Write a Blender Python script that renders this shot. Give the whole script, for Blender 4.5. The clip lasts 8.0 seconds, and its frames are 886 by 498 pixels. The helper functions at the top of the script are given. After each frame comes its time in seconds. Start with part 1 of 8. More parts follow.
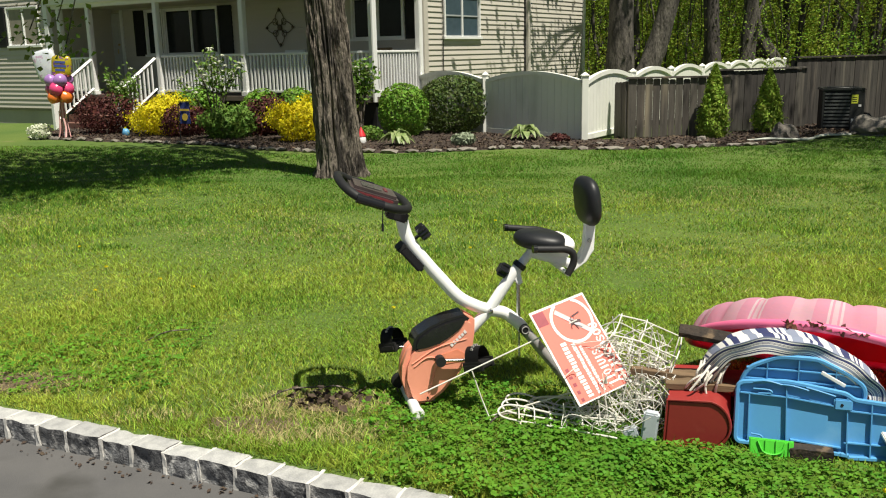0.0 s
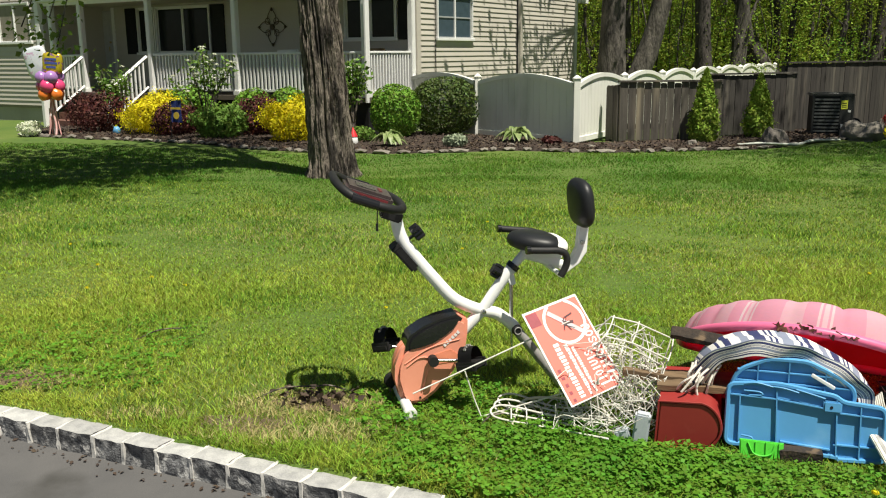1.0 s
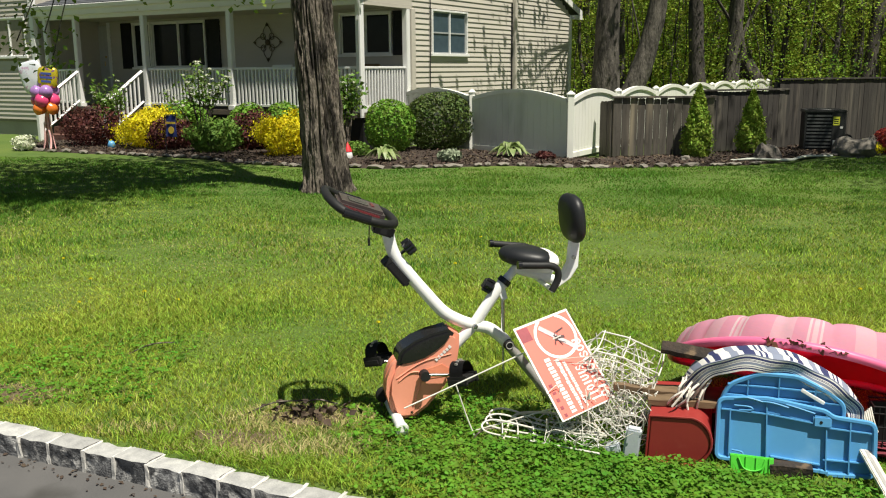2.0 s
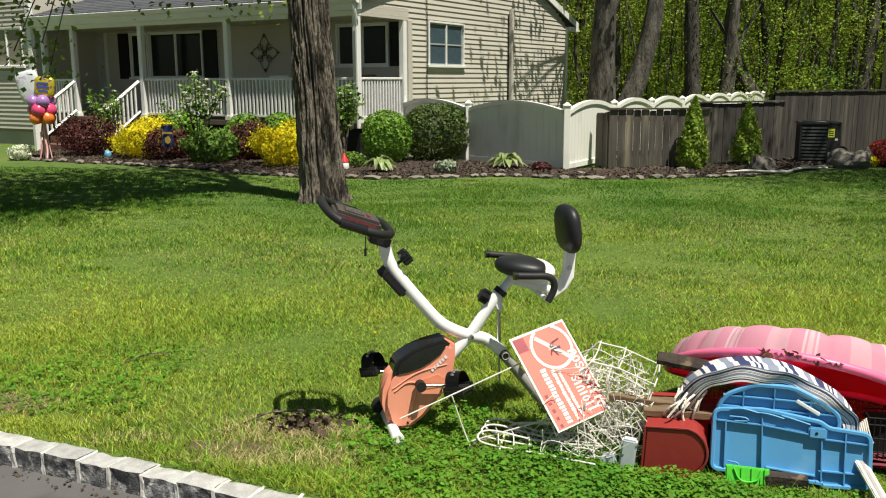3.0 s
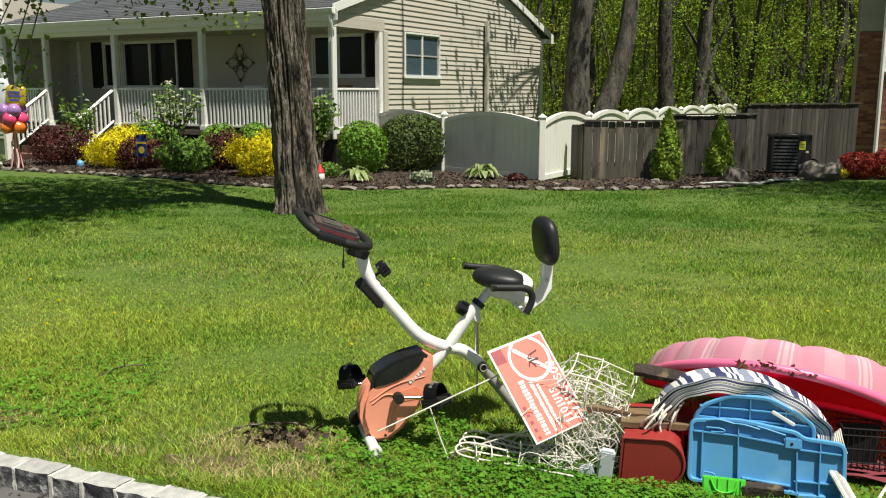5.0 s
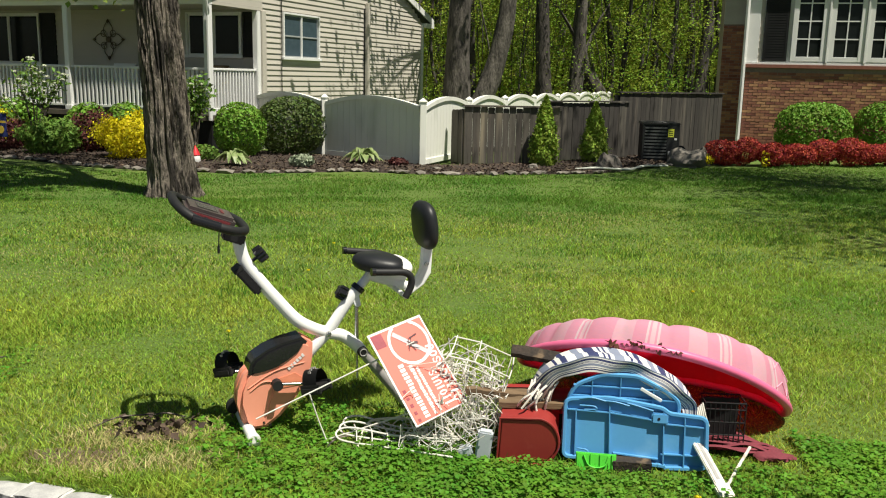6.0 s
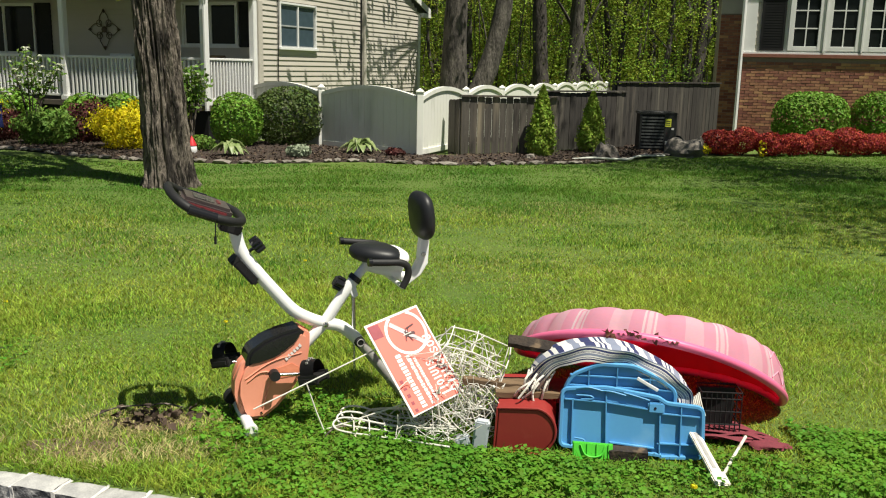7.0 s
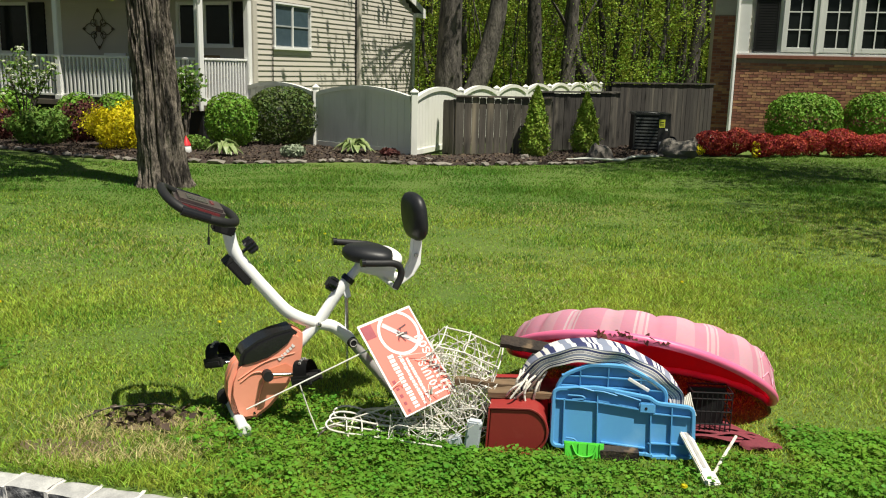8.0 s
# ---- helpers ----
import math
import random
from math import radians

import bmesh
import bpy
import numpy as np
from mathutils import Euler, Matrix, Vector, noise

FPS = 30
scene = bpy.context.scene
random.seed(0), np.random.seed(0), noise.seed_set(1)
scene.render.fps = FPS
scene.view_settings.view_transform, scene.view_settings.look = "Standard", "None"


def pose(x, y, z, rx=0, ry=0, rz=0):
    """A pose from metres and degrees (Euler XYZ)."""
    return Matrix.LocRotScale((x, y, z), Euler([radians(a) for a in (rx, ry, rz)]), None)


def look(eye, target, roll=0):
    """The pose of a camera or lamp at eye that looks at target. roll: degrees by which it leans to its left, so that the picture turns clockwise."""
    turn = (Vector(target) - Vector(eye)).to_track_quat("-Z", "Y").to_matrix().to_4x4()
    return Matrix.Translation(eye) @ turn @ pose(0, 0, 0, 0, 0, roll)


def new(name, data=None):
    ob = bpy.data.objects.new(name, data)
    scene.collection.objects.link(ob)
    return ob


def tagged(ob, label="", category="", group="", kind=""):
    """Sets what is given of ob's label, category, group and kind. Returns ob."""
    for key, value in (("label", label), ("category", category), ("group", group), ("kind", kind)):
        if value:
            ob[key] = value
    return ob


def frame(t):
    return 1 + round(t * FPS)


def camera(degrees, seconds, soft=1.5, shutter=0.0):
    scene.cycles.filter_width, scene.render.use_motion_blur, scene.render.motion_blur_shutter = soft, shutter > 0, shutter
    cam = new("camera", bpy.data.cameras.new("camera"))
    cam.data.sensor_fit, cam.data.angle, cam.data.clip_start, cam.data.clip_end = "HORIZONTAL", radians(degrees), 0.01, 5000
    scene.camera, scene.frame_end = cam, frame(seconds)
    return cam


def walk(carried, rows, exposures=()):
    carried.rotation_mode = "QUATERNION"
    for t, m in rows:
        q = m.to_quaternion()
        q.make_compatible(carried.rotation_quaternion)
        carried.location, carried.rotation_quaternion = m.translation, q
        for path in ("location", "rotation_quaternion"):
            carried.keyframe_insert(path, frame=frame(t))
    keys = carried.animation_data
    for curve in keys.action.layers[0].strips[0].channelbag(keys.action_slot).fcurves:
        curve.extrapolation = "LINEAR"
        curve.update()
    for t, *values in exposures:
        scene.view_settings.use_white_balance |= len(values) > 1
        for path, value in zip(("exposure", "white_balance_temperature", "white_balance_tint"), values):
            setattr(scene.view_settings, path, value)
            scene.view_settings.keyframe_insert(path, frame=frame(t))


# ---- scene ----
cam = camera(53.12, 8.0, soft=1.1)


def glide(x, y, z, yaw, pitch, roll):
    """A camera pose: yaw to the left from +y, pitch up, roll to the left, in degrees."""
    a, b = radians(yaw), radians(pitch)
    ahead = Vector((-math.sin(a) * math.cos(b), math.cos(a) * math.cos(b), math.sin(b)))
    return look((x, y, z), Vector((x, y, z)) + ahead, roll)


PATH = [
    (0, glide(0.004, 0.038, 1.628, 1.40, -12.49, -1.21)),
    (0.5, glide(-0.011, 0.035, 1.627, 1.13, -12.47, -0.85)),
    (1, glide(-0.014, 0.022, 1.627, 0.73, -12.41, -0.56)),
    (1.5, glide(-0.008, 0.014, 1.629, 0.56, -11.75, -0.43)),
    (2, glide(0.001, 0.008, 1.630, 0.39, -11.46, -0.39)),
    (3.5, glide(0.000, -0.000, 1.630, 0.00, -10.44, -0.13)),
    (4, glide(-0.001, 0.000, 1.631, -0.15, -10.28, -0.14)),
    (5.5, glide(-0.016, 0.003, 1.637, -4.61, -10.03, 0.79)),
    (6, glide(-0.001, 0.003, 1.637, -9.26, -11.02, 1.31)),
    (6.5, glide(-0.001, 0.005, 1.635, -9.36, -11.58, 1.23)),
    (7, glide(0.001, 0.001, 1.638, -9.45, -11.65, 1.26)),
    (7.5, glide(0.006, -0.008, 1.641, -9.62, -11.62, 1.33)),
    (8, glide(0.008, -0.019, 1.646, -9.79, -11.64, 1.39)),
]
walk(cam, PATH, [(0.0, 0.52, 6750, 6), (8.0, 0.52, 6750, 6)])
# ---- light ----
SUN_ELEVATION, SUN_AZIMUTH = 66.0, 50.0     # azimuth: degrees from +x towards -y
sun_way = Vector((math.cos(radians(SUN_AZIMUTH)) * math.cos(radians(SUN_ELEVATION)),
                  -math.sin(radians(SUN_AZIMUTH)) * math.cos(radians(SUN_ELEVATION)),
                  math.sin(radians(SUN_ELEVATION))))
sun_data = bpy.data.lights.new("sun", "SUN")
sun_data.energy, sun_data.angle, sun_data.color = 5.0, radians(0.53), (1.0, 0.95, 0.86)
sun = new("sun", sun_data)
sun.matrix_world = look(sun_way * 60, (0, 0, 0))
world = bpy.data.worlds.new("sky")
scene.world = world
world.use_nodes = True
sky = world.node_tree.nodes.new("ShaderNodeTexSky")
sky.sky_type, sky.sun_disc = "NISHITA", False
sky.sun_elevation, sky.sun_rotation = radians(SUN_ELEVATION), radians(90 + SUN_AZIMUTH)
world.node_tree.links.new(sky.outputs[0], world.node_tree.nodes["Background"].inputs[0])
world.node_tree.nodes["Background"].inputs[1].default_value = 0.034


# ---- materials ----
def material(name, colour, second=None, rough=0.6, metal=0.0, scale=6.0, fine=60.0, mix=0.5, bump=0.2, depth=0.004,
             each=0.0, stretch=(1, 1, 1), island=False, leaf=0.0, stain=None, stain_scale=1.5, stain_at=(0.55, 0.75), coat=0.0, spec=0.5):
    """Two colours mottled at two scales, fine relief, an optional stain, and variation from piece to piece."""
    m = bpy.data.materials.new(name)
    m.use_nodes = True
    nt = m.node_tree
    n, link = nt.nodes, nt.links.new
    p = n["Principled BSDF"]
    second = second or tuple(c * 0.72 for c in colour)
    co = n.new("ShaderNodeTexCoord")
    mp = n.new("ShaderNodeMapping")
    mp.inputs["Scale"].default_value = stretch
    link(co.outputs["Object"], mp.inputs["Vector"])
    big, small = n.new("ShaderNodeTexNoise"), n.new("ShaderNodeTexNoise")
    big.inputs["Scale"].default_value, big.inputs["Detail"].default_value = scale, 5
    small.inputs["Scale"].default_value, small.inputs["Detail"].default_value = fine, 4
    for x in (big, small):
        link(mp.outputs[0], x.inputs["Vector"])
    add = n.new("ShaderNodeMath")
    add.operation = "MULTIPLY_ADD"
    link(small.outputs["Fac"], add.inputs[0])
    add.inputs[1].default_value = 0.6
    link(big.outputs["Fac"], add.inputs[2])
    ramp = n.new("ShaderNodeMapRange")
    ramp.inputs[1].default_value, ramp.inputs[2].default_value = 0.8 - mix * 0.5, 0.8 + mix * 0.5
    link(add.outputs[0], ramp.inputs[0])
    blend = n.new("ShaderNodeMix")
    blend.data_type = "RGBA"
    blend.inputs[6].default_value, blend.inputs[7].default_value = (*colour, 1), (*second, 1)
    link(ramp.outputs[0], blend.inputs[0])
    out = blend.outputs[2]
    if stain:
        st = n.new("ShaderNodeTexNoise")
        st.inputs["Scale"].default_value, st.inputs["Detail"].default_value = stain_scale, 6
        link(mp.outputs[0], st.inputs["Vector"])
        sr = n.new("ShaderNodeMapRange")
        sr.inputs[1].default_value, sr.inputs[2].default_value = stain_at
        link(st.outputs["Fac"], sr.inputs[0])
        sm = n.new("ShaderNodeMix")
        sm.data_type = "RGBA"
        sm.inputs[7].default_value = (*stain, 1)
        link(sr.outputs[0], sm.inputs[0])
        link(out, sm.inputs[6])
        out = sm.outputs[2]
    if each or island:
        if island:
            who = n.new("ShaderNodeNewGeometry").outputs["Random Per Island"]
        else:
            who = n.new("ShaderNodeObjectInfo").outputs["Random"]
        hs = n.new("ShaderNodeHueSaturation")
        v = n.new("ShaderNodeMapRange")
        v.inputs[3].default_value, v.inputs[4].default_value = 1 - each, 1 + each
        link(who, v.inputs[0])
        link(v.outputs[0], hs.inputs["Value"])
        h = n.new("ShaderNodeMapRange")
        h.inputs[3].default_value, h.inputs[4].default_value = 0.5 - each * 0.05, 0.5 + each * 0.05
        link(who, h.inputs[0])
        link(h.outputs[0], hs.inputs["Hue"])
        link(out, hs.inputs["Color"])
        out = hs.outputs[0]
    link(out, p.inputs["Base Color"])
    p.inputs["Roughness"].default_value, p.inputs["Metallic"].default_value = rough, metal
    p.inputs["Coat Weight"].default_value = coat
    p.inputs["Specular IOR Level"].default_value = spec
    if bump:
        b = n.new("ShaderNodeBump")
        b.inputs["Strength"].default_value, b.inputs["Distance"].default_value = bump, depth
        link(add.outputs[0], b.inputs["Height"])
        link(b.outputs[0], p.inputs["Normal"])
    if leaf:
        tr = n.new("ShaderNodeBsdfTranslucent")
        link(out, tr.inputs["Color"])
        ms = n.new("ShaderNodeMixShader")
        ms.inputs[0].default_value = leaf
        link(p.outputs[0], ms.inputs[1])
        link(tr.outputs[0], ms.inputs[2])
        link(ms.outputs[0], n["Material Output"].inputs["Surface"])
    return m


def glass(name, tint=(0.5, 0.56, 0.6)):
    m = bpy.data.materials.new(name)
    m.use_nodes = True
    p = m.node_tree.nodes["Principled BSDF"]
    p.inputs["Base Color"].default_value = (*tint, 1)
    p.inputs["Roughness"].default_value = 0.03
    p.inputs["Transmission Weight"].default_value = 0.9
    p.inputs["IOR"].default_value = 1.45
    return m


M = {
    # greener far grass, with the far lawn's shade darkened into its colour
    "blade_far_shade": material("shaded_deep_grass_blade", (0.075, 0.19, 0.022), (0.165, 0.26, 0.034), 0.7, spec=0.2, scale=0.6, fine=5, mix=0.5, bump=0, each=0.5, island=True, leaf=0.35),
    "tuft": material("tuft_blade", (0.07, 0.19, 0.018), (0.12, 0.25, 0.025), 0.6, spec=0.3, scale=1.2, fine=6, bump=0, each=0.35, island=True, leaf=0.35),
    "lawn": material("lawn_soil", (0.05, 0.105, 0.012), (0.11, 0.155, 0.022), 0.95, scale=0.55, fine=45, mix=0.6, bump=0.8, depth=0.02,
                     stain=(0.20, 0.17, 0.08), stain_scale=1.1, stain_at=(0.66, 0.82)),
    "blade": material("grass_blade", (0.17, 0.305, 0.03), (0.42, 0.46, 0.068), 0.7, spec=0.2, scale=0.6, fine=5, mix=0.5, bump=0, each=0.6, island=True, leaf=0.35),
    "straw": material("straw_blade", (0.48, 0.41, 0.19), (0.33, 0.29, 0.11), 0.8, scale=2, fine=9, bump=0, each=0.3, island=True, leaf=0.2),
    "clover": material("clover_leaf", (0.08, 0.235, 0.02), (0.17, 0.33, 0.03), 0.6, spec=0.25, scale=3, fine=12, bump=0, each=0.3, island=True, leaf=0.4),
    "asphalt": material("asphalt", (0.07, 0.069, 0.071), (0.115, 0.11, 0.108), 0.85, scale=3, fine=260, mix=0.7, bump=0.7, depth=0.004,
                        stain=(0.05, 0.048, 0.045), stain_scale=2.5),
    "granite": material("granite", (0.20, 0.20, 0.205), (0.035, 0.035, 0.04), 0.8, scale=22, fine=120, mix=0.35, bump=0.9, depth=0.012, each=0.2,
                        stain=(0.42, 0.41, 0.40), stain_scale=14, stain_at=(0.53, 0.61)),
    # paler than the block faces: high sun on the tops, put into the colour
    "granite_lit_top": material("granite_sunlit_top", (0.46, 0.455, 0.44), (0.27, 0.27, 0.27), 0.85, scale=16, fine=150, bump=0.6, depth=0.006, each=0.12),
    "mortar": material("mortar", (0.66, 0.64, 0.61), (0.50, 0.48, 0.45), 0.9, scale=20, fine=130, bump=0.6, depth=0.004),
    "mulch": material("mulch", (0.075, 0.05, 0.036), (0.014, 0.010, 0.008), 0.95, scale=14, fine=90, mix=0.8, bump=1.0, depth=0.03),
    # mottled bark; the near-black second colour also paints shade in the furrows
    "bark": material("bark", (0.215, 0.18, 0.148), (0.02, 0.015, 0.012), 0.95, scale=10, fine=44, mix=0.26, bump=1.0, depth=0.08, stretch=(1, 1, 0.22)),
    # forest bark, its colour lowered to stand for the shade under the canopy
    "bark_far": material("bark_far", (0.125, 0.11, 0.095), (0.022, 0.019, 0.016), 0.95, scale=7, fine=36, mix=0.4, bump=1.0, depth=0.05, stretch=(1, 1, 0.25), each=0.35),
    "siding": material("cream_vinyl_siding", (0.53, 0.495, 0.44), (0.47, 0.435, 0.385), 0.55, scale=1.2, fine=40, mix=0.9, bump=0.08, each=0.03),
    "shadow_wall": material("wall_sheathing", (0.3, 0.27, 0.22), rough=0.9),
    "white": material("white_paint", (0.80, 0.80, 0.79), (0.70, 0.70, 0.69), 0.5, scale=3, fine=50, mix=0.9, bump=0.08),
    "vinyl": material("white_vinyl", (0.82, 0.82, 0.77), (0.75, 0.75, 0.69), 0.45, scale=1.1, fine=22, mix=0.8, bump=0.05,
                      stain=(0.50, 0.52, 0.45), stain_scale=2.4, stain_at=(0.55, 0.85), stretch=(1, 1, 0.3)),
    "shingle": material("asphalt_shingle", (0.085, 0.09, 0.105), (0.05, 0.053, 0.06), 0.95, scale=5, fine=120, bump=0.8, depth=0.01, each=0.2),
    "black": material("black_paint", (0.012, 0.012, 0.013), (0.02, 0.02, 0.021), 0.6, scale=4, fine=60, bump=0.1, spec=0.2),
    "foundation": material("foundation_concrete", (0.42, 0.40, 0.36), (0.33, 0.31, 0.28), 0.9, scale=2, fine=60, bump=0.4),
    "brickstep": material("brick_step", (0.19, 0.085, 0.06), (0.11, 0.055, 0.045), 0.9, scale=9, fine=60, bump=0.6),
    "wood_grey": material("weathered_wood", (0.115, 0.10, 0.085), (0.045, 0.04, 0.034), 0.9, scale=5, fine=50, mix=0.6, bump=0.7, depth=0.006,
                          stretch=(4, 4, 0.35), each=0.25, stain=(0.23, 0.19, 0.14), stain_scale=1.2),
    # older, darker boards; the shade on these runs is also put into the colour
    "wood_shaded": material("shaded_dark_wood", (0.06, 0.053, 0.046), (0.022, 0.02, 0.018), 0.9, scale=5, fine=50, mix=0.6, bump=0.7, depth=0.006,
                          stretch=(4, 4, 0.35), each=0.3, stain=(0.12, 0.105, 0.085), stain_scale=1.6),
    "deck": material("deck_boards", (0.13, 0.105, 0.085), (0.09, 0.075, 0.06), 0.8, scale=4, fine=50, bump=0.3),
    "curtain": material("curtain_fabric", (0.22, 0.22, 0.21), (0.12, 0.12, 0.12), 0.9, scale=3, fine=30, bump=0.2, stretch=(6, 6, 0.3)),
    "room": material("dark_room", (0.035, 0.035, 0.036), rough=0.9, bump=0),
    "door": material("door_paint", (0.50, 0.50, 0.50), (0.42, 0.42, 0.42), 0.4, bump=0.05),
    "glass": glass("window_glass"),
    "room_glass": material("reflecting_pane", (0.014, 0.018, 0.018), rough=0.06, bump=0, spec=0.2),
    "blue_glass": material("screened_pane", (0.055, 0.085, 0.11), (0.04, 0.065, 0.085), rough=0.12, bump=0, spec=0.4),
    # white sash with its shade painted in as blue-grey, for the gable window
    "sash": material("shaded_sash", (0.36, 0.38, 0.39), (0.30, 0.32, 0.33), 0.5, bump=0.03),
    "brass": material("brass", (0.55, 0.42, 0.2), rough=0.35, metal=1.0, bump=0.05),
    "iron": material("bronze_iron", (0.13, 0.10, 0.06), (0.07, 0.055, 0.04), 0.6, metal=0.4, bump=0.3),
    "brick": material("brick", (0.38, 0.18, 0.105), (0.28, 0.125, 0.075), 0.9, scale=14, fine=90, bump=0.5, depth=0.003, each=0.42),
    "joint": material("brick_mortar", (0.27, 0.22, 0.18), (0.20, 0.165, 0.14), 0.95, scale=20, fine=90, bump=0.5),
    "acmetal": material("dark_metal", (0.035, 0.037, 0.036), (0.02, 0.02, 0.02), 0.5, metal=0.3, bump=0.1),
    "aclouvre": material("grey_louvre", (0.085, 0.09, 0.09), (0.06, 0.064, 0.064), 0.5, metal=0.2, bump=0.05),
    "label": material("yellow_label", (0.62, 0.66, 0.06), (0.55, 0.58, 0.05), 0.5, bump=0.02),
    "paper": material("white_label", (0.75, 0.75, 0.72), rough=0.6, bump=0.02),
    "chip": material("bark_chip", (0.11, 0.07, 0.048), (0.035, 0.024, 0.018), 0.9, scale=9, fine=40, bump=0, each=0.6, island=True),
    "rock": material("field_stone", (0.21, 0.19, 0.16), (0.15, 0.13, 0.115), 0.9, scale=5, fine=40, mix=0.7, bump=0.9, depth=0.02, each=0.25),
    "boxwood": material("boxwood_leaf", (0.11, 0.23, 0.028), (0.20, 0.34, 0.04), 0.6, spec=0.25, scale=4, fine=20, bump=0, each=0.45, island=True, leaf=0.25),
    "holly": material("holly_leaf", (0.055, 0.10, 0.022), (0.10, 0.13, 0.03), 0.55, spec=0.25, scale=4, fine=20, bump=0, each=0.45, island=True, leaf=0.2),
    "golden": material("golden_leaf", (0.80, 0.66, 0.02), (0.60, 0.56, 0.03), 0.6, spec=0.2, scale=4, fine=20, bump=0, each=0.25, island=True, leaf=0.35),
    "burgundy": material("burgundy_leaf", (0.12, 0.03, 0.03), (0.06, 0.024, 0.02), 0.6, spec=0.2, scale=4, fine=20, bump=0, each=0.45, island=True, leaf=0.2),
    "spirea": material("spirea_leaf", (0.16, 0.26, 0.04), (0.10, 0.18, 0.035), 0.6, spec=0.2, scale=4, fine=20, bump=0, each=0.4, island=True, leaf=0.3),
    "hosta": material("hosta_leaf", (0.16, 0.28, 0.06), (0.40, 0.46, 0.22), 0.45, scale=14, fine=30, bump=0, each=0.25, island=True, leaf=0.3),
    "lambs": material("silver_leaf", (0.30, 0.34, 0.24), (0.22, 0.27, 0.17), 0.8, scale=6, fine=30, bump=0, each=0.25, island=True, leaf=0.2),
    "arbor": material("arborvitae_leaf", (0.17, 0.27, 0.035), (0.29, 0.38, 0.05), 0.65, spec=0.2, scale=5, fine=20, bump=0, each=0.45, island=True, leaf=0.2),
    "azalea": material("red_azalea_flower", (0.46, 0.06, 0.045), (0.25, 0.03, 0.03), 0.7, spec=0.2, scale=4, fine=20, bump=0, each=0.4, island=True, leaf=0.3),
    "blossom": material("white_blossom", (0.75, 0.76, 0.62), (0.62, 0.66, 0.5), 0.7, scale=8, fine=30, bump=0, each=0.15, island=True, leaf=0.3),
    "maple": material("maple_leaf", (0.14, 0.22, 0.03), (0.22, 0.28, 0.04), 0.5, scale=2, fine=12, bump=0, each=0.35, island=True, leaf=0.45),
    "woodleaf": material("spring_leaf", (0.11, 0.21, 0.024), (0.42, 0.48, 0.065), 0.6, spec=0.2, scale=0.3, fine=3, mix=0.45, bump=0, each=0.65, island=True, leaf=0.5),
}


# ---- mesh helpers ----
def tidy(bm, name, mat, smooth=None):
    me = bpy.data.meshes.new(name)
    bm.normal_update()
    bm.to_mesh(me)
    bm.free()
    me.materials.append(M[mat] if isinstance(mat, str) else mat)
    if smooth is not None:
        me.shade_smooth()
        if smooth:
            me.set_sharp_from_angle(angle=radians(smooth))
    return me


def part(name, bm, mat, parent=None, label="", smooth=None):
    """One mesh object under a thing or a part, in its thing's own axes."""
    ob = new(name, tidy(bm, name, mat, smooth))
    ob.parent = parent
    if label:
        tagged(ob, label)
    return ob


def thing(name, m, label, category, group="", kind=""):
    ob = new(name)
    ob.matrix_world = m
    ob.empty_display_size = 0.1
    return tagged(ob, label, category, group, kind)


def box(x0, x1, y0, y1, z0, z1, bevel=0.0, bm=None, m=None):
    out = bm or bmesh.new()
    vs = bmesh.ops.create_cube(out, size=1)["verts"]
    bmesh.ops.transform(out, verts=vs, matrix=Matrix.Translation(((x0 + x1) / 2, (y0 + y1) / 2, (z0 + z1) / 2))
                        @ Matrix.Diagonal((x1 - x0, y1 - y0, z1 - z0, 1)))
    if bevel:
        es = list({e for v in vs for e in v.link_edges})
        vs = list({v for f in bmesh.ops.bevel(out, geom=es, offset=bevel, segments=2, affect="EDGES")["faces"] for v in f.verts} | {v for v in vs if v.is_valid})
    if m is not None:
        bmesh.ops.transform(out, verts=[v for v in vs if v.is_valid], matrix=m)
    return out


def smooth_line(points, n=6):
    """A Catmull-Rom line through points."""
    p = [Vector(q) for q in points]
    p = [p[0] * 2 - p[1]] + p + [p[-1] * 2 - p[-2]]
    out = []
    for i in range(1, len(p) - 2):
        for k in range(n):
            t = k / n
            out.append(0.5 * ((2 * p[i]) + (p[i + 1] - p[i - 1]) * t + (2 * p[i - 1] - 5 * p[i] + 4 * p[i + 1] - p[i + 2]) * t * t
                              + (3 * p[i] - p[i - 1] - 3 * p[i + 1] + p[i + 2]) * t ** 3))
    return out + [p[-2]]


def sweep(points, radius, seg=8, bm=None, flat=1.0, up=(0, 0, 1), closed=False):
    """A tube along points; radius is a number or one for each point; flat squeezes it across the up direction."""
    bm = bm or bmesh.new()
    pts = [Vector(p) for p in points]
    n = len(pts)
    rings, last = [], None
    for i, p in enumerate(pts):
        if closed:
            d = pts[(i + 1) % n] - pts[i - 1]
        else:
            d = pts[min(i + 1, n - 1)] - pts[max(i - 1, 0)]
        d.normalize()
        if last is None or closed:
            s = d.cross(Vector(up))
            s = s.normalized() if s.length > 1e-3 else d.cross(Vector((0, 1, 0.1))).normalized()
        else:
            s = (last - d * last.dot(d)).normalized()
        last = s
        w = s.cross(d)
        r = radius[i] if isinstance(radius, (list, tuple)) else radius
        rings.append([bm.verts.new(p + r * (math.cos(2 * math.pi * k / seg) * s + flat * math.sin(2 * math.pi * k / seg) * w)) for k in range(seg)])
    for i in range(n if closed else n - 1):
        a, b = rings[i], rings[(i + 1) % n]
        for k in range(seg):
            bm.faces.new((a[k], a[(k + 1) % seg], b[(k + 1) % seg], b[k]))
    if not closed:
        bm.faces.new(rings[0][::-1])
        bm.faces.new(rings[-1])
    return bm


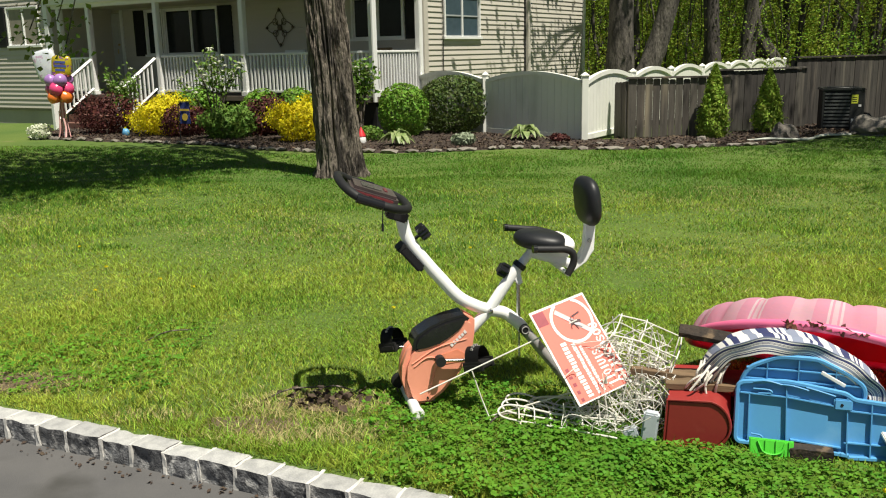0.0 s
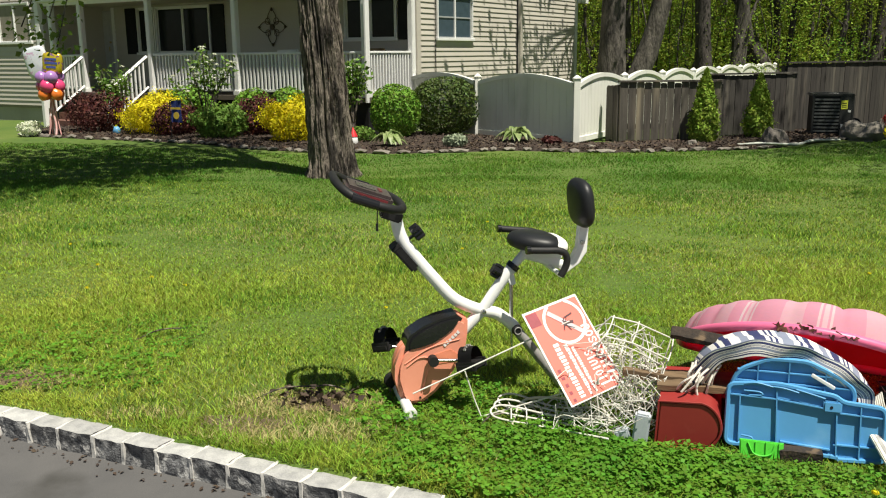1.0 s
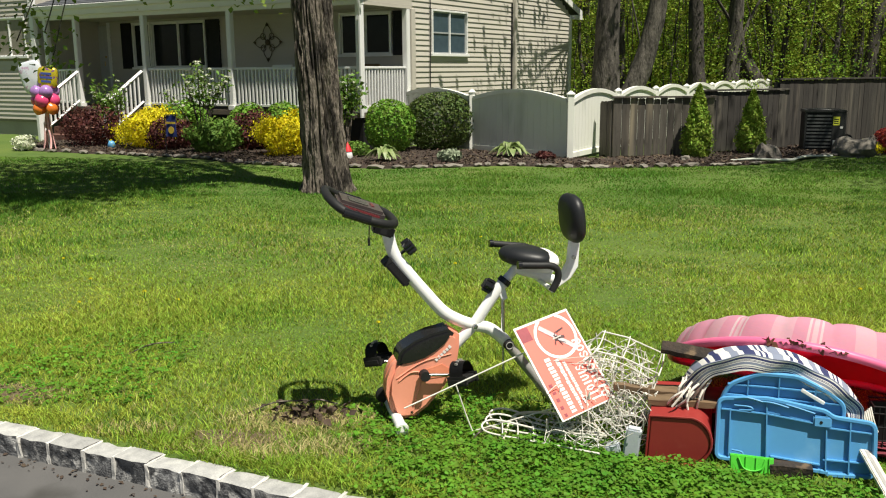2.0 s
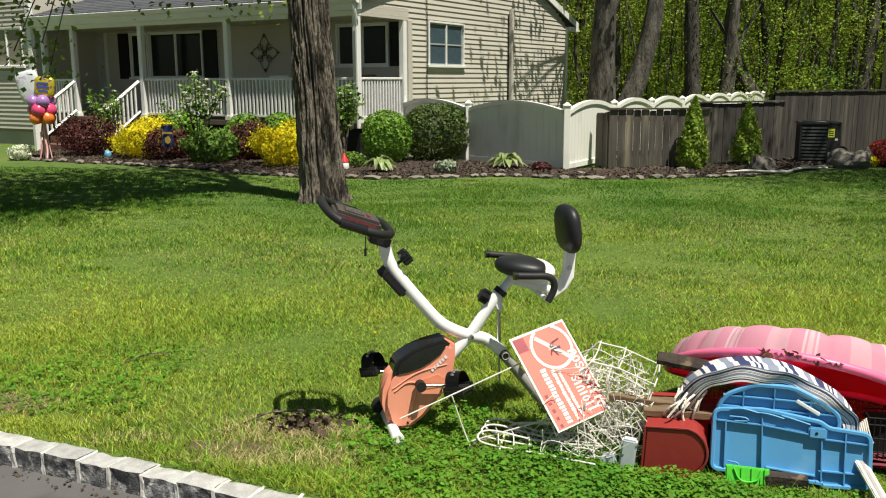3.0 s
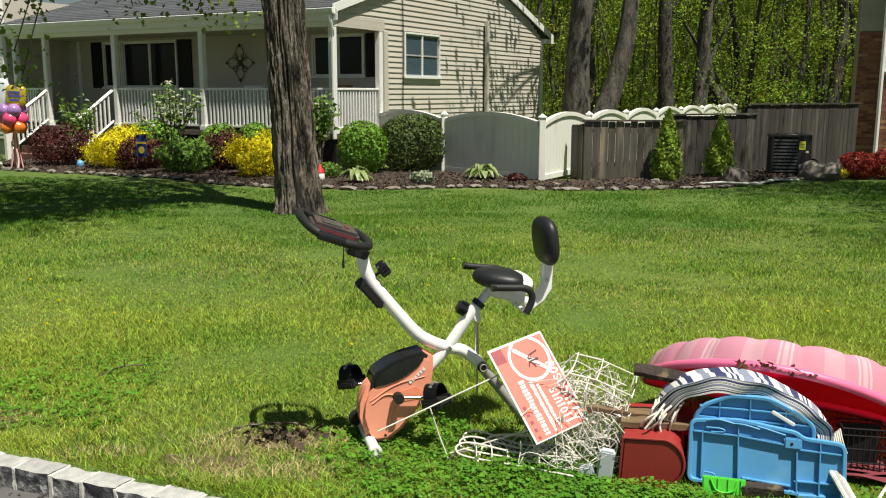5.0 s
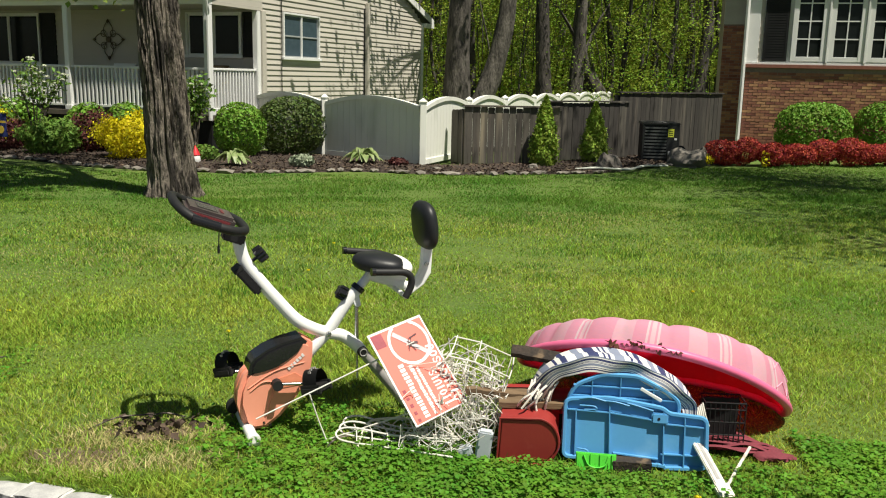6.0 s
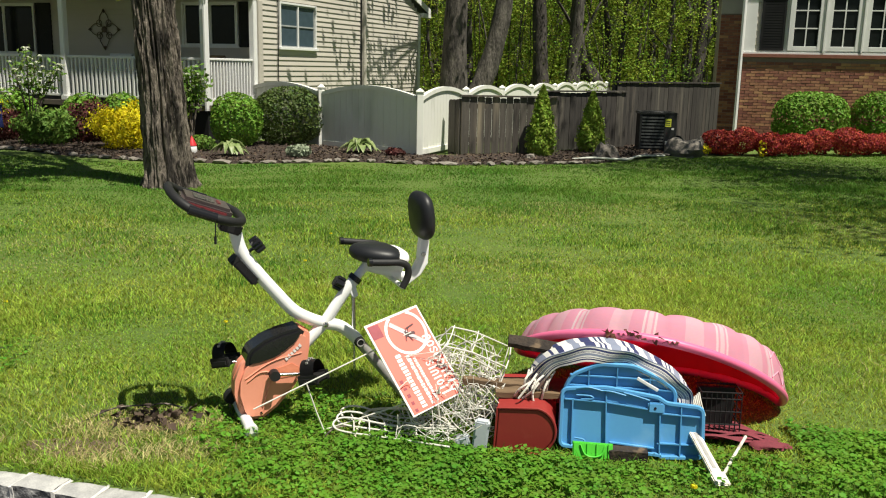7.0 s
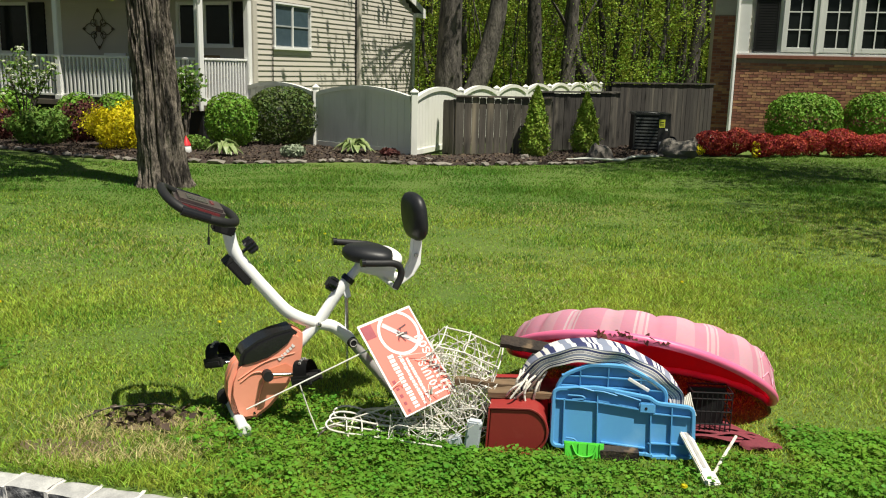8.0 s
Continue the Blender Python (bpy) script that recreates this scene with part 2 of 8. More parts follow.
def extrude_outline(points, y0, y1, bevel=0.0, bm=None, m=None):
    """A plate: an outline in x and z, from y0 to y1."""
    bm2 = bmesh.new()
    f = bm2.faces.new([bm2.verts.new((x, y0, z)) for x, z in points])
    new_verts = [v for v in bmesh.ops.extrude_face_region(bm2, geom=[f])["geom"] if isinstance(v, bmesh.types.BMVert)]
    bmesh.ops.translate(bm2, verts=new_verts, vec=(0, y1 - y0, 0))
    bmesh.ops.recalc_face_normals(bm2, faces=bm2.faces)
    if bevel:
        es = [e for e in bm2.edges if abs(e.verts[0].co.y - e.verts[1].co.y) < 1e-6]
        bmesh.ops.bevel(bm2, geom=es, offset=bevel, segments=2, affect="EDGES")
    if m is not None:
        bm2.transform(m)
    if bm is None:
        return bm2
    me = bpy.data.meshes.new("tmp")
    bm2.to_mesh(me)
    bm2.free()
    bm.from_mesh(me)
    bpy.data.meshes.remove(me)
    return bm


def blob(radii, rough=0.15, detail=2, seed=0, freq=2.0):
    bm = bmesh.new()
    bmesh.ops.create_icosphere(bm, subdivisions=detail, radius=1)
    for v in bm.verts:
        k = 1 + rough * noise.noise(v.co * freq + Vector((seed * 7.3, seed, 0)))
        v.co = Vector((v.co.x * radii[0], v.co.y * radii[1], v.co.z * radii[2])) * k
    return bm


def leaf_mesh(name, mat, centres, normals, sizes, rng, aspect=1.7, fold=0.2):
    """Many small folded leaves, four corners each."""
    c, nn = np.asarray(centres, float), np.asarray(normals, float)
    k = len(c)
    nn = nn / (np.linalg.norm(nn, axis=1, keepdims=True) + 1e-9)
    r = rng.normal(size=(k, 3))
    u = np.cross(nn, r)
    u /= np.linalg.norm(u, axis=1, keepdims=True) + 1e-9
    w = np.cross(nn, u)
    s = np.asarray(sizes, float)[:, None]
    a, b = c - u * s * aspect / 2, c + u * s * aspect / 2
    l, q = c + w * s / 2 + nn * s * fold, c - w * s / 2 + nn * s * fold
    verts = np.stack([a, l, b, q], 1).reshape(-1, 3)
    i = np.arange(k) * 4
    tris = np.concatenate([np.stack([i, i + 2, i + 1], 1), np.stack([i, i + 3, i + 2], 1)])
    return raw_mesh(name, mat, verts, tris)


def raw_mesh(name, mat, verts, tris):
    me = bpy.data.meshes.new(name)
    verts, tris = np.asarray(verts, np.float32), np.asarray(tris, np.int32)
    me.vertices.add(len(verts))
    me.vertices.foreach_set("co", verts.ravel())
    me.loops.add(tris.size)
    me.loops.foreach_set("vertex_index", tris.ravel())
    me.polygons.add(len(tris))
    me.polygons.foreach_set("loop_start", np.arange(0, tris.size, 3, dtype=np.int32))
    me.update(calc_edges=True)
    me.materials.append(M[mat] if isinstance(mat, str) else mat)
    return me


def mesh_part(name, me, parent, label="", kind=""):
    ob = new(name, me)
    ob.parent = parent
    return tagged(ob, label, kind=kind)
# ---- ground, road and kerb ----
KERB_AT, KERB_WAY = Vector((-1.35, 3.66, 0)), Vector((0.917, -0.398, 0)).normalized()
KERB_IN = Vector((-KERB_WAY.y, KERB_WAY.x, 0))      # from the road towards the lawn


def ground_height(x, y):
    """The lawn: level with low swells."""
    back = (x - KERB_AT.x) * KERB_IN.x + (y - KERB_AT.y) * KERB_IN.y
    k = min(max(back / 1.5, 0), 1) * min(max((40 - y) / 10, 0), 1)
    return k * 0.035 * noise.noise(Vector((x * 0.5, y * 0.5, 3.1))) + 0.012 * k * noise.noise(Vector((x * 2.2, y * 2.2, 0)))


def build_ground():
    bm = bmesh.new()
    along = [-400, -150, -60, -30] + [-20 + 0.5 * i for i in range(101)] + [45, 90, 160, 400]
    back = [-0.03, 0.0, 0.1] + [0.25 * i for i in range(1, 100)] + [26, 30, 40, 60, 100, 200, 420]
    grid = []
    for b in back:
        row = []
        for a in along:
            p = KERB_AT + KERB_WAY * a + KERB_IN * b
            row.append(bm.verts.new((p.x, p.y, -0.012 if b < 0 else ground_height(p.x, p.y))))
        grid.append(row)
    for i in range(len(back) - 1):
        for j in range(len(along) - 1):
            bm.faces.new((grid[i][j], grid[i][j + 1], grid[i + 1][j + 1], grid[i + 1][j]))
    ob = part("ground", bm, "lawn", None, smooth=80)
    tagged(ob, "green spring lawn with bare brown patches", "lawn", kind="structure")
    bm = bmesh.new()
    q = [KERB_AT + KERB_WAY * a + KERB_IN * b + Vector((0, 0, -0.105)) for a, b in ((-400, 0.0), (-400, -300), (400, -300), (400, 0.0))]
    bm.faces.new([bm.verts.new(p) for p in q])
    tagged(part("road", bm, "asphalt"), "grey worn asphalt road beside the stone kerb", "road", kind="structure")


def build_kerb():
    m = Matrix.Translation(KERB_AT) @ Matrix.Rotation(math.atan2(KERB_WAY.y, KERB_WAY.x), 4, "Z")
    kerb = thing("kerb", m, "rough grey granite block kerb with tops painted pale as sunlit, and mortar joints", "kerb", kind="structure")
    rng = random.Random(4)
    part("mortar_bed", box(-8, 8, -0.10, -0.004, -0.16, -0.012), "mortar", kerb)
    x = -4.1
    for i in range(34):
        w = 0.19 + rng.uniform(-0.02, 0.025)
        bm = box(x + 0.006, x + w - 0.006, -0.118, -0.002, -0.15, rng.uniform(-0.004, 0.006))
        bmesh.ops.subdivide_edges(bm, edges=bm.edges, cuts=4, use_grid_fill=True)
        mid = x + w / 2
        for v in bm.verts:
            ex, ey = abs(v.co.x - mid) / (w / 2), abs(v.co.y + 0.06) / 0.058
            if v.co.z > -0.02:
                v.co.z -= 0.007 * max(ex ** 6, ey ** 6)
            f = Vector((x * 3 + v.co.x * 14, v.co.y * 14, v.co.z * 14 + i * 5))
            v.co += Vector((noise.noise(f) * 0.008, noise.noise(f + Vector((9, 0, 0))) * 0.013 - 0.002, noise.noise(f + Vector((0, 9, 0))) * 0.006))
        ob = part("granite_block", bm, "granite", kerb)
        ob.data.materials.append(M["granite_lit_top"])
        # upward faces get the colour with painted sunlight
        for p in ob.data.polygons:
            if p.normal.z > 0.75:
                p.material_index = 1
        bm = box(x - 0.009, x + 0.008, -0.129 + rng.uniform(0, 0.006), -0.004, -0.135 + rng.uniform(0, 0.02), -0.003)
        bmesh.ops.subdivide_edges(bm, edges=bm.edges, cuts=3, use_grid_fill=True)
        for v in bm.verts:
            f = v.co * 31 + Vector((i * 3.7, 0, 0))
            v.co += Vector((noise.noise(f) * 0.011, noise.noise(f + Vector((7, 0, 0))) * 0.007, noise.noise(f + Vector((0, 7, 0))) * 0.006))
        part("mortar_joint", bm, "mortar", kerb)
        x += w


build_ground()
build_kerb()

# ---- the cream house ----
HOUSE = pose(-1.708, 18.0, 0, 0, 0, -30.6)      # x along the porch, y into the house


def board_row(x0, x1, y, z0, z1, lap=0.022, axis="x", flip=1):
    """One siding board: its lower edge stands out."""
    bm = bmesh.new()
    if axis == "x":
        q = [(x0, y, z0), (x1, y, z0), (x1, y - lap, z0), (x0, y - lap, z0), (x0, y, z1), (x1, y, z1)]
    else:
        q = [(y, x0, z0), (y, x1, z0), (y + lap, x1, z0), (y + lap, x0, z0), (y, x0, z1), (y, x1, z1)]
    v = [bm.verts.new(p) for p in q]
    for f in ((0, 1, 2, 3), (3, 2, 5, 4), (0, 3, 4), (1, 5, 2), (0, 4, 5, 1)):
        bm.faces.new([v[i] for i in f])
    bmesh.ops.recalc_face_normals(bm, faces=bm.faces)
    return bm


def siding(parent, axis, at, lo, hi, z0, z1, holes=(), step=0.115, cut=None):
    """Rows of siding boards between lo and hi, left open at the holes (lo, hi, z0, z1); cut narrows a row by its height."""
    z = z0
    while z < z1 - 0.02:
        top = min(z + step, z1)
        a, b = cut(z + step * 0.5) if cut else (lo, hi)
        spans = [(a, b)]
        for h0, h1, hz0, hz1 in holes:
            if hz0 < z + step * 0.6 and hz1 > z + step * 0.4:
                spans = [s for p0, p1 in spans for s in ((p0, min(p1, h0)), (max(p0, h1), p1)) if s[1] - s[0] > 0.01]
        for p0, p1 in spans:
            if p1 - p0 > 0.02:
                part("siding_board", board_row(p0, p1, at, z, top, axis=axis), "siding", parent)
        z += step


def window(parent, axis, at, lo, hi, z0, z1, panes=2, rows=2, frame_mat="white", deep=0.07, curtain=True, depth_sign=1, pane_mat="glass", sash_mat="white"):
    """A window with outer frame, sashes, panes and a dim room behind; axis is the wall's direction."""
    def b(l, h, d0, d1, a0, a1, bevel=0.0):
        d0, d1 = sorted((at + d0 * depth_sign, at + d1 * depth_sign))
        return box(l, h, d0, d1, a0, a1, bevel) if axis == "x" else box(d0, d1, l, h, a0, a1, bevel)
    w = part("window", b(lo - 0.02, hi + 0.02, 0.30, 0.34, z0 - 0.02, z1 + 0.02), "room", parent, "dark window with white frame and panes")
    for l, h, a0, a1 in ((lo - 0.045, lo, z0 - 0.05, z1 + 0.045), (hi, hi + 0.045, z0 - 0.05, z1 + 0.045), (lo, hi, z1, z1 + 0.045)):
        part("frame", b(l, h, -0.035, deep, a0, a1, 0.006), frame_mat, w)
    part("sill", b(lo - 0.09, hi + 0.09, -0.06, deep, z0 - 0.06, z0, 0.006), frame_mat, w)
    step = (hi - lo) / panes
    for i in range(panes):
        l, h = lo + i * step, lo + (i + 1) * step
        if i:
            part("mullion", b(l - 0.018, l + 0.018, -0.02, deep, z0, z1, 0.004), frame_mat, w)
        for l2, h2, a0, a1 in ((l + 0.016, l + 0.04, z0, z1), (h - 0.04, h - 0.016, z0, z1), (l + 0.04, h - 0.04, z0, z0 + 0.028), (l + 0.04, h - 0.04, z1 - 0.028, z1)):
            part("sash", b(l2, h2, 0.0, 0.035, a0, a1), sash_mat, w)
        if rows == 2:
            zm = (z0 + z1) / 2
            part("sash_rail", b(l + 0.04, h - 0.04, -0.004, 0.032, zm - 0.016, zm + 0.016), sash_mat, w)
        pane = part("pane", b(l + 0.04, h - 0.04, 0.014, 0.018, z0 + 0.03, z1 - 0.03), pane_mat, w)
        pane.visible_shadow = False
    if curtain:
        c0, c1 = lo + 0.05, lo + (hi - lo) * 0.3
        part("curtain", b(c0, c1, 0.16, 0.18, z0, z1), "curtain", w)
        part("curtain", b(hi - (hi - lo) * 0.3, hi - 0.05, 0.16, 0.18, z0, z1), "curtain", w)
    return w


def shutter(parent, lo, hi, at, z0, z1):
    s = part("shutter", box(lo, hi, at - 0.03, at, z0, z1, 0.004), "black", parent, "black louvred shutter")
    for l, h, a0, a1 in ((lo, lo + 0.05, z0, z1), (hi - 0.05, hi, z0, z1), (lo + 0.05, hi - 0.05, z0, z0 + 0.07), (lo + 0.05, hi - 0.05, z1 - 0.07, z1)):
        part("stile", box(l, h, at - 0.045, at - 0.031, a0, a1), "black", s)
    n = int((z1 - z0 - 0.16) / 0.06)
    for i in range(n):
        z = z0 + 0.09 + i * 0.06
        part("slat", box(lo + 0.05, hi - 0.05, at - 0.04, at - 0.032, z, z + 0.04, 0, m=None), "black", s)


def railing(parent, name, x0, x1, z_low, z_high, y=0.0, axis="x", gap=0.105):
    def b(l, h, d, a0, a1, bevel=0.0):
        return box(l, h, y - d, y + d, a0, a1, bevel) if axis == "x" else box(y - d, y + d, l, h, a0, a1, bevel)
    r = part(name, b(x0, x1, 0.035, z_high - 0.05, z_high, 0.01), "white", parent, "white railing with square balusters")
    part("bottom_rail", b(x0, x1, 0.025, z_low, z_low + 0.05, 0.006), "white", r)
    n = max(2, round((x1 - x0) / gap))
    for i in range(1, n):
        x = x0 + (x1 - x0) * i / n
        part("baluster", b(x - 0.019, x + 0.019, 0.018, z_low + 0.05, z_high - 0.05), "white", r)
    return r


def stair_rail(parent, x, y0, y1, z0, z1, h=0.8):
    """A sloping rail beside the steps from (y0, z0) down to (y1, z1)."""
    r = part("stair_railing", sweep([(x, y0, z0 + h), (x, y1, z1 + h)], 0.04, 4), "white", parent, "white sloping stair railing")
    part("bottom_rail", sweep([(x, y0, z0 + 0.1), (x, y1, z1 + 0.1)], 0.03, 4), "white", r)
    n = round(abs(y1 - y0) / 0.12)
    for i in range(1, n):
        t = i / n
        y, z = y0 + (y1 - y0) * t, z0 + (z1 - z0) * t
        part("baluster", box(x - 0.018, x + 0.018, y - 0.018, y + 0.018, z + 0.11, z + h - 0.02), "white", r)
    part("newel_post", box(x - 0.055, x + 0.055, y1 - 0.11, y1, 0.0, z1 + h + 0.12, 0.01), "white", r)


def build_house():
    house = thing("house", HOUSE, "cream vinyl-sided house with a white railed front porch", "house")
    floor_z, beam, eave, depth, ridge_y, ridge_z = 0.78, 2.90, 3.16, 10.5, 5.6, 5.75
    porch = 1.85
    # porch floor, skirt and posts
    part("porch_floor", box(-10.0, 0.02, -0.06, porch, floor_z - 0.1, floor_z), "deck", house, "grey porch floor boards")
    part("porch_skirt", box(-9.95, -0.06, 0.02, 0.06, 0.0, floor_z - 0.1), "black", house, "dark skirt below the porch")
    part("porch_skirt", box(-0.06, -0.02, 0.02, porch, 0.0, floor_z - 0.1), "black", house)
    for x in (-9.85, -8.70, -6.27, -3.55, -0.07):
        post = part("porch_post", box(x - 0.065, x + 0.065, -0.02, 0.11, floor_z, beam, 0.012), "white", house, "square white porch post")
        part("post_base", box(x - 0.09, x + 0.09, -0.045, 0.135, floor_z, floor_z + 0.1, 0.01), "white", post)
    part("porch_post", box(-0.13, 0.0, porch - 0.2, porch - 0.07, floor_z, beam, 0.012), "white", house)
    part("beam", box(-10.1, 0.0, -0.02, 0.11, beam, eave - 0.02), "white", house, "white porch beam")
    part("beam", box(-0.12, 0.0, 0.11, porch, beam, eave - 0.02), "siding", house)
    part("porch_ceiling", box(-10.1, -0.12, 0.11, porch, beam + 0.04, beam + 0.06), "siding", house)
    railing(house, "railing", -6.20, -3.62, floor_z + 0.08, 1.70, 0.045)
    railing(house, "railing", -3.48, -0.14, floor_z + 0.08, 1.70, 0.045)
    railing(house, "railing", -9.78, -8.77, floor_z + 0.08, 1.70, 0.045)
    railing(house, "railing", 0.11, porch - 0.2, floor_z + 0.08, 1.70, -0.065, axis="y")
    # steps from the porch
    for i in range(4):
        z1 = floor_z - 0.1 - i * 0.17
        part("step", box(-8.6, -6.4, -0.06 - 0.28 * (i + 1), -0.06 - 0.28 * i, 0, z1, 0.01), "brickstep", house, "dark brick porch step")
    stair_rail(house, -8.66, -0.05, -1.15, floor_z + 0.05, 0.12)
    stair_rail(house, -6.34, -0.05, -1.15, floor_z + 0.05, 0.12)
    # wall behind the porch with door and windows
    wall = part("wall", box(-10.1, -0.02, porch + 0.01, porch + 0.12, 0.3, 3.3), "shadow_wall", house, "cream siding wall behind the porch")
    holes = [(-10.75, -9.72, floor_z, 2.86), (-9.05, -8.1, 1.70, 2.88), (-8.09, -6.1, 1.68, 2.88), (-1.95, -0.5, 1.92, 2.88)]
    siding(wall, "x", porch, -10.1, 0.0, floor_z, 2.94, holes)
    window(house, "x", porch - 0.01, -8.02, -6.16, 1.74, 2.84, panes=2, rows=1, curtain=False, pane_mat="room_glass")
    window(house, "x", porch - 0.01, -8.74, -8.14, 1.74, 2.84, panes=1, rows=1, curtain=False, pane_mat="room_glass")
    window(house, "x", porch - 0.01, -1.9, -0.56, 1.98, 2.84, panes=2, rows=1, curtain=False, pane_mat="room_glass")
    shutter(house, -9.2, -8.82, porch - 0.005, 1.70, 2.88)
    shutter(house, -6.07, -5.62, porch - 0.005, 1.70, 2.88)
    shutter(house, -0.47, -0.1, porch - 0.005, 1.94, 2.88)
    door = part("door", box(-10.62, -9.76, porch - 0.03, porch, floor_z, 2.84, 0.01), "door", house, "closed pale grey front door")
    part("door_frame", box(-9.76, -9.66, porch - 0.05, porch, floor_z, 2.92, 0.01), "white", door)
    for a0, a1 in ((floor_z + 0.2, 1.6), (1.75, 2.65)):
        for l in (-10.52, -10.14):
            part("door_panel", box(l, l + 0.28, porch - 0.04, porch - 0.03, a0, a1, 0.008), "door", door)
    part("handle", sweep([(-9.86, porch - 0.09, 1.78), (-9.86, porch - 0.09, 1.90)], 0.015, 8), "brass", door, "brass door handle")
    part("lock", sweep([(-9.86, porch - 0.06, 2.02), (-9.86, porch - 0.03, 2.02)], 0.03, 10), "brass", door)
    # gable wall
    gable = part("gable_wall", extrude_outline([(porch, 0.55), (depth, 0.55), (depth, eave), (ridge_y, ridge_z - 0.2), (porch, 3.5)], -0.14, -0.02,
                 m=Matrix(((0, 1, 0, 0), (1, 0, 0, 0), (0, 0, 1, 0), (0, 0, 0, 1)))), "shadow_wall", house, "cream siding gable wall")

    def cut(z):
        lo = porch if z < eave - 0.25 else 0.12
        left = lo if z < eave else max(0.12, (z - eave - 0.02) / 0.30)
        if left > ridge_y - 1.0:
            left = ridge_y
        right = depth if z < eave else depth - (z - eave) / ((ridge_z - eave) / (depth - ridge_y))
        return left, right
    siding(gable, "y", -0.02, porch, depth, 0.55, 5.4, [(2.60, 4.28, 1.92, 2.96)], cut=cut)
    part("foundation", box(-0.16, -0.03, porch, depth, 0, 0.55), "foundation", house)
    window(house, "y", 0.0, 2.68, 4.20, 1.98, 2.90, panes=2, rows=2, depth_sign=-1, frame_mat="white", curtain=False, pane_mat="blue_glass", sash_mat="sash")
    part("corner_trim", box(-0.13, 0.03, porch - 0.06, porch + 0.10, floor_z, beam, 0.006), "siding", house)
    part("corner_trim", box(-0.06, 0.03, depth - 0.08, depth + 0.04, 0.5, eave, 0.006), "white", house)
    pipe = part("vent_pipe", box(0.0, 0.10, 6.66, 6.78, 0.6, 3.45, 0.015), "siding", house, "siding-coloured cable cover")
    part("cable", sweep([(0.02, 6.60, 0.6), (0.02, 6.60, 3.3)], 0.02, 6), "black", pipe)
    part("cable", sweep(smooth_line([(0.03, 2.56, 0.7), (0.03, 2.54, 1.5), (0.03, 2.56, 2.4), (0.03, 2.55, 4.0)]), 0.012, 6), "black", house)
    # roof: a shallow porch slope in front and the main slopes behind
    over = 0.10
    k1 = 0.30
    top = eave + 0.05 + k1 * (ridge_y + 0.3)
    front = [(-0.14, eave - 0.002), (-0.14, eave + 0.088), (ridge_y, top), (depth + 0.62, eave + 0.10), (depth + 0.62, eave), (ridge_y, top - 0.12)]
    swap = Matrix(((0, 1, 0, 0), (1, 0, 0, 0), (0, 0, 1, 0), (0, 0, 0, 1)))
    roof = part("roof", extrude_outline(front, -10.4, over - 0.03, m=swap), "shingle", house, "dark grey asphalt shingle roof")
    # shingle courses on the slope that faces the road
    n = 24
    for i in range(n):
        y0 = -0.15 + i * 0.21
        z0 = eave + 0.045 + k1 * (y0 + 0.3)
        bm = bmesh.new()
        q = [(-10.4, y0, z0 + 0.012), (over - 0.035, y0, z0 + 0.012), (over - 0.035, y0 + 0.22, z0 + k1 * 0.22 + 0.004), (-10.4, y0 + 0.22, z0 + k1 * 0.22 + 0.004),
             (-10.4, y0, z0 - 0.004), (over - 0.035, y0, z0 - 0.004)]
        v = [bm.verts.new(p) for p in q]
        bm.faces.new(v[:4])
        bm.faces.new((v[4], v[5], v[1], v[0]))
        part("shingle_course", bm, "shingle", roof)
    # rake boards
    for y0, z0, y1, z1 in ((-0.14, eave - 0.022, ridge_y, top - 0.13), (depth + 0.62, eave - 0.02, ridge_y, top - 0.13)):
        bm = bmesh.new()
        v = [bm.verts.new(p) for p in ((over - 0.02, y0, z0), (over - 0.02, y1, z1), (over - 0.02, y1, z1 + 0.17), (over - 0.02, y0, z0 + 0.17),
                                       (over + 0.01, y0, z0), (over + 0.01, y1, z1), (over + 0.01, y1, z1 + 0.17), (over + 0.01, y0, z0 + 0.17))]
        for f in ((0, 1, 2, 3), (7, 6, 5, 4), (0, 4, 5, 1), (1, 5, 6, 2), (2, 6, 7, 3), (3, 7, 4, 0)):
            bm.faces.new([v[i] for i in f])
        bmesh.ops.recalc_face_normals(bm, faces=bm.faces)
        part("rake_board", bm, "white", house, "white rake board")
        bm = bmesh.new()
        v = [bm.verts.new(p) for p in ((-0.02, y0, z0 + 0.03), (-0.02, y1, z1 + 0.03), (over - 0.02, y1, z1 + 0.03), (over - 0.02, y0, z0 + 0.03))]
        bm.faces.new(v)
        part("soffit", bm, "white", house)
    part("eave_return", box(-0.04, over + 0.01, depth + 0.03, depth + 0.64, eave - 0.1, eave + 0.02), "white", house)
    # gutter and downspout
    gut = part("gutter", extrude_outline([(-0.14, 3.11), (-0.23, 3.14), (-0.25, 3.22), (-0.23, 3.23), (-0.14, 3.22)], -10.2, 0.14,
               m=Matrix(((0, 1, 0, 0), (1, 0, 0, 0), (0, 0, 1, 0), (0, 0, 0, 1)))), "white", house, "white roof gutter")
    part("fascia", box(-10.2, 0.18, -0.14, -0.11, 3.0, 3.21), "white", gut)
    part("eave_soffit", box(-10.2, 0.0, -0.11, -0.02, 2.99, 3.01), "white", gut)
    part("downspout", sweep(smooth_line([(0.05, -0.19, 3.12), (0.05, -0.18, 3.0), (0.03, -0.12, 2.85), (0.02, -0.07, 2.72), (0.02, -0.06, 2.5), (0.02, -0.06, 0.85), (0.02, -0.06, 0.72)], 4), 0.042, 8),
         "white", house, "white downspout on the porch corner")
